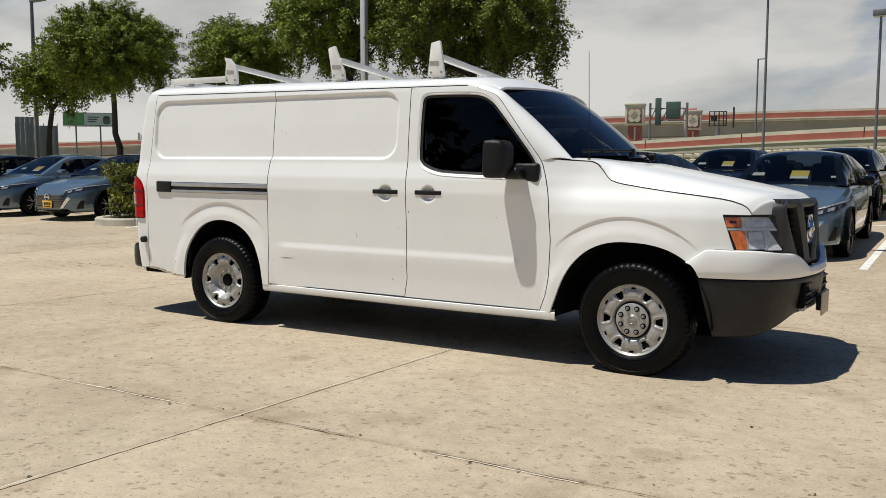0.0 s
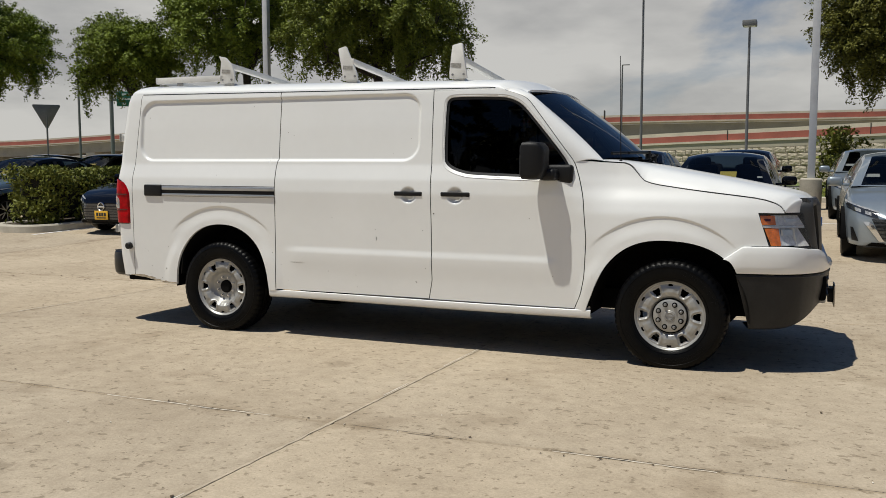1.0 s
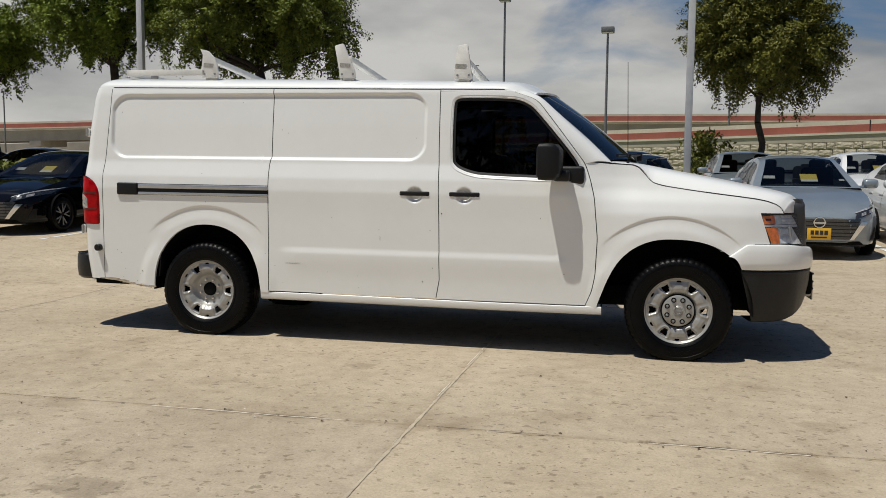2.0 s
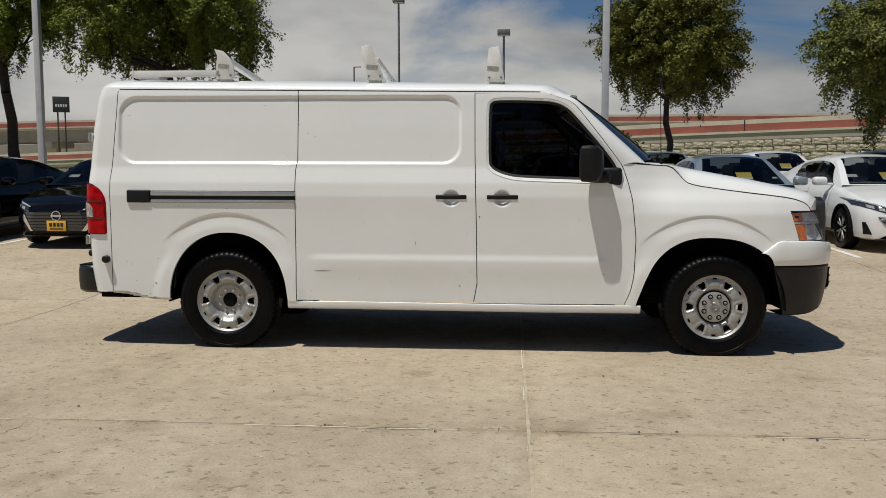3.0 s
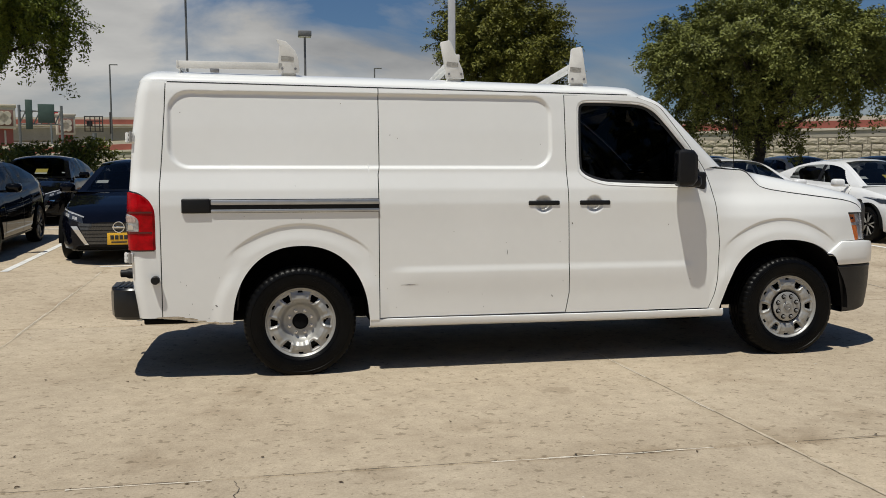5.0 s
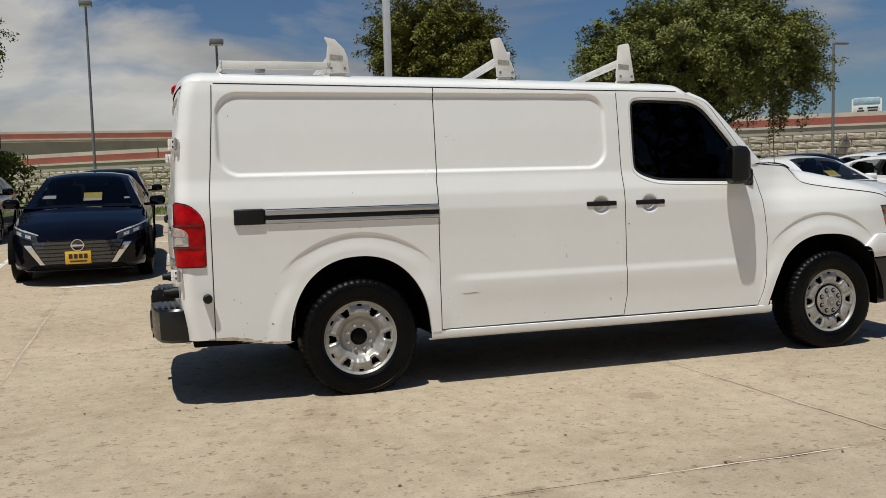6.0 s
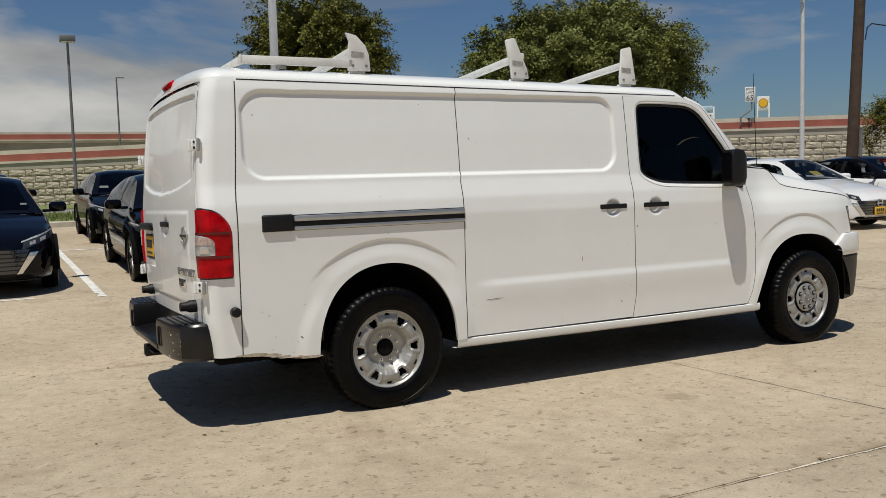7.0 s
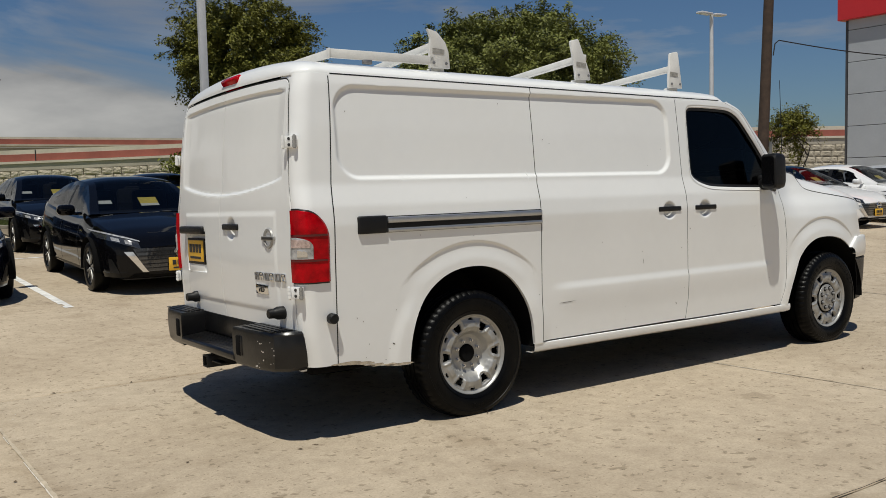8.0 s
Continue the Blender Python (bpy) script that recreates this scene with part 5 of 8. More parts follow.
    part("emblem", bm, CHROME, grille, "round chrome emblem with a bar")
    # bumper: white upper, black lower, swept back to the wheel arch
    plan_x = np.array([4.02, 4.06, 4.13, 4.20, 4.295, 4.37, 4.442, 4.50, 4.556, 4.602, 4.645, 4.684, 4.712, 4.732, 4.738])
    plan_y = np.array([0.992, 0.989, 0.980, 0.966, 0.942, 0.918, 0.886, 0.848, 0.796, 0.725, 0.64, 0.52, 0.36, 0.18, 0.0])
    arc = np.concatenate([[0], np.cumsum(np.hypot(np.diff(plan_x), np.diff(plan_y)))])

    def bump_sheet(prof, rear, n=60):
        """prof: (height by half width, offset); rear(z): where the sheet ends towards the wheel."""
        def at(u, k):
            z, off = prof[int(k)]
            z9 = z(0.989)
            s0 = float(np.interp(rear(z9), plan_x, arc))
            s = s0 + (arc[-1] - s0) * (1 - abs(u))
            x, y = float(np.interp(s, arc, plan_x)), float(np.interp(s, arc, plan_y))
            s2 = min(arc[-1], s + 0.05)
            dx, dy = float(np.interp(s2, arc, plan_x)) - x, float(np.interp(s2, arc, plan_y)) - y
            l = math.hypot(dx, dy) or 1.0
            nx, ny = (-dy / l, dx / l) if s2 > s else (1.0, 0.0)
            if s2 - s < 0.049:
                nx, ny = 1.0, 0.0
            return (x + nx * off, math.copysign(y + ny * off, u) if abs(u) > 1e-6 else 0.0, z(y))
        bm = grid(at, lin(-1, 1, n * 2 + 1), range(len(prof)))
        bmesh.ops.smooth_vert(bm, verts=[v for v in bm.verts if not v.is_boundary], factor=0.5, use_axis_x=True, use_axis_y=True)
        bmesh.ops.recalc_face_normals(bm, faces=bm.faces)
        return bm

    def topz(y):
        x = float(np.interp(-y, -plan_y, plan_x))
        front = 0.735 + 0.105 * smoothstep(0.30, 0.64, y) + 0.020 * smoothstep(0.66, 0.9, y)
        return min(front, 0.778 + (x - 4.06) * 0.72)

    def arch_back(z):
        r = min(1.0, max(0.0, (z - 0.352) / 0.532))
        return 3.648 + 0.565 * (1 - r ** 2.5) ** 0.4

    rows_ = [(lambda y: topz(y) + 0.001, -0.05), (lambda y: topz(y), -0.012), (lambda y: topz(y) - 0.004, -0.003), (lambda y: topz(y) - 0.014, 0.0)]
    rows_ += [(lambda y, f=f: topz(y) - 0.014 - (topz(y) - 0.014 - 0.690) * f, 0.006 * math.sin(math.pi * f)) for f in (0.25, 0.5, 0.75, 1.0)]
    rows_ += [(lambda y: 0.680, -0.006), (lambda y: 0.676, -0.03)]
    fb = part("front_bumper", bump_sheet(rows_, arch_back), VAN_WHITE, van, "white upper bumper skin over a black lower bumper")
    low = lambda y: 0.300 + 0.135 * smoothstep(0.95, 0.45, y)
    rows_ = [(lambda y: 0.674, -0.03), (lambda y: 0.668, -0.006), (lambda y: 0.660, -0.006), (lambda y: 0.655, -0.012)]
    rows_ += [(lambda y, f=f: 0.655 - (0.655 - low(y) - 0.012) * f, -0.012 - 0.03 * f * f) for f in (0.25, 0.5, 0.75, 1.0)]
    rows_ += [(lambda y: low(y), -0.055), (lambda y: low(y) + 0.004, -0.12), (lambda y: low(y) + 0.02, -0.25)]
    part("lower_bumper", bump_sheet(rows_, lambda z: 4.14 + (0.643 - z) * 0.27), BUMPER_GREY, fb, "black textured lower bumper")
    part("bumper_intake", box((0.06, 0.98, 0.17), (4.672, 0, 0.555), 0.02), SHELL_DARK, fb)
    for z in (0.512, 0.565, 0.625):
        part("intake_bar", box((0.05, 0.92, 0.016), (4.690, 0, z), 0.006), GRILLE_GREY, fb)
    for sgn in (-1, 1):
        turn = Matrix.Rotation(radians(48 * sgn), 4, "Z")
        bm = lathe([(0.0, -0.014), (0.034, -0.014), (0.042, 0.001), (0.048, 0.001), (0.056, -0.012)], 28, "x")
        bmesh.ops.transform(bm, matrix=Matrix.Translation((4.497, sgn * 0.783, 0.475)) @ turn, verts=bm.verts)
        part("fog_lamp_blank", bm, PLASTIC_GREY, fb)
        part("tow_eye_bracket", box((0.05, 0.06, 0.07), (4.675, sgn * 0.42, 0.485), 0.012), STEEL_DULL, fb)
    part("number_plate", box((0.01, 0.31, 0.155), (4.762, 0.0, 0.470), 0.003), SALVAGE, fb, "faded blank-looking front plate")
    part("plate_bracket", box((0.04, 0.20, 0.10), (4.738, 0.0, 0.470), 0.004), PLASTIC, fb)
    # windscreen
    bm = grid(screen_at, lin(0.015, 0.985, 40), lin(0.02, 0.985, 24))
    part("windscreen", bm, SCREEN_GLASS, van, "blue-tinted windscreen")
    bm = grid(lambda u, v: tuple(Vector(screen_at(u, v)) - Vector((0.006, 0, 0.006))), lin(0, 1, 40), [0.0, 0.05])
    part("windscreen_seal", bm, SEAL_GAP_BLACK, van)
    bm = grid(lambda u, v: tuple(Vector(screen_at(u, v)) - Vector((0.006, 0, 0.006))), lin(0, 1, 40), [0.955, 1.0])
    part("windscreen_seal", bm, SEAL_GAP_BLACK, van)
    part("cowl", grid(lambda u, v: (3.18 + 0.26 * (1 - abs(u) ** 2.2) - 0.08 + 0.12 * v, u * 0.87, 1.425 + 0.012 * v), lin(-1, 1, 30), lin(0, 1, 4)), PLASTIC, van, "black plastic cowl below the windscreen")
    for u0, u1 in ((0.06, 0.44), (0.48, 0.88)):
        pts = [Vector(screen_at(u0 + (u1 - u0) * k / 8, 0.055 + 0.03 * k / 8)) + Vector((0.022, 0, 0.026)) for k in range(9)]
        wiper = part("wiper", tube(pts, 0.012), PLASTIC, van, "black windscreen wiper")
        part("wiper_arm", tube([p + Vector((0.03, 0, -0.002)) for p in pts[2:8]], 0.011), PLASTIC, wiper)
        part("wiper_pivot", rod(pts[7] + Vector((0.03, 0, -0.05)), pts[7] + Vector((0.03, 0, 0.012)), 0.022, n=12), PLASTIC, wiper)
    bm = rod((3.318, -0.83, 1.40), (3.318, -0.83, 1.44), 0.018, 0.010, 12)
    rod((3.318, -0.83, 1.43), (3.296, -0.83, 2.17), 0.0032, 0.0022, 6, bm=bm)
    part("aerial", bm, PLASTIC, van, "thin black whip aerial")


def build_mirrors(van):
    """Large black door mirrors on a foot."""
    for sgn in (-1, 1):
        arm = box((0.13, 0.15, 0.085), (2.850, sgn * 1.045, 1.330), 0.03, 3)
        box((0.19, 0.07, 0.135), (2.915, sgn * 0.965, 1.335), 0.025, 3, bm=arm)
        mirror = part("door_mirror", arm, PLASTIC, van, "large black door mirror on a foot")
        bm = bmesh.new()
        loops = []
        for d, g in ((-0.105, 0.86), (-0.09, 0.97), (-0.02, 1.0), (0.05, 0.95), (0.09, 0.72), (0.10, 0.4)):
            loop = []
            for y, z in rrect(0, 0, 0.078, 0.134, 0.034, 5):
                loop.append(bm.verts.new((2.778 + d * 0.78 - y * 0.22 * g, sgn * (1.132 + y * g), 1.425 + z * g)))
            loops.append(loop)
        for a, b in zip(loops, loops[1:]):
            for i in range(len(a)):
                bm.faces.new((a[i], a[(i + 1) % len(a)], b[(i + 1) % len(a)], b[i]))
        bm.faces.new(loops[0])
        bm.faces.new(loops[-1])
        bmesh.ops.recalc_face_normals(bm, faces=bm.faces)
        part("mirror_shell", bm, PLASTIC, mirror)
        bm = prism(rrect(0, 0, 0.062, 0.108, 0.024), -0.002, 0.002)
        bmesh.ops.transform(bm, matrix=pose(2.693, sgn * 1.132, 1.425, 0, 0, 90 + sgn * 12.4), verts=bm.verts)
        part("mirror_glass", bm, DARK_MIRROR, mirror, "dark mirror glass")


def build_rack(van):
    """Ladder rack: three crossbars with upright end stops and a rear roller frame."""
    rack = empty("ladder_rack", "white steel ladder rack with upright stops", "")
    rack.parent = van
    fins = ((0, -0.125, 0.025, -0.134, -0.035, 2.088, 2.32, -0.05), (1, 1.062, 1.197, 1.022, 1.098, 2.075, 2.345, 0), (2, 1.988, 2.132, 2.008, 2.092, 2.058, 2.325, 0))
    for k, b0, b1, t0, t1, zb, zt, curl in fins:
        y, sgn = -0.80, -1
        if k == 0:
            out = [(b0, zb), (b1, zb), (b1 - 0.008, zb + 0.10), (t1 + 0.03, zt - 0.075), (t1 - 0.03, zt - 0.015), (t0, zt), (t0 + 0.022, zt - 0.05), (b0 + 0.004, zb + 0.10)]
        else:
            out = [(b0, zb), (b1, zb), (b1 - 0.01, zb + 0.06), (t1, zt - 0.01), (t1 - 0.012, zt), (t0 + 0.012, zt - 0.012), (t0, zt - 0.02), (b0 - 0.002, zb + 0.05)]
        stop = part("end_stop", prism(out, y - 0.011, y + 0.011, 0.004), RACK_WHITE, rack, "upright white end stop")
        cx = (b0 + b1) / 2
        part("bracket", box((0.10, 0.05, 0.05), (cx, y - sgn * 0.04, zb - 0.022), 0.006), RACK_WHITE, rack)
        part("faded_sticker", box((0.085, 0.002, 0.03), (cx - 0.02 if k else cx - 0.01, y - 0.0125, zb + 0.10), 0.0, turn=pose(0, 0, 0, 0, 4, 0)), FADED_LABEL, stop)
        for dx in (-0.045, 0.045):
            part("bolt", rod((cx + dx, y - 0.010, zb + 0.03), (cx + dx, y - 0.016, zb + 0.03), 0.009, n=8), STEEL_DULL, stop)
        # the bar slopes from the tall stop down to a stub on the other side
        x = cx + 0.01
        bm = box((0.05, 1.62, 0.042), (x, 0, zb + 0.098), 0.005)
        for v in bm.verts:
            v.co.z -= 0.052 * (v.co.y / 0.8)
        part("crossbar", bm, RACK_WHITE, rack)
        part("far_stub", box((0.085, 0.035, 0.10), (x - 0.01, 0.80, zb + 0.045), 0.014), RACK_WHITE, rack)
    for sgn in (-1, 1):
        bm = box((0.70, 0.022, 0.051), (-0.442, sgn * 0.80, 2.132), 0.004)
        rail = part("side_rail", bm, RACK_WHITE, rack)
        part("end_plate", box((0.012, 0.03, 0.056), (-0.795, sgn * 0.80, 2.132), 0.003), RACK_WHITE, rail)
        part("gutter_clamp", box((0.06, 0.02, 0.03), (-0.55, sgn * 0.80, 2.098), 0.004), STEEL_DULL, rail)
    part("rear_bar", box((0.02, 1.58, 0.048), (-0.785, 0, 2.131), 0.004), RACK_WHITE, rack)


build_van()

from mathutils.bvhtree import BVHTree

# ---- parking lot markings, kerbs, island ----
GRASS = mat("dry_grass", (0.16, 0.19, 0.055), 0.9, vary=0.45, scale=3, bump=0.6, bump_scale=25)
SOIL = mat("bed_soil", (0.10, 0.075, 0.05), 0.95, vary=0.4, scale=5, bump=0.6)


def strip_on_ground(name, x0, x1, y0, y1, lift, material, parent=None, n=24, worn=0.0, seed=0):
    """A painted strip that follows the lot; worn: how much of it has gone."""
    rng = random.Random(seed)
    along_y = (y1 - y0) > (x1 - x0)
    m = max(4, int((y1 - y0 if along_y else x1 - x0) / 0.08))
    us, vs = (lin(0, 1, 4), lin(0, 1, m)) if along_y else (lin(0, 1, m), lin(0, 1, 4))

    def at(u, v):
        x, y = x0 + (x1 - x0) * u, y0 + (y1 - y0) * v
        wob = 0.006 * noise.noise((x * 9, y * 9, seed))
        return (x + (wob if along_y else 0), y + (0 if along_y else wob), ground_z(x, y) + lift)

    bm = grid(at, us, vs)
    if worn:
        gone = [f for f in bm.faces if noise.noise((*(f.calc_center_median().xy * 2.2), seed)) > 0.5 - worn]
        bmesh.ops.delete(bm, geom=gone, context="FACES")
    return part(name, bm, material, parent, smooth=0)


def build_markings():
    for k in range(-6, 8):
        x = -0.92 + 2.70 * k
        if -12.0 < x < -9.3:
            continue
        ob = strip_on_ground("stall_line", x - 0.05, x + 0.05, 5.45, 17.9, 0.004, LINE_WHITE, seed=k, worn=0.02)
        tagged(ob, "worn white painted parking stall line", "road marking", "stall lines", "structure")
    ob = strip_on_ground("stall_line", -9.2, 20.0, 11.85, 11.95, 0.0045, LINE_WHITE, seed=40, worn=0.1)
    tagged(ob, "worn white painted line between two rows of stalls", "road marking", "stall lines", "structure")
    ob = strip_on_ground("stall_line", -2.75, -1.65, 5.72, 5.80, 0.004, LINE_WHITE, seed=42, worn=0.32)
    tagged(ob, "flaking remains of a white painted mark", "road marking", kind="structure")


def kerb_path(points, w, h, name="kerb", label="pale concrete kerb with rounded edge", closed=False):
    """A kerb along a line of (x, y) places."""
    prof = [(-w / 2, -0.05), (-w / 2, h - 0.02), (-w / 2 + 0.02, h), (w / 2 - 0.03, h), (w / 2, h - 0.03), (w / 2 + 0.015, -0.05)]
    bm = bmesh.new()
    n = len(points)
    rows = []
    for i, (x, y) in enumerate(points):
        a = points[i - 1] if (i or closed) else points[i]
        b = points[(i + 1) % n] if (i < n - 1 or closed) else points[i]
        tx, ty = b[0] - a[0], b[1] - a[1]
        l = math.hypot(tx, ty) or 1
        nx, ny = ty / l, -tx / l
        rows.append([bm.verts.new((x + nx * o, y + ny * o, ground_z(x, y) + z)) for o, z in prof])
    for i in range(n if closed else n - 1):
        a, b = rows[i], rows[(i + 1) % n]
        for k in range(len(prof) - 1):
            bm.faces.new((a[k], a[k + 1], b[k + 1], b[k]))
    bmesh.ops.recalc_face_normals(bm, faces=bm.faces)
    return tagged(part(name, bm, KERB), label, "kerb", kind="structure")


def island_outline(x0, x1, y0, y1, r):
    return [(x, y) for x, y in dense(rrect((x0 + x1) / 2, (y0 + y1) / 2, (x1 - x0) / 2, (y1 - y0) / 2, r, 8), 0.35)]


def leaf_mesh(name, centers, spread, per, size, seed, flat=0.6, ways=None, long=0.0):
    """Many small pointed leaves round the given centres, as one mesh. ways: where each spray of leaves points; long: its length."""
    rng = np.random.default_rng(seed)
    c = np.repeat(np.array(centers), per, axis=0)
    n = len(c)
    sp = np.repeat(np.broadcast_to(np.array(spread), (len(centers),)), per)
    d = np.clip(rng.normal(0, 1, (n, 3)), -1.7, 1.7) * sp[:, None] * np.array([1, 1, 0.75])
    p = c + d
    if ways is None:
        a = rng.normal(0, 1, (n, 3)) + np.array([0, 0, -0.25])
        a /= np.linalg.norm(a, axis=1)[:, None]
        b = np.cross(a, rng.normal(0, 1, (n, 3)) + np.array([0, 0, flat]))
    else:
        w = np.repeat(np.array(ways), per, axis=0)
        run = rng.uniform(-0.5, 0.5, n)
        p = p + w * (run * long)[:, None] - np.array([0, 0, 1]) * (np.maximum(run, 0) ** 2 * long * 0.7)[:, None]
        face = rng.normal(0, 0.62, (n, 3)) + w * 0.55 + np.array([0, 0, 0.75])
        face /= np.linalg.norm(face, axis=1)[:, None]
        a = np.cross(face, rng.normal(0, 1, (n, 3)))
        a /= np.linalg.norm(a, axis=1)[:, None] + 1e-9
        b = np.cross(face, a)
    b /= np.linalg.norm(b, axis=1)[:, None] + 1e-9
    s = size * rng.uniform(0.6, 1.25, n)[:, None]
    nrm = np.cross(a, b)
    v = np.stack([p - a * s, p + b * s * 0.42 + nrm * s * 0.12, p + a * s, p - b * s * 0.42 + nrm * s * 0.12], axis=1).reshape(-1, 3)
    me = bpy.data.meshes.new(name)
    me.vertices.add(len(v))
    me.vertices.foreach_set("co", v.ravel())
    me.loops.add(4 * n)
    me.loops.foreach_set("vertex_index", np.arange(4 * n, dtype=np.int32))
    me.polygons.add(n)
    me.polygons.foreach_set("loop_start", np.arange(0, 4 * n, 4, dtype=np.int32))
    me.update(calc_edges=True)
    me.validate()
    return me


def leaf_material(name, lo, hi):
    return mat(name, lo, 0.55, vary=0.4, scale=1.2, second=hi, island=0.62, spec=0.2)


LEAF_OAK = leaf_material("oak_leaves", (0.006, 0.014, 0.002), (0.185, 0.24, 0.028))
LEAF_DARK = leaf_material("dark_oak_leaves", (0.006, 0.010, 0.003), (0.15, 0.15, 0.024))
LEAF_BROAD = leaf_material("grey_green_leaves", (0.008, 0.014, 0.004), (0.165, 0.18, 0.042))
LEAF_MID = leaf_material("olive_oak_leaves", (0.005, 0.012, 0.002), (0.17, 0.205, 0.028))
LEAF_HEDGE = leaf_material("hedge_leaves", (0.02, 0.034, 0.006), (0.18, 0.195, 0.035))
BARK = mat("tree_bark", (0.045, 0.037, 0.030), 0.9, vary=0.4, scale=9, bump=0.8, bump_scale=40)


def limb(bm, a, b, r0, r1, rng, n=5, sag=0.12):
    """A crooked tapered branch; returns its joints."""
    a, b = Vector(a), Vector(b)
    pts = [a]
    for k in range(1, n + 1):
        t = k / n
        p = a.lerp(b, t)
        if k < n:
            w = (b - a).length * sag
            p += Vector((rng.uniform(-w, w), rng.uniform(-w, w), rng.uniform(-w, w) * 0.6)) * 0.6
        pts.append(p)
    for k in range(n):
        f0, f1 = r0 + (r1 - r0) * k / n, r0 + (r1 - r0) * (k + 1) / n
        rod(pts[k], pts[k + 1], f0, f1, 8, bm=bm, caps=False)
    return pts


def crown_sprays(c, radii, seed, count, gaps, rng, low=-0.5):
    """Places and directions of leaf sprays on a crown of overlapping lobes, with gaps and hanging twigs."""
    mean = (radii[0] + radii[1] + radii[2]) / 3
    lobes = [(Vector(c), 0.58 * mean)]
    for k in range(15):
        z = 0.95 - (0.95 - low) * (k + 0.5) / 15
        w = k * 2.39996 + seed
        q = math.sqrt(max(0.0, 1 - z * z))
        d = Vector((q * math.cos(w) * radii[0], q * math.sin(w) * radii[1], z * radii[2]))
        lobes.append((Vector(c) + d * rng.uniform(0.56, 0.72), mean * rng.uniform(0.30, 0.44)))
    weight = [r * r for _, r in lobes]
    pts, ways = [], []
    tries = 0
    while len(pts) < count and tries < count * 40:
        tries += 1
        i = rng.choices(range(len(lobes)), weight)[0]
        o, r = lobes[i]
        u = Vector((rng.gauss(0, 1), rng.gauss(0, 1), rng.gauss(0, 1))).normalized()
        inner = rng.random() < 0.14
        p = o + Vector((u.x, u.y, u.z * 0.82)) * r * (rng.uniform(0.2, 0.7) if inner else rng.uniform(0.72, 1.16))
        if not inner and (u.z < -0.55 and rng.random() < 0.5 or any(k != i and (p - q).length < 0.74 * s for k, (q, s) in enumerate(lobes))):
            continue
        if noise.noise(p * 1.1 + Vector((seed * 7.1, 3, 1))) > 0.55 - gaps:
            continue
        out = (p - Vector(c)).normalized()
        way = (u * 0.7 + out * 0.5 + Vector((rng.gauss(0, 0.4), rng.gauss(0, 0.4), rng.gauss(0, 0.25) - 0.1))).normalized()
        pts.append(p)
        ways.append(tuple(way))
        if p.z < c[2] - 0.25 * radii[2] and rng.random() < 0.30:
            q = Vector(p)
            for _ in range(rng.choice((1, 2, 2, 3))):
                q = q + Vector((rng.gauss(0, 0.08), rng.gauss(0, 0.08), -rng.uniform(0.16, 0.30)))
                pts.append(Vector(q))
                ways.append((rng.gauss(0, 0.3), rng.gauss(0, 0.3), -0.9))
    return pts, ways


def build_tree(x, y, center, radii, trunk_r, seed, leaves, label, clumps=190, per=85, size=0.064, fork=0.5, gaps=0.25, stems=1, name="tree", low=-0.5):
    """A tapered forked trunk, limbs, and a crown of leaf sprays with gaps and an uneven outline."""
    rng = random.Random(seed)
    z0 = ground_z(x, y)
    tree = empty(name, label, "tree", m=pose(x, y, z0))
    c = Vector(center) - Vector((x, y, z0))
    pts, ways = crown_sprays(c, radii, seed, clumps, gaps, rng, low)
    bm = bmesh.new()
    tips = []
    for s in range(stems):
        ox, oy = (0, 0) if stems == 1 else (0.28 * math.cos(s * 2.4), 0.28 * math.sin(s * 2.4))
        top = Vector((c.x * 0.7 + ox * 3, c.y * 0.7 + oy * 3, max(0.8, c.z - radii[2] * (0.75 - 0.6 * fork))))
        tips += limb(bm, (ox, oy, -0.05), top, trunk_r / stems ** 0.5, trunk_r * 0.62 / stems ** 0.5, rng, 6, 0.05)[-2:]
    rod((0, 0, -0.05), (0, 0, 0.25), trunk_r * 1.35, trunk_r, 10, bm=bm, caps=False)
    high = [q for q in pts if q.z > tips[-1].z - 0.1 * radii[2]] or pts
    ends = []
    for q in rng.sample(high, min(13, len(high))):
        a = rng.choice(tips)
        ends += limb(bm, a, a.lerp(q, 0.8), trunk_r * 0.40, trunk_r * 0.12, rng, 5, 0.12)[2:]
    for q in rng.sample(pts, min(70, len(pts))):
        a = min(ends, key=lambda v: (v - q).length)
        if (a - q).length < 1.6:
            limb(bm, a, q, trunk_r * 0.12, trunk_r * 0.035, rng, 3, 0.14)
    part("trunk", bm, BARK, tree, "dark rough bark, forking into limbs")
    me = leaf_mesh("crown", [tuple(p) for p in pts], [rng.uniform(0.05, 0.115) for _ in pts], per, size, seed, ways=ways, long=0.74 * (1 if size < 0.08 else 1.4))
    me.materials.append(leaves)
    crown = new("crown", me)
    crown.parent = tree
    return tree


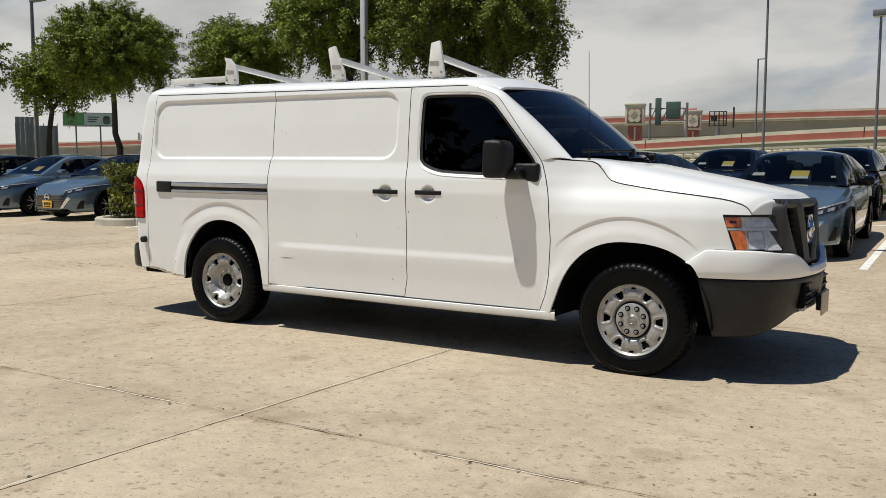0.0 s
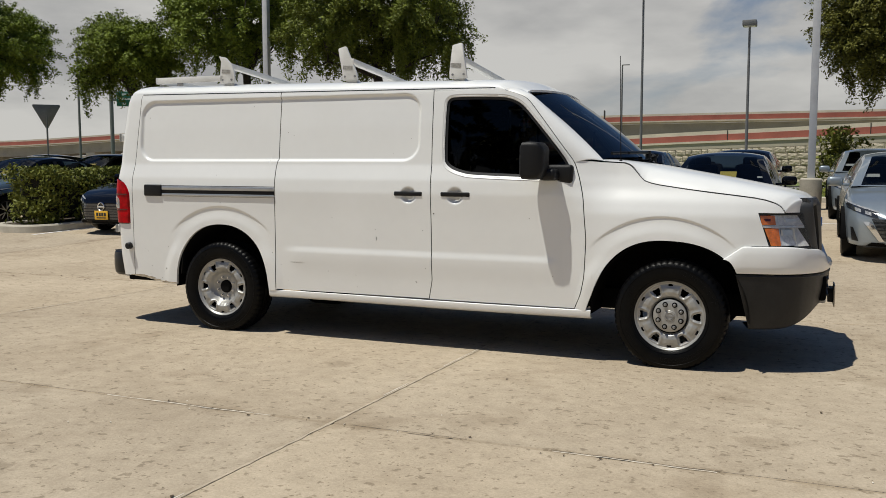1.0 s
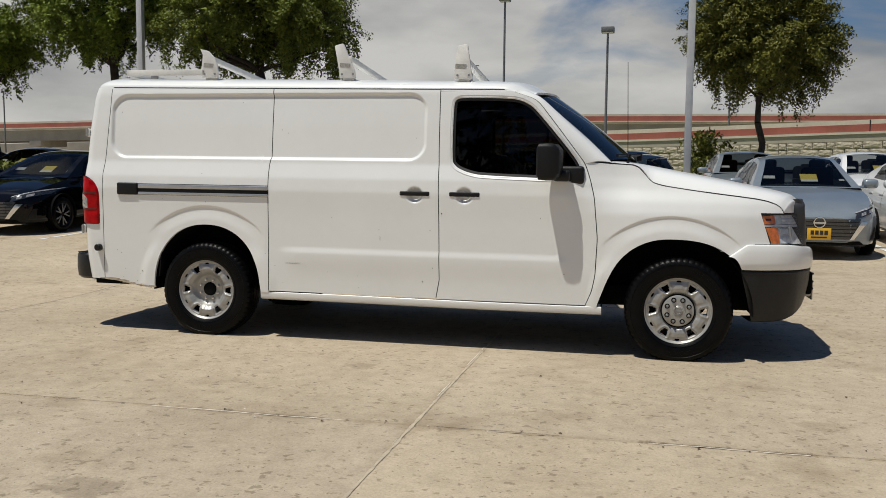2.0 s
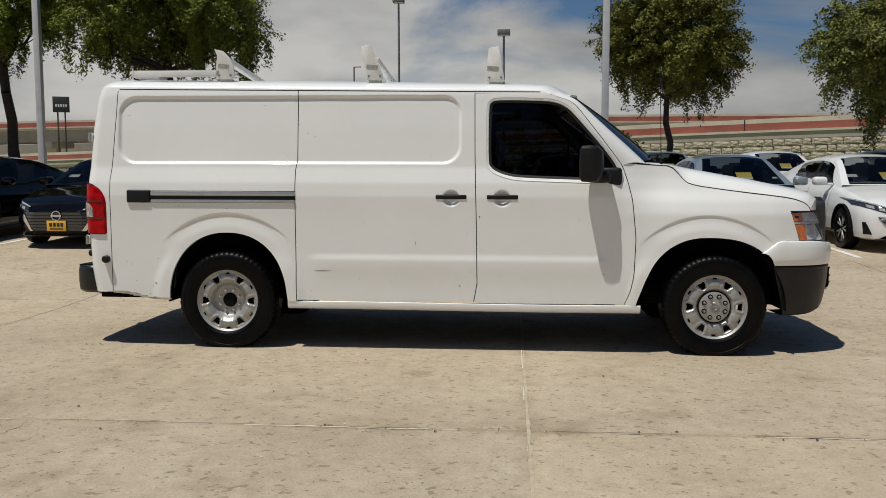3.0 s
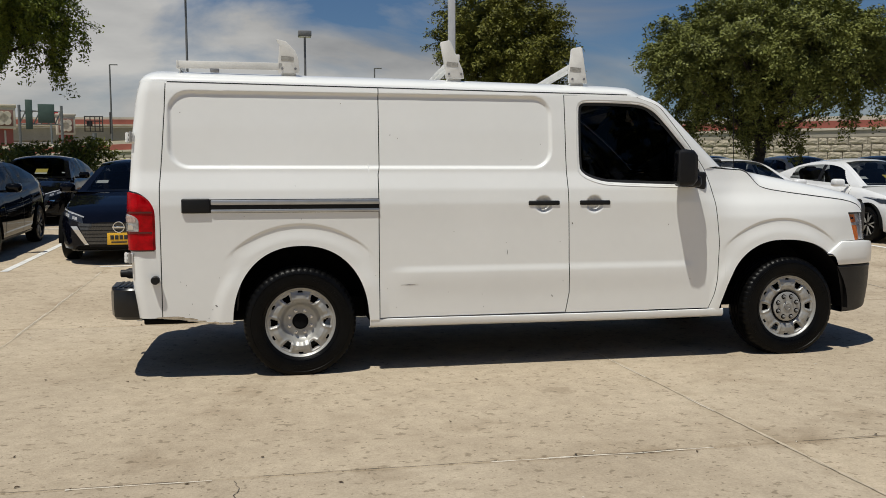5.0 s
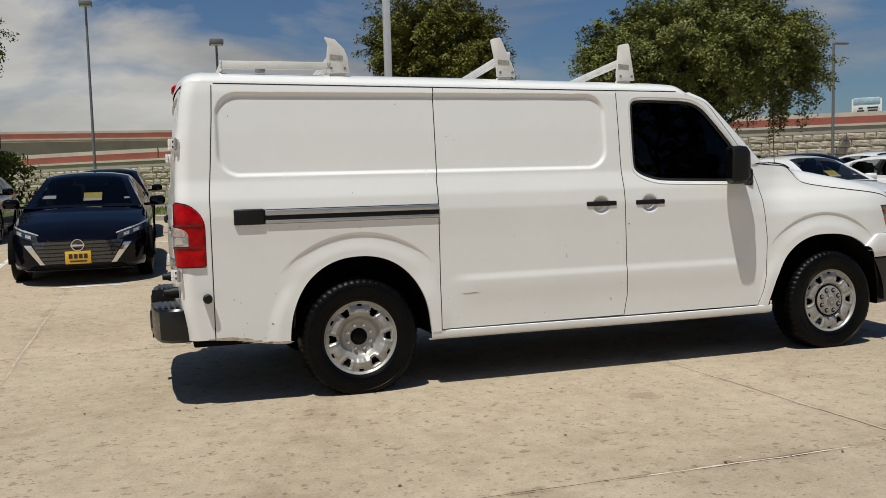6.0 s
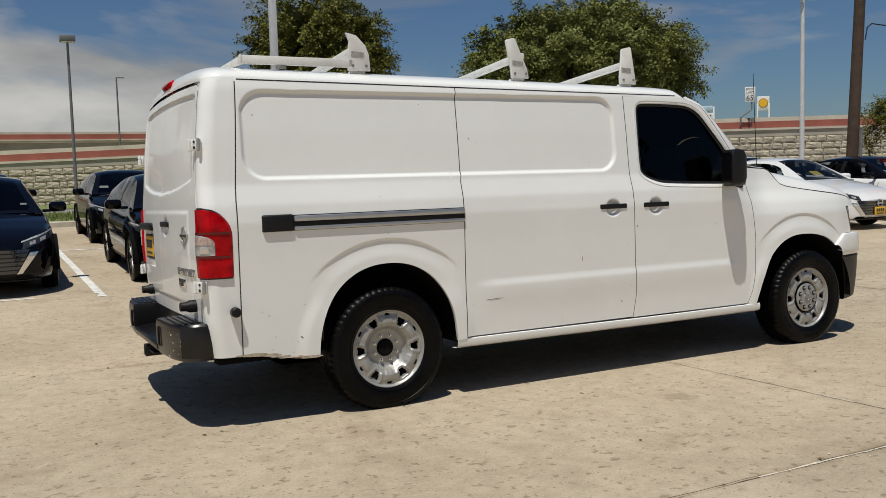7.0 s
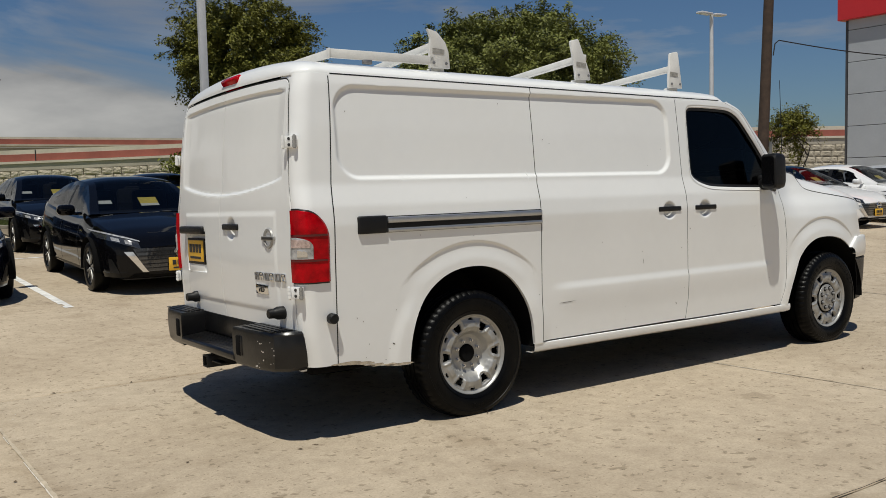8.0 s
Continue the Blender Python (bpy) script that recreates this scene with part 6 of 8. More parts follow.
def build_hedge(name, x0, x1, y0, y1, h, seed, label, leaves, density=900, size=0.05):
    """A clipped shrub hedge: leaves over a near-black block that stands in for the shaded inside."""
    rng = np.random.default_rng(seed)
    z0 = ground_z((x0 + x1) / 2, (y0 + y1) / 2) + 0.13
    hedge = empty(name, label, "hedge", m=pose((x0 + x1) / 2, (y0 + y1) / 2, z0))
    hx, hy = (x1 - x0) / 2, (y1 - y0) / 2
    # solid block, its near-black colour standing for shade between the leaves
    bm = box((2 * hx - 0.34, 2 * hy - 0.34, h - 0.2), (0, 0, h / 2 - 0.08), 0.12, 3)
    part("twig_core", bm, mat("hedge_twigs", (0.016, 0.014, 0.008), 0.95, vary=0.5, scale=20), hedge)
    area = 2 * h * (2 * hx + 2 * hy) + 4 * hx * hy
    pts = []
    for _ in range(int(area * density / 40)):
        u = rng.random() * (2 * h * (2 * hx + 2 * hy) + 4 * hx * hy)
        if u < 4 * hx * hy:
            p = (rng.uniform(-hx, hx), rng.uniform(-hy, hy), h - 0.05)
        else:
            a = rng.uniform(0, 4 * (hx + hy))
            z = rng.uniform(0.02, h)
            if a < 2 * hx: p = (a - hx, -hy, z)
            elif a < 4 * hx: p = (a - 3 * hx, hy, z)
            elif a < 4 * hx + 2 * hy: p = (-hx, a - 4 * hx - hy, z)
            else: p = (hx, a - 4 * hx - 3 * hy, z)
        f = 0.94 + 0.07 * noise.noise((p[0] * 2, p[1] * 2, p[2] * 2 + seed))
        pts.append((p[0] * f, p[1] * f, p[2] * f))
    me = leaf_mesh("foliage", pts, 0.085, 40, size, seed)
    me.materials.append(leaves)
    ob = new("foliage", me)
    ob.parent = hedge
    return hedge


def build_lot_edges():
    kerb_path(island_outline(-10.5, -9.15, 5.70, 11.7, 0.55), 0.16, 0.15, label="pale kerb round a planted island", closed=True)
    bm = grid(lambda x, y: (x, y, ground_z(x, y) + 0.12), lin(-10.4, -9.25, 8), lin(5.9, 11.6, 12))
    tagged(part("planting_bed", bm, SOIL), "bare soil bed inside the kerbed island", "soil", kind="structure")
    build_hedge("hedge", -10.30, -9.36, 5.98, 11.5, 1.06, 3, "clipped green hedge on a kerbed island", LEAF_HEDGE)
    kerb_path([(x, 18.65) for x in range(-40, 46, 2)], 0.16, 0.15, label="long pale kerb at the lot's far edge")
    bm = grid(lambda x, y: (x, y, ground_z(x, y) + 0.13 + 0.02 * noise.noise((x, y, 0))), lin(-40, 46, 60), lin(18.72, 25.0, 16))
    tagged(part("grass_verge", bm, GRASS), "dry green grass verge beyond the kerb", "grass", kind="structure")
    blades("grass_blades", -3.0, 8.0, 18.8, 24.5, 9000, 21)
    bm = grid(lambda x, y: (x, y, ground_z(x, y) + 0.06), lin(-120, 90, 40), lin(25.0, 40.0, 10))
    tagged(part("road", bm, mat("road_surface", (0.26, 0.24, 0.21), 0.85, vary=0.2, scale=0.6, bump=0.3)), "grey frontage road beyond the verge", "road", kind="structure")
    bm = grid(lambda x, y: (x, y, ground_z(x, y) + 0.1), lin(-160, 120, 40), lin(40.0, 110.0, 10))
    tagged(part("grass_slope", bm, GRASS), "grass below the highway walls", "grass", kind="structure")


def blades(name, x0, x1, y0, y1, n, seed):
    rng = np.random.default_rng(seed)
    x, y = rng.uniform(x0, x1, n), rng.uniform(y0, y1, n)
    z = np.array([ground_z(a, b) + 0.12 for a, b in zip(x, y)])
    base = np.stack([x, y, z], 1)
    a = rng.uniform(0, 2 * np.pi, n)
    side = np.stack([np.cos(a), np.sin(a), np.zeros(n)], 1) * 0.012
    tip = base + np.stack([rng.normal(0, 0.04, n), rng.normal(0, 0.04, n), rng.uniform(0.06, 0.16, n)], 1)
    v = np.stack([base - side, base + side, tip], 1).reshape(-1, 3)
    me = bpy.data.meshes.new(name)
    me.from_pydata(v.tolist(), [], np.arange(3 * n).reshape(-1, 3).tolist())
    me.materials.append(GRASS)
    tagged(new(name, me), "short dry grass blades along the verge", "grass", kind="stuff")


build_markings()
build_lot_edges()


# ---- parked sedans ----
CAR_PAINTS = {
    "black": mat("black_car_paint", (0.0028, 0.0028, 0.0034), 0.05, vary=0.2, scale=3, spec=0.24),
    "navy": mat("dark_navy_car_paint", (0.0022, 0.0026, 0.0055), 0.05, vary=0.2, scale=3, spec=0.24),
    "blue": mat("grey_blue_car_paint", (0.115, 0.165, 0.205), 0.22, 0.35, vary=0.08, scale=3, coat=1.0),
    "grey": mat("silver_grey_car_paint", (0.27, 0.31, 0.34), 0.3, 0.35, vary=0.08, scale=3, coat=1.0),
    "white": mat("white_car_paint", (0.80, 0.80, 0.79), 0.25, vary=0.03, scale=3, coat=0.8),
    "silver": mat("light_silver_car_paint", (0.55, 0.56, 0.57), 0.3, 0.35, vary=0.05, scale=3, coat=0.8),
}
CAR_GLASS = glass("car_glass", (0.50, 0.52, 0.53), ior=1.28)
CAR_HW = table([(-2.33, 0.60), (-2.28, 0.70), (-2.1, 0.80), (-1.6, 0.885), (-0.8, 0.905), (0.8, 0.905), (1.5, 0.895), (1.9, 0.845), (2.12, 0.745), (2.24, 0.60), (2.32, 0.38)], 0.1)
CAR_ZT = table([(-2.33, 0.93), (-2.2, 1.06), (-1.9, 1.075), (-1.2, 1.02), (-0.3, 0.965), (0.6, 0.945), (1.05, 0.955), (1.5, 0.885), (1.9, 0.80), (2.12, 0.725), (2.24, 0.66), (2.32, 0.58)], 0.12)
CAR_ZB = table([(-2.33, 0.40), (-2.2, 0.28), (-1.9, 0.21), (1.9, 0.19), (2.2, 0.20), (2.32, 0.27)], 0.1)
CAR_ROOF = table([(-1.98, 1.075), (-1.75, 1.12), (-1.45, 1.225), (-1.1, 1.345), (-0.75, 1.42), (-0.35, 1.449), (0.0, 1.44), (0.25, 1.395), (0.6, 1.225), (0.95, 1.04), (1.12, 0.955)], 0.16)


def car_section(x, t):
    """A place on the lower body; t from 0 (belly) to 1 (top middle) on one side."""
    hw, zt, zb = CAR_HW(x), CAR_ZT(x), CAR_ZB(x)
    h = zt - zb
    keys = [(0.0, 0.0, 0.0), (0.16, 0.86, 0.0), (0.22, 0.955, 0.05), (0.30, 0.985, 0.20), (0.42, 1.0, 0.50), (0.50, 0.993, 0.66), (0.56, 0.965, 0.80), (0.62, 0.93, 0.92), (0.68, 0.885, 0.985), (0.82, 0.5, 1.02), (1.0, 0.0, 1.035)]
    y = np.interp(t, [k[0] for k in keys], [k[1] for k in keys]) * hw
    z = np.interp(t, [k[0] for k in keys], [k[2] for k in keys]) * h + zb
    # shoulder crease and tucked doors
    return y, z


def build_sedan():
    """A four-door sedan facing +x, its parts in body colour or black. Returns its root."""
    car = empty("sedan", "", "car")
    ts = [0.0, 0.1, 0.16, 0.19, 0.22, 0.26, 0.30, 0.36, 0.42, 0.46, 0.50, 0.53, 0.56, 0.59, 0.62, 0.65, 0.68, 0.74, 0.82, 0.91, 1.0]
    xs = [*lin(-2.33, -2.05, 10), *lin(-2.05, 1.9, 60)[1:], *lin(1.9, 2.32, 16)[1:]]
    full = [-t for t in ts[:0:-1]] + ts

    def at(x, t):
        y, z = car_section(x, abs(t))
        return (x, y if t > 0 else -y, z)

    bm = bmesh.new()
    rows = [[bm.verts.new(at(x, t)) for t in [*ts, *[-q for q in ts[-2:0:-1]]]] for x in xs]
    n = len(rows[0])
    for a, b in zip(rows, rows[1:]):
        for k in range(n):
            bm.faces.new((a[k], a[(k + 1) % n], b[(k + 1) % n], b[k]))
    bm.faces.new(rows[0])
    bm.faces.new(rows[-1])
    bmesh.ops.recalc_face_normals(bm, faces=bm.faces)
    body = part("body", bm, CAR_PAINTS["black"], car)
    tool = bmesh.new()
    for x in (1.42, -1.285):
        for s in (-1, 1):
            rod((x, s * 0.62, 0.335), (x, s * 1.1, 0.335), 0.365, n=40, bm=tool)
    cut(body, tool)
    me = body.data
    for p in me.polygons:
        p.use_smooth = True
    me.set_sharp_from_angle(angle=radians(38))
    tree_ = BVHTree.FromPolygons([v.co for v in me.vertices], [p.vertices for p in me.polygons])

    def patch(quad, off, nu=12, nv=6, ray=(-1, 0, 0), start=3.0):
        """Lays a four-cornered patch on the body; corners are (y, z), seen from the front."""
        q = [Vector(p) for p in quad]
        d = Vector(ray)

        def put(u, v):
            p = q[0].lerp(q[1], u).lerp(q[3].lerp(q[2], u), v)
            o = Vector((start, p.x, p.y)) if ray[0] else Vector((p.x, start * -ray[1], p.y))
            hit, nrm, _, _ = tree_.ray_cast(o, d)
            if hit is None:
                return None
            return hit + nrm * off
        bm2 = grid(put, lin(0, 1, nu), lin(0, 1, nv))
        bmesh.ops.recalc_face_normals(bm2, faces=bm2.faces)
        return bm2

    # greenhouse
    def gh_at(x, t):
        zr = CAR_ROOF(x)
        zb = CAR_ZT(x) - 0.012
        k = max(0.02, min(1.0, (zr - zb) / 0.46))
        wb = CAR_HW(x) * 0.885
        we = wb - 0.215 * k
        a = abs(t)
        if a < 0.5:
            s = a / 0.5
            y, z = wb + (we - wb) * s + 0.02 * math.sin(math.pi * s) * k, zb + (zr - 0.055 * k - zb) * s
        else:
            s = (a - 0.5) / 0.5
            y = we * (1 - s)
            z = zr - 0.055 * k * (1 - math.sin(math.pi / 2 * s)) ** 1.6
        return (x, y if t > 0 else -y, z)

    xs = lin(-1.96, 1.10, 90)
    tt = [*lin(0.001, 0.5, 16), *lin(0.5, 1.0, 14)[1:]]
    tt = tt + [-q for q in tt[-2::-1]]

    def kind(x, a):
        if a > 0.5:
            if x > 0.16:
                return "windscreen" if a > 0.58 and x < 1.06 else "pillar"
            if x < -0.86:
                return "rear_window" if a > 0.60 and x > -1.72 else "pillar"
            return "roof"
        if -1.22 + 0.25 * a < x < 0.84 - 1.05 * a and 0.06 < a < 0.44:
            if abs(x + 0.22) < 0.04:
                return "post"
            return "side_window"
        return "pillar" if x < 0.84 - 1.05 * a and x > -1.22 else "pillar"

    piles = {}
    for j in range(len(tt) - 1):
        for i in range(len(xs) - 1):
            x, t = (xs[i] + xs[i + 1]) / 2, (tt[j] + tt[j + 1]) / 2
            if tt[j] > 0 > tt[j + 1]:
                t = 0.98
            key = kind(x, abs(t))
            if key == "post":
                key += "_r" if t < 0 else "_l"
            if key == "side_window":
                key += "_r" if t < 0 else "_l"
                key += "_f" if x > -0.22 else "_b"
            piles.setdefault(key, []).append((i, j))
    names = {"windscreen": ("windscreen", CAR_GLASS), "rear_window": ("rear_window", CAR_GLASS), "roof": ("roof", CAR_PAINTS["black"]), "pillar": ("roof_frame", CAR_PAINTS["black"]), "post_l": ("door_post", PLASTIC), "post_r": ("door_post", PLASTIC)}
    for key, cells in piles.items():
        bm = bmesh.new()
        vs = {}
        for i, j in cells:
            q = []
            for a, b in ((i, j), (i + 1, j), (i + 1, j + 1), (i, j + 1)):
                if (a, b) not in vs:
                    vs[(a, b)] = bm.verts.new(gh_at(xs[a], tt[b]))
                q.append(vs[(a, b)])
            bm.faces.new(q)
        bmesh.ops.recalc_face_normals(bm, faces=bm.faces)
        nm, m = names.get(key, ("side_window", CAR_GLASS))
        part(nm, bm, m, car)
    # cabin
    part("cabin_floor", box((2.6, 1.4, 0.1), (-0.35, 0, 0.80), 0.03), CABIN_DARK, car)
    part("dashboard", box((0.42, 1.40, 0.16), (0.62, 0, 0.90), 0.05), CABIN_DARK, car)
    for y in (-0.38, 0.38):
        for x in (-0.2, -1.05):
            part("seat", box((0.16, 0.50, 0.50), (x, y, 1.0), 0.06, 2, pose(0, 0, 0, 0, -14, 0)), CABIN_DARK, car)
            part("headrest", box((0.10, 0.25, 0.16), (x - 0.08, y, 1.29 if x > -1 else 1.2), 0.04, 2), CABIN_DARK, car)
    # face
    for s in (-1, 1):
        lamp = part("headlamp", patch([(s * 0.47, 0.575), (s * 0.845, 0.70), (s * 0.865, 0.785), (s * 0.50, 0.665)], 0.006), LENS_DARK, car, "slim headlamp")
        part("lamp_line", patch([(s * 0.47, 0.655), (s * 0.855, 0.775), (s * 0.862, 0.795), (s * 0.475, 0.672)], 0.010, nv=3), CLEAR_LENS, lamp)
        for k in range(2):
            y0 = 0.56 + 0.12 * k
            part("lamp_cell", patch([(s * y0, 0.625 + 0.035 * k), (s * (y0 + 0.07), 0.645 + 0.035 * k), (s * (y0 + 0.075), 0.685 + 0.035 * k), (s * (y0 + 0.005), 0.665 + 0.035 * k)], 0.009, 4, 3), CLEAR_LENS, lamp)
        part("grille_strip", patch([(s * 0.40, 0.295), (s * 0.46, 0.295), (s * 0.655, 0.545), (s * 0.56, 0.545)], 0.012, 4, 10), CHROME, car, "slanted chrome strip")
        part("corner_vent", patch([(s * 0.70, 0.28), (s * 0.78, 0.28), (s * 0.80, 0.46), (s * 0.77, 0.46)], 0.006, 4, 6), PLASTIC, car)
        mb = box((0.17, 0.22, 0.14), (0.70, s * 1.0, 1.02), 0.05, 3)
        box((0.07, 0.12, 0.04), (0.72, s * 0.86, 0.97), 0.015, bm=mb)
        part("door_mirror", mb, CAR_PAINTS["black"], car)
        part("door_seam", patch([(0.22 if 0 else -0.235, 0.30), (-0.225, 0.30), (-0.225, 0.93), (-0.235, 0.93)], 0.002, 2, 10, (0, -s, 0), 2.0), SEAL_GAP_BLACK, car)
        part("door_seam", patch([(0.80, 0.30), (0.81, 0.30), (0.84, 0.90), (0.83, 0.90)], 0.002, 2, 10, (0, -s, 0), 2.0), SEAL_GAP_BLACK, car)
        part("sill_trim", patch([(-0.9, 0.205), (1.02, 0.205), (1.02, 0.27), (-0.9, 0.27)], 0.004, 20, 3, (0, -s, 0), 2.0), PLASTIC, car)
        for x in (-0.42, -1.05):
            part("door_handle", patch([(x, 0.80), (x + 0.19, 0.80), (x + 0.19, 0.83), (x, 0.83)], 0.014, 5, 3, (0, -s, 0), 2.0), CAR_PAINTS["black"], car)
        part("tail_lamp", patch([(s * 0.45, 0.80), (s * 0.70, 0.80), (s * 0.72, 0.88), (s * 0.45, 0.87)], 0.006, 6, 4, (1, 0, 0), -3.0), RED_LENS, car)
    part("grille", patch([(-0.42, 0.30), (0.42, 0.30), (0.56, 0.585), (-0.56, 0.585)], 0.005, 26, 10), LENS_DARK, car, "black grille with fine slats")
    for k in range(5):
        z = 0.335 + 0.05 * k
        w = 0.42 + 0.13 * (z - 0.30) / 0.285
        part("grille_slat", patch([(-w, z), (w, z), (w, z + 0.013), (-w, z + 0.013)], 0.010, 24, 2), PLASTIC, car)
    part("lower_intake", patch([(-0.62, 0.225), (0.62, 0.225), (0.55, 0.275), (-0.55, 0.275)], 0.005, 24, 3), SHELL_DARK, car)
    part("lip", patch([(-0.66, 0.205), (0.66, 0.205), (0.66, 0.222), (-0.66, 0.222)], 0.012, 24, 2), GRILLE_GREY, car)
    bm = lathe([(0.062, 2.345), (0.068, 2.352), (0.078, 2.352), (0.082, 2.335)], 30, "x", (0, 0, 0.535))
    box((0.006, 0.17, 0.03), (2.348, 0, 0.535), 0.002, bm=bm)
    part("emblem", bm, CHROME, car, "chrome ring emblem")
    plate = part("dealer_plate", box((0.012, 0.315, 0.165), (2.345, 0, 0.375), 0.004), YELLOW, car, "yellow dealer plate with dark print")
    for k in range(4):
        part("print_bar", box((0.004, 0.046, 0.060), (2.3530, -0.091 + 0.0607 * k, 0.394), 0.001), INK, plate)
    part("print_bar", box((0.004, 0.21, 0.02), (2.3525, 0, 0.328), 0.001), INK, plate)
    # cards behind the windscreen
    def card(y, w, h, x, m, nm, label):
        p = Vector(gh_at(x, 0.99))
        q = Vector(gh_at(x - 0.1, 0.99))
        d = (q - p).normalized()
        ang = math.degrees(math.atan2(d.z, -d.x))
        bmc = box((h, w, 0.003), (0, 0, 0), 0.0, turn=pose(0, 0, 0, 0, ang, 0))
        bmesh.ops.translate(bmc, vec=(p.x - 0.035, y, p.z - 0.055), verts=bmc.verts)
        part(nm, bmc, m, car, label)
    card(0.10, 0.25, 0.17, 0.70, PAPER_YELLOW, "price_card", "yellow price card behind the windscreen")
    card(0.10, 0.25, 0.07, 0.80, PAPER, "price_card", "")
    card(-0.50, 0.20, 0.09, 0.72, PAPER, "window_card", "white card behind the windscreen")
    card(0.62, 0.17, 0.05, 0.78, PAPER, "window_card", "")
    # wheels
    for x in (1.42, -1.285):
        for s in (-1, 1):
            wheel = new("wheel")
            wheel.parent = car
            wheel.location = (x, s * 0.80, 0.318)
            wheel.rotation_euler = (0, 0, 0 if s < 0 else math.pi)
            part("tyre", lathe([(0.215, -0.075), (0.24, -0.10), (0.285, -0.104), (0.308, -0.092), (0.318, -0.06), (0.318, 0.06), (0.305, 0.095), (0.215, 0.09)], 40), RUBBER, wheel)
            rim = lathe([(0.212, -0.08), (0.219, -0.092), (0.212, -0.096), (0.20, -0.085), (0.195, 0.05)], 40)
            rim = part("rim", rim, RIM_DARK, wheel, "dark alloy rim with bright machined spokes")
            part("hub", lathe([(0.0, -0.075), (0.03, -0.075), (0.036, -0.065), (0.04, -0.03)], 20), RIM_DARK, rim)
            for k in range(5):
                bms = None
                for off, lean in ((-11, 5), (11, -5)):
                    turn = pose(0, 0, 0, 0, -(72 * k + off), 0) @ pose(0.122, -0.078, 0, 0, lean * 1.5, 0)
                    bms = box((0.165, 0.018, 0.021), (0, 0, 0), 0.004, turn=turn, bm=bms)
                part("spoke", bms, STEEL, rim)
            part("brake_disc", lathe([(0.0, -0.02), (0.19, -0.02), (0.19, 0.03), (0.0, 0.03)], 28), SHELL_DARK, wheel)
            bmw = grid(lambda w, k: (0.36 * math.cos(w), -0.12 + 0.28 * k, 0.02 + 0.36 * math.sin(w)), lin(-0.2, math.pi + 0.2, 20), [0, 1])
            part("wheel_well", bmw, SHELL_DARK, wheel)
    return car


RIM_DARK = mat("dark_alloy", (0.012, 0.012, 0.013), 0.35, 0.3, vary=0.2, scale=20)
CABIN_DARK = mat("black_cabin_cloth", (0.008, 0.008, 0.009), 0.85, vary=0.3, scale=30, spec=0.2)
LENS_DARK = mat("dark_lamp_glass", (0.03, 0.032, 0.035), 0.12, vary=0.3, scale=20, coat=1.0)
PAINTED = ("body", "roof_frame", "door_mirror", "door_handle")


def paint(car, color, roof):
    for o in car.children_recursive:
        base = o.name.split(".")[0]
        if base in PAINTED or base == "roof":
            o.material_slots[0].link = "OBJECT"
            o.material_slots[0].material = CAR_PAINTS[roof if base in ("roof", "roof_frame", "door_mirror") else color]


def build_cars():
    words = {"black": "glossy black", "navy": "dark navy", "blue": "grey-blue", "grey": "silver-grey", "white": "white", "silver": "light silver"}
    spots = []
    for x, c, r in ((-17.5, "black", "black"), (-14.75, "blue", "blue"), (-12.05, "blue", "black"), (-7.62, "black", "black"), (-4.98, "black", "black"), (-2.2, "navy", "navy"), (0.52, "black", "black"), (3.28, "blue", "black"), (5.92, "grey", "grey"), (8.22, "white", "white"), (11.05, "white", "white"), (13.9, "white", "white"), (16.7, "white", "black"), (19.4, "white", "white"), (22.1, "silver", "silver")):
        spots.append((x, 8.16, c, r))
    for x, c, r in ((-18.6, "black", "black"), (-15.9, "black", "black"), (-13.3, "black", "black"), (-7.8, "black", "black"), (-5.2, "black", "black"), (-2.2, "black", "black"), (0.70, "black", "black"), (3.1, "black", "black"), (5.85, "grey", "grey"), (8.55, "white", "white"), (11.3, "white", "white"), (14.0, "white", "white"), (16.8, "black", "black"), (19.5, "white", "white")):
        spots.append((x, 14.8, c, r))
    first = build_sedan()
    rng = random.Random(5)
    for i, (x, y, c, r) in enumerate(spots):
        m = pose(x, y + rng.uniform(-0.06, 0.06), ground_z(x, y), 0, 1.26, -90 + rng.uniform(-0.8, 0.8))
        car = first if i == 0 else copy_thing(first, m)
        if i == 0:
            car.matrix_basis = m
        paint(car, c, r)
        two = " with a black roof" if r != c else ""
        tagged(car, f"{words[c]} sedan{two} facing out of its stall", "car", "parked sedans")


build_cars()

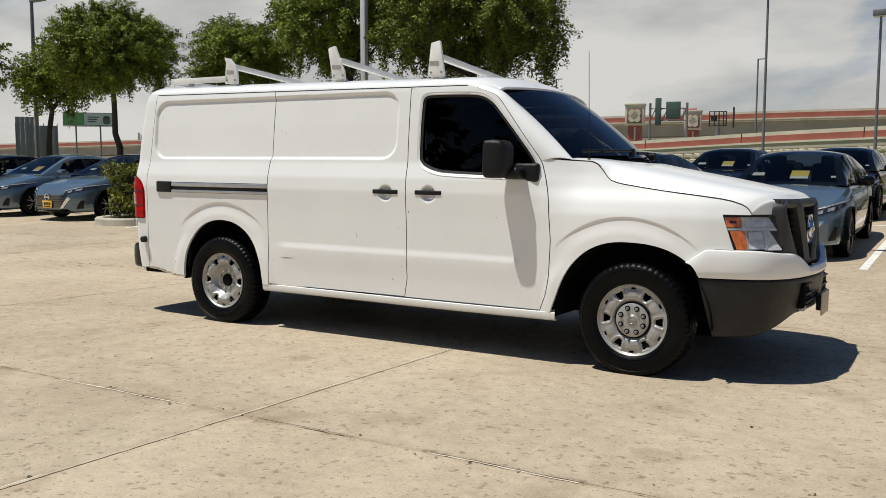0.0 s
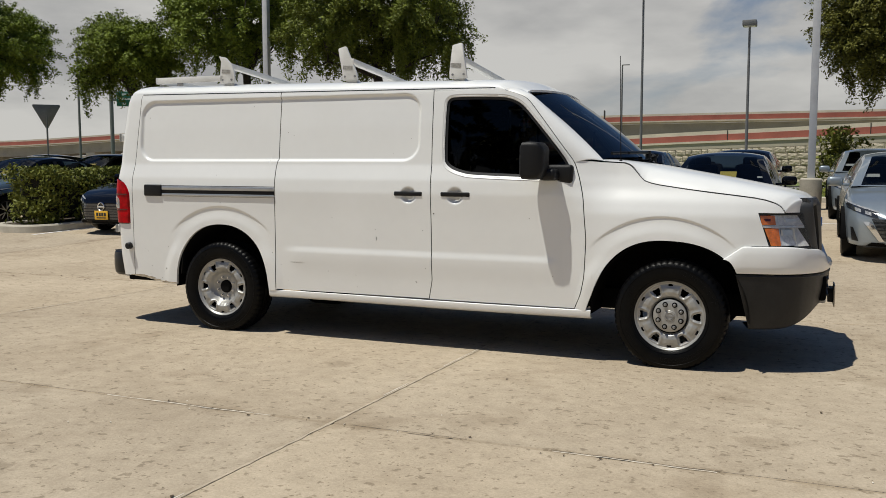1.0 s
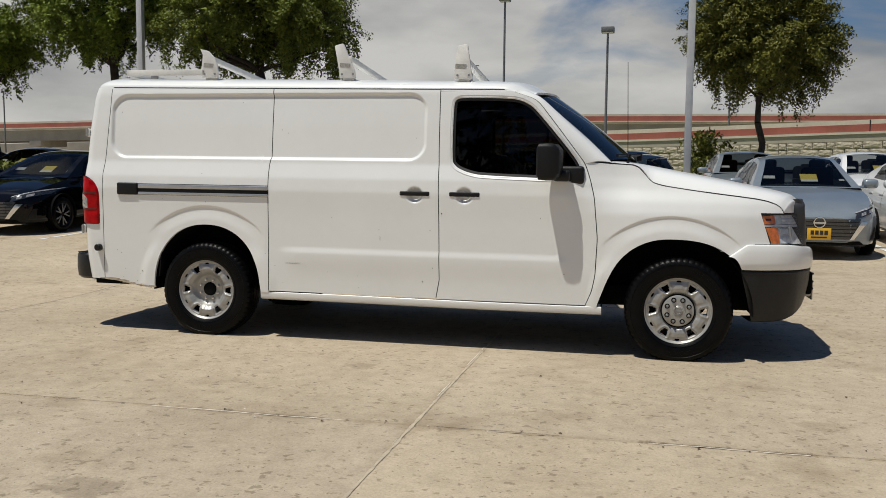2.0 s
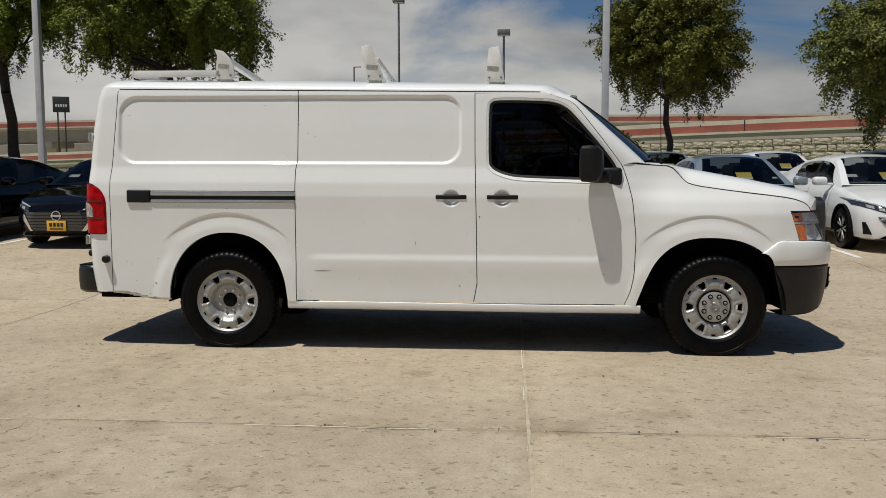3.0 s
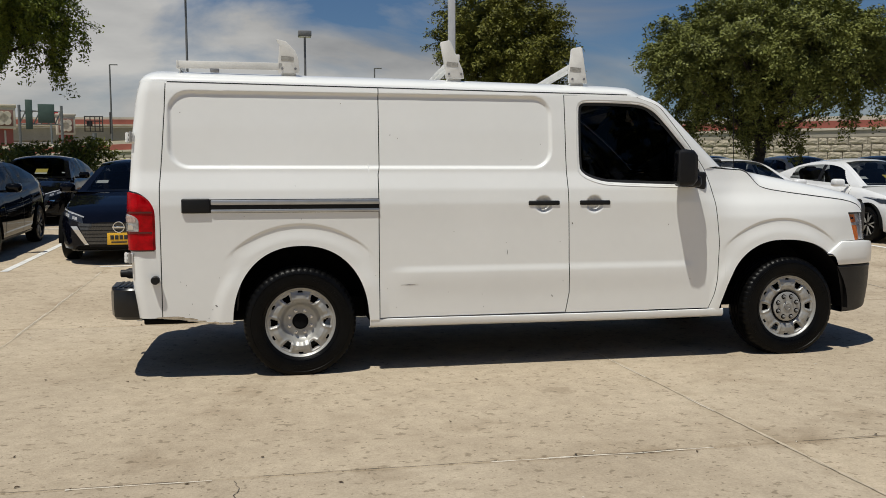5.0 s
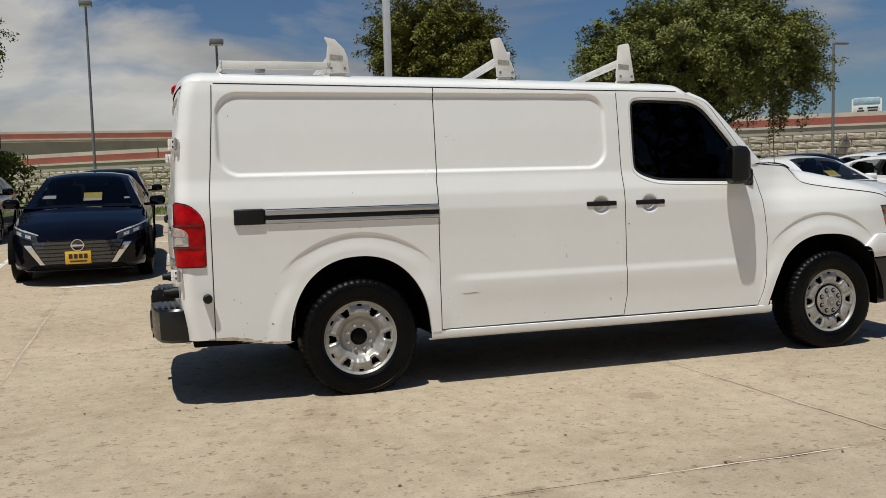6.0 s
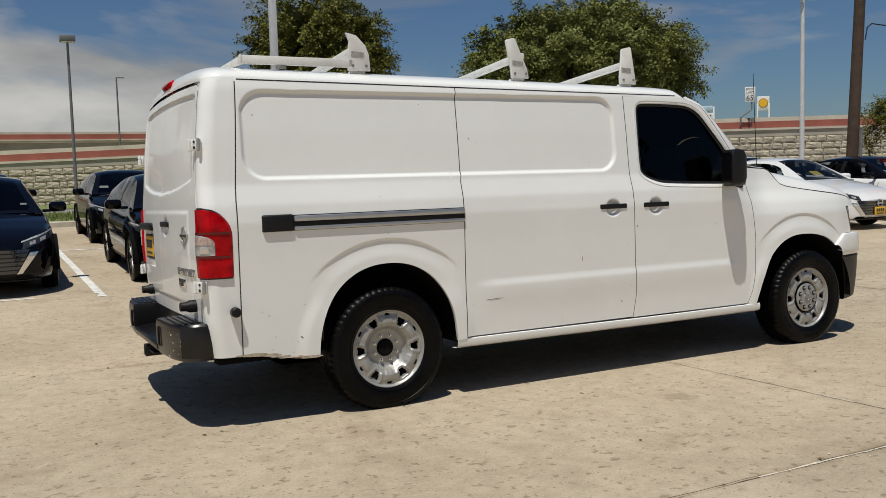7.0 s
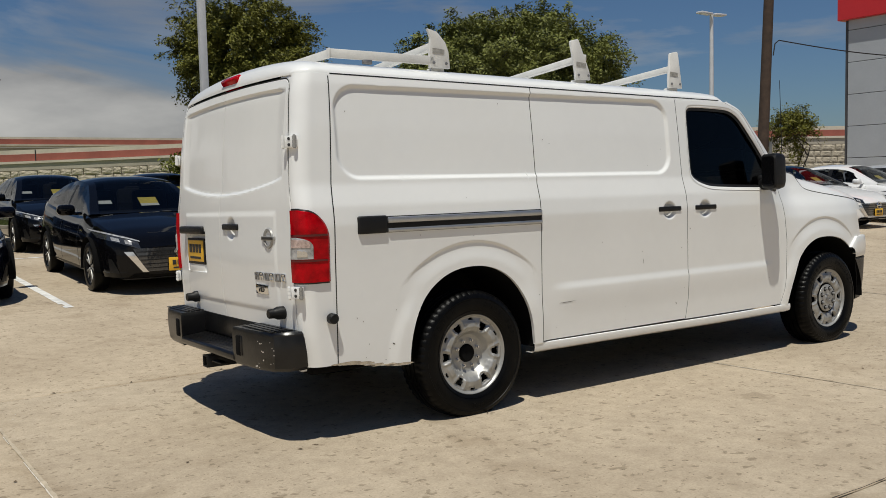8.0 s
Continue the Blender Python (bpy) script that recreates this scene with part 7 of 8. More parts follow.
# ---- trees ----
def build_trees():
    T = "live oak with a dense dark green crown"
    build_tree(6.65, 18.1, (6.45, 17.8, 4.62), (2.10, 2.0, 2.0), 0.11, 11, LEAF_DARK, "small oak with a dark round crown by a lamp post", 680, 150, 0.050, gaps=0.12)
    build_tree(12.9, 15.2, (12.3, 13.6, 3.85), (3.25, 3.1, 1.95), 0.20, 12, LEAF_BROAD, "broad grey-green tree with a wide spreading crown", 1250, 150, 0.050, gaps=0.10, low=-0.12, fork=0.1)
    build_tree(-7.4, 16.6, (-7.45, 17.2, 5.75), (2.75, 2.7, 2.35), 0.20, 13, LEAF_MID, "tall dark oak with a leaning trunk and hanging twigs", 900, 140, 0.054, gaps=0.12)
    build_tree(-16.9, 17.6, (-17.0, 17.3, 5.0), (1.75, 1.75, 1.45), 0.15, 14, LEAF_OAK, "smaller oak with a dense dark green crown", 480, 130, 0.056, gaps=0.1)
    build_tree(-12.9, 18.6, (-13.3, 18.4, 6.3), (2.7, 2.5, 2.5), 0.19, 15, LEAF_OAK, T, 760, 130, 0.056, gaps=0.1)
    build_tree(-26.3, 19.5, (-26.4, 19.4, 6.0), (2.95, 2.9, 2.15), 0.155, 16, LEAF_OAK, "round-crowned oak with sunlit yellow-green leaves", 900, 110, 0.064, gaps=0.08)
    build_tree(-35.6, 17.0, (-35.2, 17.0, 6.2), (3.0, 3.0, 2.4), 0.25, 17, LEAF_OAK, T, 420, 60, 0.09, gaps=0.1)
    build_tree(-32.6, 20.5, (-32.2, 20.5, 5.1), (1.8, 1.8, 1.5), 0.16, 18, LEAF_OAK, "smaller oak with light green leaves", 300, 60, 0.08, gaps=0.1)
    build_tree(27.3, 15.3, (27.3, 15.3, 3.02), (0.95, 0.95, 0.85), 0.05, 19, LEAF_DARK, "young thin tree on several slender stems", 150, 60, 0.052, fork=0.0, stems=3, gaps=0.1)
    # trees behind the walk, seen mirrored in the van's glass
    for k, (x, y, r) in enumerate(((-15.0, -24.0, 4.0), (-4.5, -26.0, 4.2), (5.5, -25.0, 4.0), (15.0, -24.0, 4.2))):
        build_tree(x, y, (x, y, 7.0), (r * 1.25, r * 1.25, 4.6), 0.30, 50 + k, LEAF_DARK, "large dark oak across the lot", 240, 70, 0.17)


def build_shrubs():
    for x, y, r, h, seed in ((5.25, 19.6, 0.45, 1.75, 31), (-5.4, 19.8, 0.9, 1.7, 32), (-6.9, 19.8, 0.8, 1.5, 33), (31.0, 17.5, 0.9, 1.0, 34)):
        z0 = ground_z(x, y) + 0.1
        rng = random.Random(seed)
        bush = empty("shrub", "loose green shrub on the verge", "shrub", m=pose(x, y, z0))
        pts = [(rng.gauss(0, r * 0.45), rng.gauss(0, r * 0.45), h * rng.random() ** 0.8) for _ in range(int(60 * r * h))]
        bm = bmesh.new()
        for p in pts[:14]:
            limb(bm, (rng.uniform(-0.1, 0.1), rng.uniform(-0.1, 0.1), -0.05), p, 0.02, 0.006, rng, 3)
        part("stems", bm, BARK, bush)
        me = leaf_mesh("foliage", pts, 0.13, 45, 0.075, seed)
        me.materials.append(LEAF_HEDGE)
        ob = new("foliage", me)
        ob.parent = bush


build_trees()
build_shrubs()

# ---- poles and signs ----
GALV = mat("galvanised_pole", (0.19, 0.19, 0.185), 0.5, 0.3, vary=0.15, scale=6)
POLE_WHITE = mat("white_pole_paint", (0.62, 0.63, 0.64), 0.45, vary=0.08, scale=5)
TIMBER = mat("weathered_timber", (0.058, 0.036, 0.023), 0.85, vary=0.35, scale=5, bump=0.7, bump_scale=30)
SIGN_BACK = mat("sign_back_metal", (0.22, 0.23, 0.22), 0.5, 0.5, vary=0.15, scale=5)
SIGN_WHITE = mat("sign_white", (0.78, 0.78, 0.76), 0.5, vary=0.04, scale=5)
SIGN_GREEN = mat("sign_green", (0.02, 0.16, 0.10), 0.5, vary=0.1, scale=3)


def lamp_post(x, y, top, r, material, label, head="box", square=False, base=True):
    z0 = ground_z(x, y)
    post = empty("street_lamp", label, "street lamp", m=pose(x, y, z0))
    h = top - z0
    if square:
        bm = box((2 * r, 2 * r, h), (0, 0, h / 2), 0.015)
    else:
        bm = rod((0, 0, 0), (0, 0, h), r, r * 0.7, 14)
    part("pole", bm, material, post)
    if base:
        part("footing", lathe([(0.0, 0.75), (0.22, 0.75), (0.25, 0.72), (0.25, -0.1)], 24, "z"), KERB, post, "round concrete footing")
    if head == "box":
        part("lamp_head", box((0.62, 0.62, 0.26), (0, 0, h + 0.06), 0.03), material, post)
        part("lens", box((0.5, 0.5, 0.02), (0, 0, h - 0.08), 0.005), SIGN_WHITE, post)
    elif head == "double":
        for s in (-1, 1):
            bm = box((0.58, 0.28, 0.07), (s * 0.36, 0, h - 0.02), 0.02, turn=None)
            for v in bm.verts:
                v.co.z += 0.03 * abs(v.co.x)
            part("lamp_head", bm, material, post)
    elif head == "arm":
        part("lamp_head", box((1.0, 0.3, 0.12), (0.5, 0, h), 0.03), material, post)
    return post


def build_poles():
    lamp_post(4.59, 15.86, 11.5, 0.085, POLE_WHITE, "pale square lamp post on a concrete footing", "double", True)
    lamp_post(-10.54, 15.79, 11.5, 0.085, POLE_WHITE, "pale square lamp post on a concrete footing", "double", True)
    lamp_post(1.77, 36.7, 7.74, 0.075, GALV, "grey street lamp with a box head", "box", False, False)
    lamp_post(-4.2, 43.1, 10.5, 0.08, GALV, "tall grey street lamp with a box head", "box", False, False)
    lamp_post(22.4, 15.04, 6.92, 0.09, POLE_WHITE, "white lamp post with two flat heads", "double", False, False)
    lamp_post(-35.5, 22.0, 9.4, 0.12, GALV, "grey street lamp with a flat head", "arm", False, False)
    for x, y, top in ((-66.0, 65.0, 13.4), (-20.0, 118.0, 15.0), (15.0, 118.0, 15.2), (-49.0, 118.0, 13.7), (-96.0, 118.0, 12.0)):
        lamp_post(x, y, top, 0.14, GALV, "thin distant highway lamp post", "arm", False, False)
    lamp_post(38.0, 38.0, 8.6, 0.10, GALV, "grey street lamp before the ramp wall", "arm", False, False)
    # leaning timber utility pole with a cable
    z0 = ground_z(17.6, 9.4)
    pole = empty("utility_pole", "dark brown leaning timber utility pole", "utility pole", m=pose(20.62, 11.8, z0))
    part("pole", rod((0, 0, -0.2), (0.72, 0.0, 12.0), 0.175, 0.13, 16), TIMBER, pole)
    part("conduit", rod((0.13, -0.19, 0.0), (0.25, -0.19, 2.2), 0.05, n=10), GALV, pole)
    pts = [Vector((21.05, 11.66, 5.0 + 0.42 * t)) + Vector((0.10 * t, 0, 0)) for t in (0, 0.5, 0.85)]
    pts += [Vector((21.25, 11.6, 5.46)).lerp(Vector((27.3, 9.6, 5.02)), t / 12) - Vector((0, 0, 0.12 * math.sin(math.pi * t / 12))) for t in range(13)]
    bm = bmesh.new()
    for a, b in zip(pts, pts[1:]):
        rod(a, b, 0.018, n=6, bm=bm, caps=False)
    tagged(part("cable", bm, SEAL_GAP_BLACK), "black overhead cable from the utility pole", "cable")


def build_signs():
    # dark pylon sign beyond the ramp
    sign = empty("pylon_sign", "dark grey pylon sign with pale lettering bars on two posts", "sign", m=pose(-48.4, 90.0, 0, 0, 0, 26))
    panel = part("panel", box((1.75, 0.25, 1.75), (0, 0, 8.15), 0.04), mat_once("sign_charcoal", (0.045, 0.045, 0.047)), sign)
    for k in range(5):
        part("print_bar", box((0.17, 0.02, 0.30), (-0.52 + 0.26 * k, -0.135, 8.0), 0.005), SIGN_WHITE, panel)
    for s in (-0.38, 0.38):
        part("post", box((0.16, 0.16, 7.4), (s, 0, 3.7), 0.02), mat_once("sign_dark_back", (0.05, 0.045, 0.04)), sign)
    # red shop fascia behind the gate columns
    sign = empty("shop_fascia", "red shop sign board on a post", "sign", m=pose(-22.5, 95.0, 0))
    part("panel", box((1.5, 0.2, 0.85), (0, 0, 6.98), 0.03), mat("fascia_red", (0.50, 0.03, 0.03), 0.5, vary=0.08, scale=2), sign)
    part("print_bar", box((0.9, 0.02, 0.2), (0, -0.11, 6.98), 0.0), SIGN_WHITE, sign)
    part("post", box((0.18, 0.16, 6.6), (0, 0.05, 3.3), 0.02), SIGN_BACK, sign)
    # back of a triangular road sign
    x, y = -24.1, 20.4
    z0 = ground_z(x, y)
    sign = empty("road_sign", "grey back of a triangular road sign", "road sign", m=pose(x, y, z0, 0, 0, 47))
    part("post", rod((0, 0, 0), (0, 0, 3.0), 0.035, n=8), SIGN_BACK, sign)
    part("panel", prism([(-0.52, 3.35), (-0.5, 3.42), (0.5, 3.42), (0.52, 3.35), (0.05, 2.48), (-0.05, 2.48)], -0.01, 0.01, 0.003), SIGN_BACK, sign)
    # billboard, far left
    sign = empty("billboard", "large billboard in green and white on two posts", "billboard", m=pose(-112.6, 84.5, 4.6, 0, 0, 54) @ Matrix.Scale(0.27, 4))
    part("frame", box((26.5, 0.8, 7.6), (0, 0, 12.2), 0.1), SIGN_BACK, sign)
    part("poster", box((14.8, 0.1, 6.8), (5.4, -0.47, 12.2)), mat("poster_white", (0.62, 0.64, 0.62), 0.6, vary=0.1, scale=0.4), sign)
    part("poster", box((10.6, 0.1, 6.8), (-7.4, -0.47, 12.2)), mat("poster_green", (0.16, 0.34, 0.14), 0.6, vary=0.15, scale=0.3), sign)
    for k, w in enumerate((6.0, 5.0, 4.2)):
        part("print_bar", box((w, 0.06, 0.5), (2.8 - (6 - w) / 2, -0.56, 13.4 - k * 1.2)), INK, sign)
    part("poster_shape", prism(rrect(10.0, 11.8, 2.0, 2.4, 1.6), -0.60, -0.53), mat("poster_dark", (0.12, 0.11, 0.11), 0.6, vary=0.5, scale=0.5), sign)
    part("catwalk", box((26.5, 1.4, 0.25), (0, -0.6, 8.1), 0.04), SIGN_BACK, sign)
    for s in (-6.5, 6.5):
        part("post", rod((s, 0, -20), (s, 0, 8.4), 0.45, n=14), SIGN_BACK, sign)
    # tall corrugated panels
    sign = empty("screen_wall", "tall grey ribbed metal screen", "screen", m=pose(-68.3, 44.8, 0, 0, 0, 57) @ Matrix.Diagonal((0.31, 0.36, 0.64, 1)))
    for k in range(9):
        h = 8.2 if k < 4 else 7.0
        part("panel", box((1.22, 0.2, h - 0.2), (k * 1.25 - 5, 0, h / 2 + 0.4), 0.03), mat_once("screen_metal", (0.20, 0.20, 0.19)), sign)
    for k in (0, 3, 6, 9):
        part("post", box((0.22, 0.3, 7.6), (k * 1.25 - 5.6, -0.2, 3.8), 0.03), SIGN_BACK, sign)
    # green gantry sign
    sign = empty("gantry_sign", "green overhead road sign on a grey gantry", "road sign", m=pose(-67.6, 76.0, 0, 0, 0, 40))
    for s in (-3.1, 2.5):
        part("post", rod((s, 0, 0), (s, 0, 9.8), 0.22, n=12), SIGN_BACK, sign)
    part("beam", box((5.8, 0.3, 0.3), (-0.3, 0, 8.8), 0.05), SIGN_BACK, sign)
    part("panel", box((3.2, 0.1, 1.7), (-0.9, -0.3, 8.9), 0.02), SIGN_GREEN, sign)
    part("panel", box((1.8, 0.1, 1.6), (1.75, -0.3, 8.7), 0.02), SIGN_GREEN, sign)
    for cx, z, w in ((-1.1, 9.4, 1.6), (-0.9, 8.9, 2.8), (-1.7, 8.35, 0.3), (1.6, 9.1, 1.0), (1.75, 8.5, 1.4)):
        part("print_bar", box((w, 0.04, 0.22), (cx, -0.37, z)), SIGN_WHITE, sign)
    # stone gate column by the highway, with a second one and sign panels behind
    for x, y, sc, lab in ((-21.0, 71.8, 0.9, "brick gate column with a quatrefoil plaque"), (-17.9, 79.5, 0.86, "brick gate column behind sign panels")):
        col = empty("gate_column", lab, "column", m=pose(x, y, 0.25, 0, 0, 14) @ Matrix.Diagonal((sc, sc, sc * 1.05, 1)))
        part("shaft", box((1.35, 1.35, 4.7), (0, 0, 2.35), 0.05), BRICK_RED, col)
        part("slot", box((0.16, 0.1, 1.2), (0.03, -0.68, 3.9), 0.03), BEIGE, col)
        part("head", box((1.85, 1.85, 1.9), (0, 0, 5.6), 0.06), BEIGE, col)
        part("field", box((1.45, 0.08, 1.4), (0, -0.92, 5.55), 0.03), BRICK_DULL, col)
        bm = bmesh.new()
        for dx, dz in ((0.25, 0.25), (-0.25, 0.25), (0.25, -0.25), (-0.25, -0.25), (0, 0)):
            lathe([(0.0, -1.0), (0.33, -1.0), (0.35, -0.95)], 20, "y", (dx, 0, 5.55 + dz), bm=bm)
        part("plaque", bm, BEIGE, col)
        part("cap", box((2.0, 2.0, 0.22), (0, 0, 6.62), 0.05), BEIGE, col)
    sign = empty("overhead_sign", "grey-green sign panels on a truss, seen from behind", "road sign", m=pose(-19.0, 75.0, 0, 0, 0, 12))
    for s in (-1.6, 1.7):
        part("post", rod((s, 0, 0), (s, 0, 6.8), 0.12, n=10), SIGN_BACK, sign)
    bm = bmesh.new()
    for z in (5.2, 6.3):
        rod((-1.7, 0, z), (1.8, 0, z), 0.06, n=8, bm=bm)
    for k in range(6):
        a = -1.6 + 0.55 * k
        rod((a, 0, 5.2), (a + 0.5, 0, 6.3), 0.05, n=6, bm=bm)
    part("truss", bm, SIGN_BACK, sign)
    for x, w, h, z in ((-0.85, 0.55, 2.5, 6.0), (0.5, 1.3, 1.6, 6.1)):
        part("panel", box((w, 0.08, h), (x, -0.2, z), 0.02), mat_once("sign_dull_green", (0.07, 0.11, 0.09)), sign)
    sign = empty("road_sign", "dark back of a road sign on a thick post", "road sign", m=pose(-15.2, 78.0, 0, 0, 0, 10))
    part("post", rod((0, 0, 0), (0, 0, 4.6), 0.22, n=10), SIGN_BACK, sign)
    bm = bmesh.new()
    for z in (4.75, 5.2, 5.65, 6.05):
        box((1.6, 0.10, 0.08), (0, 0, z), 0.01, bm=bm)
    for x in (-0.75, -0.3, 0.1, 0.5, 0.75):
        box((0.09, 0.5, 1.4), (x, 0.1, 5.4), 0.01, bm=bm)
    box((0.5, 0.4, 0.45), (-0.35, 0.2, 5.4), 0.03, bm=bm)
    part("frame", bm, mat_once("sign_dark_back", (0.05, 0.045, 0.04)), sign)
    part("panel", box((0.12, 1.2, 1.9), (1.4, 0, 5.5), 0.03), mat_once("sign_dark_back", (0.05, 0.045, 0.04)), sign)


def mat_once(name, color):
    return bpy.data.materials.get(name) or mat(name, color, 0.6, 0.2, vary=0.15, scale=2)


# ---- highway ----
BEIGE = mat("painted_concrete_beige", (0.62, 0.55, 0.44), 0.85, vary=0.14, scale=0.7, bump=0.2)
BRICK_RED = mat("painted_concrete_red", (0.36, 0.11, 0.08), 0.85, vary=0.16, scale=0.6, bump=0.2)
BRICK_DULL = mat("dull_red_concrete", (0.24, 0.13, 0.10), 0.85, vary=0.16, scale=0.6, bump=0.2)
BEAM = mat("concrete_beam", (0.42, 0.375, 0.30), 0.9, vary=0.15, scale=0.5, bump=0.2)
STONE = mat("cast_stone_block", (0.47, 0.41, 0.31), 0.9, vary=0.25, scale=1.6, bump=1.0, bump_scale=4.5)
STONE.node_tree.nodes["Bump"].inputs["Distance"].default_value = 0.09
STONE_BACK = mat("wall_joint", (0.30, 0.26, 0.20), 0.95, vary=0.3, scale=2)


def band(name, parent, path, z0, z1, off, material, label="", thick=0.3):
    """A long strip along a wall; path gives (x, y, top); z0 and z1 count down from the top."""
    bm = bmesh.new()
    rows = []
    for i, (x, y, top) in enumerate(path):
        a, b = path[max(0, i - 1)], path[min(len(path) - 1, i + 1)]
        tx, ty = b[0] - a[0], b[1] - a[1]
        l = math.hypot(tx, ty)
        nx, ny = ty / l, -tx / l
        if ny > 0:
            nx, ny = -nx, -ny
        zt, zb = top - z0, (top - z1 if z1 is not None else -0.6)
        rows.append([bm.verts.new((x + nx * o, y + ny * o, z)) for o, z in ((off, zb), (off, zt), (off - thick, zt), (off - thick, zb))])
    for a, b in zip(rows, rows[1:]):
        for k in range(4):
            bm.faces.new((a[k], a[(k + 1) % 4], b[(k + 1) % 4], b[k]))
    for r in (rows[0], rows[-1]):
        bm.faces.new(r)
    bmesh.ops.recalc_face_normals(bm, faces=bm.faces)
    return part(name, bm, material, parent, label, smooth=20)


WALL_TOP = table([(-120, 1.9), (-60, 2.35), (-21, 3.17), (-6, 3.72), (2, 3.80), (23, 4.37), (45, 4.66), (60, 4.66), (140, 4.7)], 12)
WALL_Y = lambda x: 59.4 - 0.49 * x


def build_highway():
    path = [(x, WALL_Y(x), WALL_TOP(x)) for x in range(-110, 104, 3)]
    wall = empty("ramp_wall", "highway ramp wall of cast stone blocks with a red-banded parapet", "wall", kind="structure")
    band("parapet", wall, path, 0.0, 1.5, 0.0, BEIGE, "beige concrete parapet")
    band("red_band", wall, path, 0.27, 0.70, 0.03, BRICK_RED, "brick-red painted band", 0.1)
    band("ledge", wall, path, 0.72, 0.86, 0.16, BEIGE, "", 0.2)
    band("edge_beam", wall, path, 0.87, 1.28, 0.08, BEAM, "", 0.2)
    band("wall_core", wall, path, 1.29, None, -0.06, STONE_BACK, "", 0.5)
    # dark vertical joints in the parapet
    for x in range(-100, 100, 9):
        y, top = WALL_Y(x), WALL_TOP(x)
        bm = box((0.05, 0.06, 0.84), (x, y - 0.03, top - 0.43), 0.0, turn=None)
        part("parapet_joint", bm, INK, wall)
    rng = random.Random(9)
    meshes = []
    for k in range(5):
        bm = box((1, 0.16, 1), (0, 0, 0))
        bmesh.ops.subdivide_edges(bm, edges=list(bm.edges), cuts=3, use_grid_fill=True)
        for v in bm.verts:
            if v.co.y < 0:
                e = min(0.5 - abs(v.co.x), 0.5 - abs(v.co.z))
                v.co.y -= 0.05 * smoothstep(0, 0.2, e) + 0.05 * noise.noise((v.co.x * 4, v.co.z * 4, k * 9.1)) * smoothstep(0, 0.15, e)
                v.co.x *= 0.985
                v.co.z *= 0.97
        me = bpy.data.meshes.new("stone_block")
        bm.to_mesh(me)
        bm.free()
        me.materials.append(STONE)
        meshes.append(me)
    ang = math.atan2(-0.49, 1)
    count, verts, faces = 0, [], []
    h = 0.44
    for row in range(8):
        s = -20.0 + 0.37 * (row % 3)
        while s < 70:
            w = rng.choice((0.5, 0.7, 0.85, 1.1))
            xm = (s + w / 2) * math.cos(ang)
            tall = 2 if rng.random() < 0.12 and row < 7 else 1
            z = WALL_TOP(xm) - 1.30 - h * (row + 0.5)
            if z > -0.7:
                me = rng.choice(meshes)
                m = pose(xm, WALL_Y(xm) - rng.uniform(0.0, 0.02), z, 0, 0, math.degrees(ang)) @ Matrix.Diagonal((w - 0.025, 1, h - 0.025, 1))
                if -2 < s < 40 and row < 7 and count < 300:
                    ob = new("stone_block", me)
                    ob.parent = wall
                    ob.matrix_basis = m
                    count += 1
                else:
                    k0 = len(verts)
                    verts += [tuple(m @ v.co) for v in me.vertices]
                    faces += [tuple(k0 + q for q in p.vertices) for p in me.polygons]
            s += w
    me = bpy.data.meshes.new("stone_courses")
    me.from_pydata(verts, [], faces)
    me.materials.append(STONE)
    rest = new("stone_courses", me)
    rest.parent = wall
    rest["kind"] = "stuff"
    # ramp road behind the parapet
    bm = grid(lambda x, k: (x + 0.44 * 9 * k, WALL_Y(x) + 0.4 + 9 * k * 0.9, WALL_TOP(x) - 0.95), range(-110, 104, 6), [0, 1])
    tagged(part("ramp_road", bm, BEAM), "concrete ramp road behind the parapet", "road", kind="structure")
    # main highway, farther and higher
    top2 = table([(-260, 5.2), (-172, 5.7), (-135, 6.1), (-108, 7.2), (-60, 8.1), (-15, 8.4), (160, 8.4)], 12)
    path = [(x, 122.0, top2(x)) for x in range(-260, 170, 5)]
    road = empty("main_highway", "elevated highway with a red-banded parapet on concrete girders", "highway", kind="structure")
    band("parapet", road, path, 0.0, 1.35, 0.0, BEIGE)
    band("red_band", road, path, 0.30, 0.95, 0.05, BRICK_RED, "brick-red painted band", 0.1)
    band("ledge", road, path, 0.98, 1.15, 0.3, BEIGE, "", 0.3)
    band("girder", road, path, 1.36, 3.1, -0.5, BEAM, "", 9.0)
    band("lower_wall", road, [(x, y + 12, t) for x, y, t in path], 3.0, None, -2.0, BEAM, "", 0.5)
    for k, x in enumerate(range(-250, 165, 26)):
        bm = box((1.6, 1.6, 6.0), (x, 125, top2(x) - 6.0), 0.1)
        box((2.2, 7.0, 1.0), (x, 126, top2(x) - 3.5), 0.1, bm=bm)
        part("pier", bm, BEIGE, road)
    # speed sign on the ramp wall
    x = 43.5
    y, top = WALL_Y(x), WALL_TOP(x)
    sign = empty("speed_sign", "white speed limit sign on a bent post at the ramp wall", "road sign", m=pose(x, y, top, 0, 0, -40) @ Matrix.Scale(0.82, 4))
    bm = rod((0, -0.25, -0.55), (0, -0.25, 0.05), 0.07, n=8)
    rod((0, -0.25, 0.05), (0.85, -0.25, 0.65), 0.06, n=8, bm=bm)
    rod((0.85, -0.25, 0.65), (0.85, -0.25, 1.4), 0.06, n=8, bm=bm)
    part("post", bm, SIGN_BACK, sign)
    panel = part("panel", box((0.80, 0.03, 1.22), (0.72, -0.34, 1.85), 0.01), SIGN_WHITE, sign)
    letters("SPEED", 0.25, INK, panel, (0.37, -0.36, 2.20), (90, 0, 0))
    letters("LIMIT", 0.25, INK, panel, (0.42, -0.36, 1.93), (90, 0, 0))
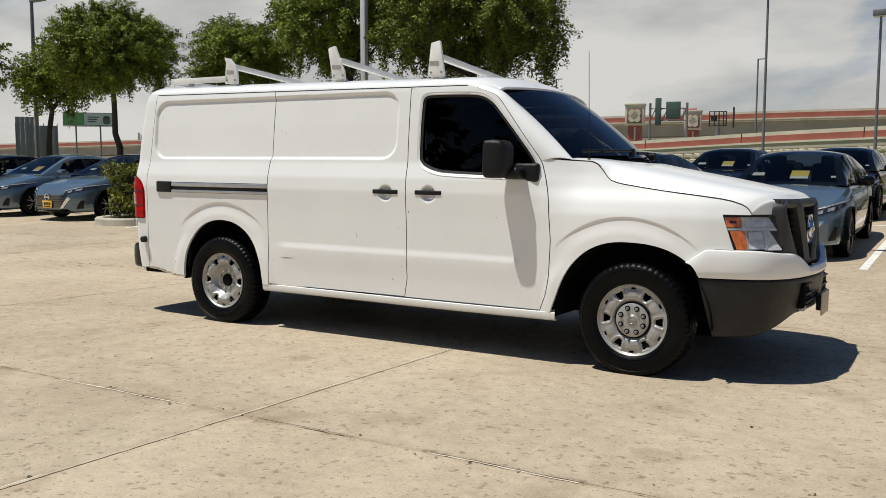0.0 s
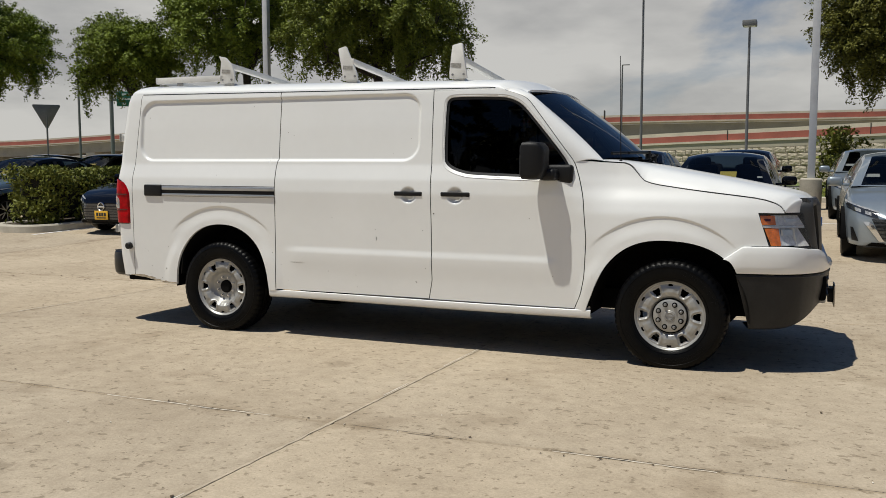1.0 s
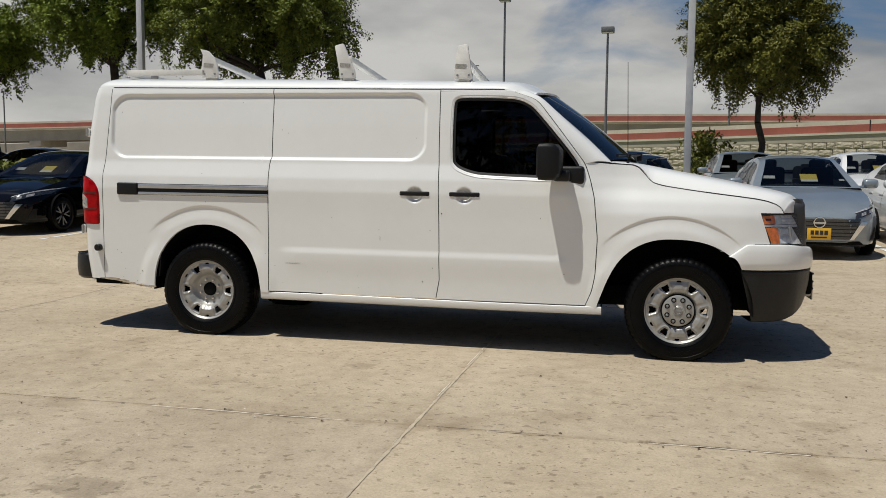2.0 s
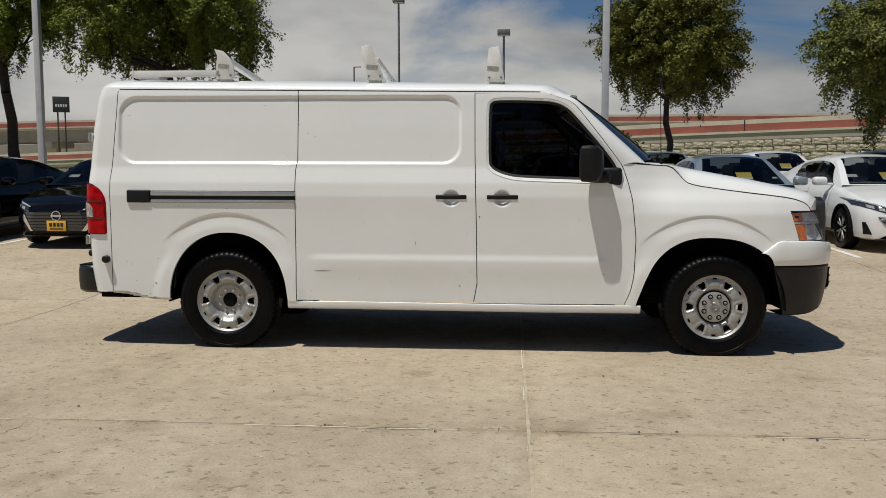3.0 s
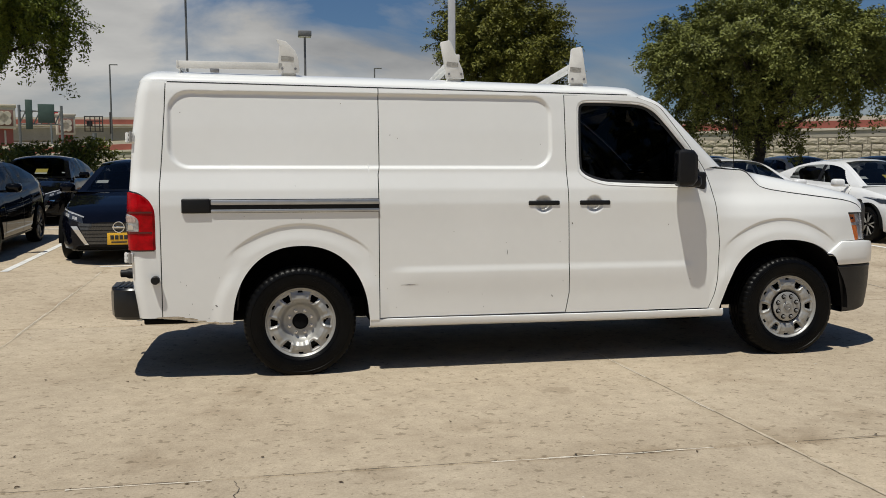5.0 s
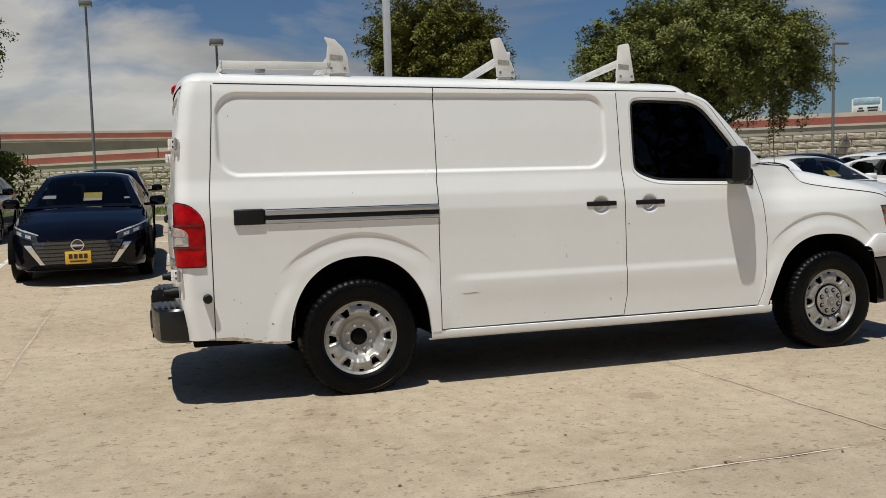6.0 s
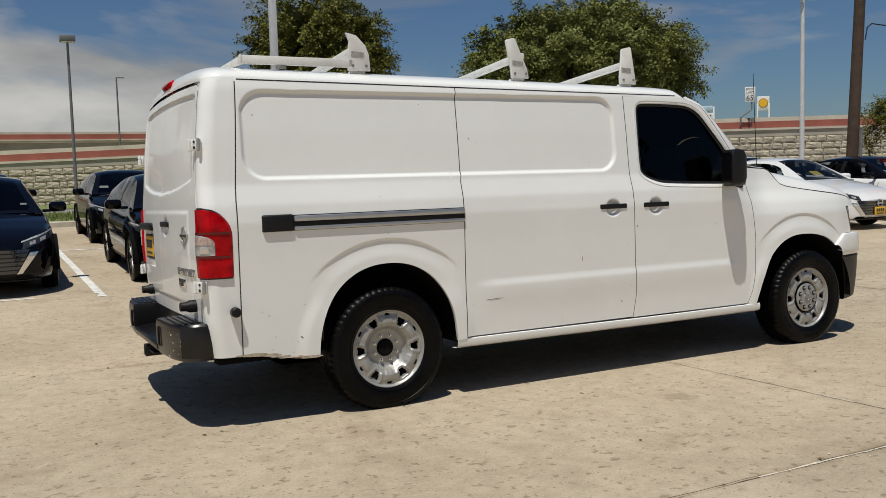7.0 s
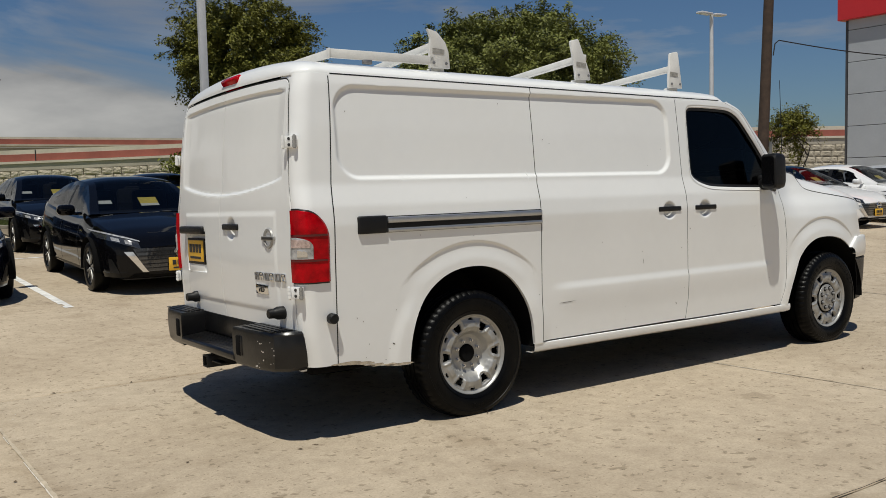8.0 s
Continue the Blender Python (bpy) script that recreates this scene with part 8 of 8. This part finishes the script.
    letters("65", 0.60, INK, panel, (0.40, -0.36, 1.37), (90, 0, 0))
    # roadside signs beyond the ramp
    sign = empty("fuel_sign", "white pylon sign with a yellow and red shell shape", "sign", m=pose(91.7, 80.5, 4.3, 0, 0, -46) @ Matrix.Scale(0.54, 4))
    for s in (-1.35, 1.35):
        part("post", box((0.35, 0.35, 18.0), (s, 0, 1.0), 0.03), SIGN_WHITE, sign)
    part("panel", box((2.9, 0.3, 3.6), (0, 0, 9.9), 0.1), SIGN_WHITE, sign)
    for r, m, d in ((1.12, mat("sign_red", (0.62, 0.06, 0.03), 0.5), 0), (0.98, mat("sign_yellow", (0.85, 0.52, 0.03), 0.5), 0.03)):
        pts = [(r * 1.0 * math.cos(radians(a)), 10.05 + r * math.sin(radians(a))) for a in range(-35, 216, 12)]
        pts += [(-r * 0.45, 10.05 - r * 0.95), (r * 0.45, 10.05 - r * 0.95)]
        part("shell_shape", prism(pts, -0.17 - d, -0.20 - d), m, sign)
    sign = empty("shop_sign", "white two-part roadside shop sign with dark print", "sign", m=pose(65.8, 65.0, 3.15, 0, 0, -46) @ Matrix.Scale(0.54, 4))
    for s in (-2.35, 2.35):
        part("post", box((0.3, 0.3, 16.0), (s, 0, 0.4), 0.03), SIGN_WHITE, sign)
    part("panel", box((4.4, 0.3, 1.2), (0, 0, 8.0), 0.15), mat_once("sign_pale_blue", (0.45, 0.58, 0.68)), sign)
    part("panel", box((4.4, 0.3, 1.6), (0, 0, 6.4), 0.05), SIGN_WHITE, sign)
    for xx, z, w in ((-1.0, 6.7, 0.7), (-1.0, 6.2, 1.2), (1.0, 6.75, 1.8), (1.0, 6.25, 1.6)):
        part("print_bar", box((w, 0.04, 0.26), (xx, -0.18, z)), INK, sign)


def build_building():
    """The dealership's grey metal-panel corner with a red band."""
    GREY = mat("grey_metal_panel", (0.40, 0.425, 0.455), 0.5, 0.0, vary=0.05, scale=1.2)
    RED = mat("red_fascia", (0.55, 0.02, 0.025), 0.4, vary=0.05, scale=1.5)
    b = empty("showroom", "grey metal-panel showroom corner with a red fascia", "building", m=pose(27.2, 3.1, 0.2))
    part("core", box((14.0, 9.8, 8.0), (7.1, 5.05, 4.0), 0.0), mat_once("panel_joint", (0.08, 0.08, 0.085)), b)
    for k in range(6):
        h = 1.13
        z = 0.55 + h * k + h / 2
        for j in range(4):
            part("panel", box((3.45, 0.06, h - 0.022), (1.75 + 3.48 * j, 0.10, z), 0.004, 1), GREY, b, smooth=0)
        part("panel", box((0.06, 3.2, h - 0.022), (0.05, 1.72, z), 0.004, 1), GREY, b, smooth=0)
        part("panel", box((0.06, 6.4, h - 0.022), (0.05, 6.6, z), 0.004, 1), GREY, b, smooth=0)
    part("fascia", box((14.2, 0.5, 1.5), (7.1, 0.05, 7.30), 0.02), RED, b, smooth=0)
    part("fascia", box((0.5, 10.0, 1.5), (0.05, 5.1, 7.30), 0.02), RED, b, smooth=0)
    part("roof", box((14.2, 10.0, 0.2), (7.1, 5.1, 8.13), 0.02), GREY, b, smooth=0)


def build_delivery_van():
    """A white high-roofed van far behind the lot."""
    van = empty("delivery_van", "white panel van on the ramp road behind the parapet", "van", m=pose(-28.9, 76.2, WALL_TOP(-29) - 0.94, 0, 0, -26))
    out = [(-3.0, 0.45), (-3.0, 2.55), (-2.85, 2.68), (1.3, 2.68), (1.7, 2.55), (2.35, 1.55), (2.9, 1.35), (3.05, 1.1), (3.05, 0.45)]
    part("body", prism(out, -0.98, 0.98, 0.06), CAR_PAINTS["white"], van)
    part("side_window", prism([(1.35, 1.5), (2.15, 1.5), (1.72, 2.2), (1.35, 2.2)], -0.99, -0.97), LENS_DARK, van)
    part("windscreen", prism([(1.80, 2.44), (1.86, 2.47), (2.42, 1.58), (2.36, 1.55)], -0.85, 0.85), LENS_DARK, van)
    part("side_line", box((3.8, 0.02, 0.03), (-0.9, -0.985, 1.3)), SEAL_GAP_BLACK, van)
    for x in (-1.9, 2.0):
        for y in (-0.85, 0.85):
            part("wheel", lathe([(0.0, -0.12), (0.2, -0.12), (0.34, -0.1), (0.35, 0.1), (0.0, 0.1)], 24, "y", (x, y, 0.35)), RUBBER, van)


build_poles()
build_signs()
build_highway()
build_building()
build_delivery_van()
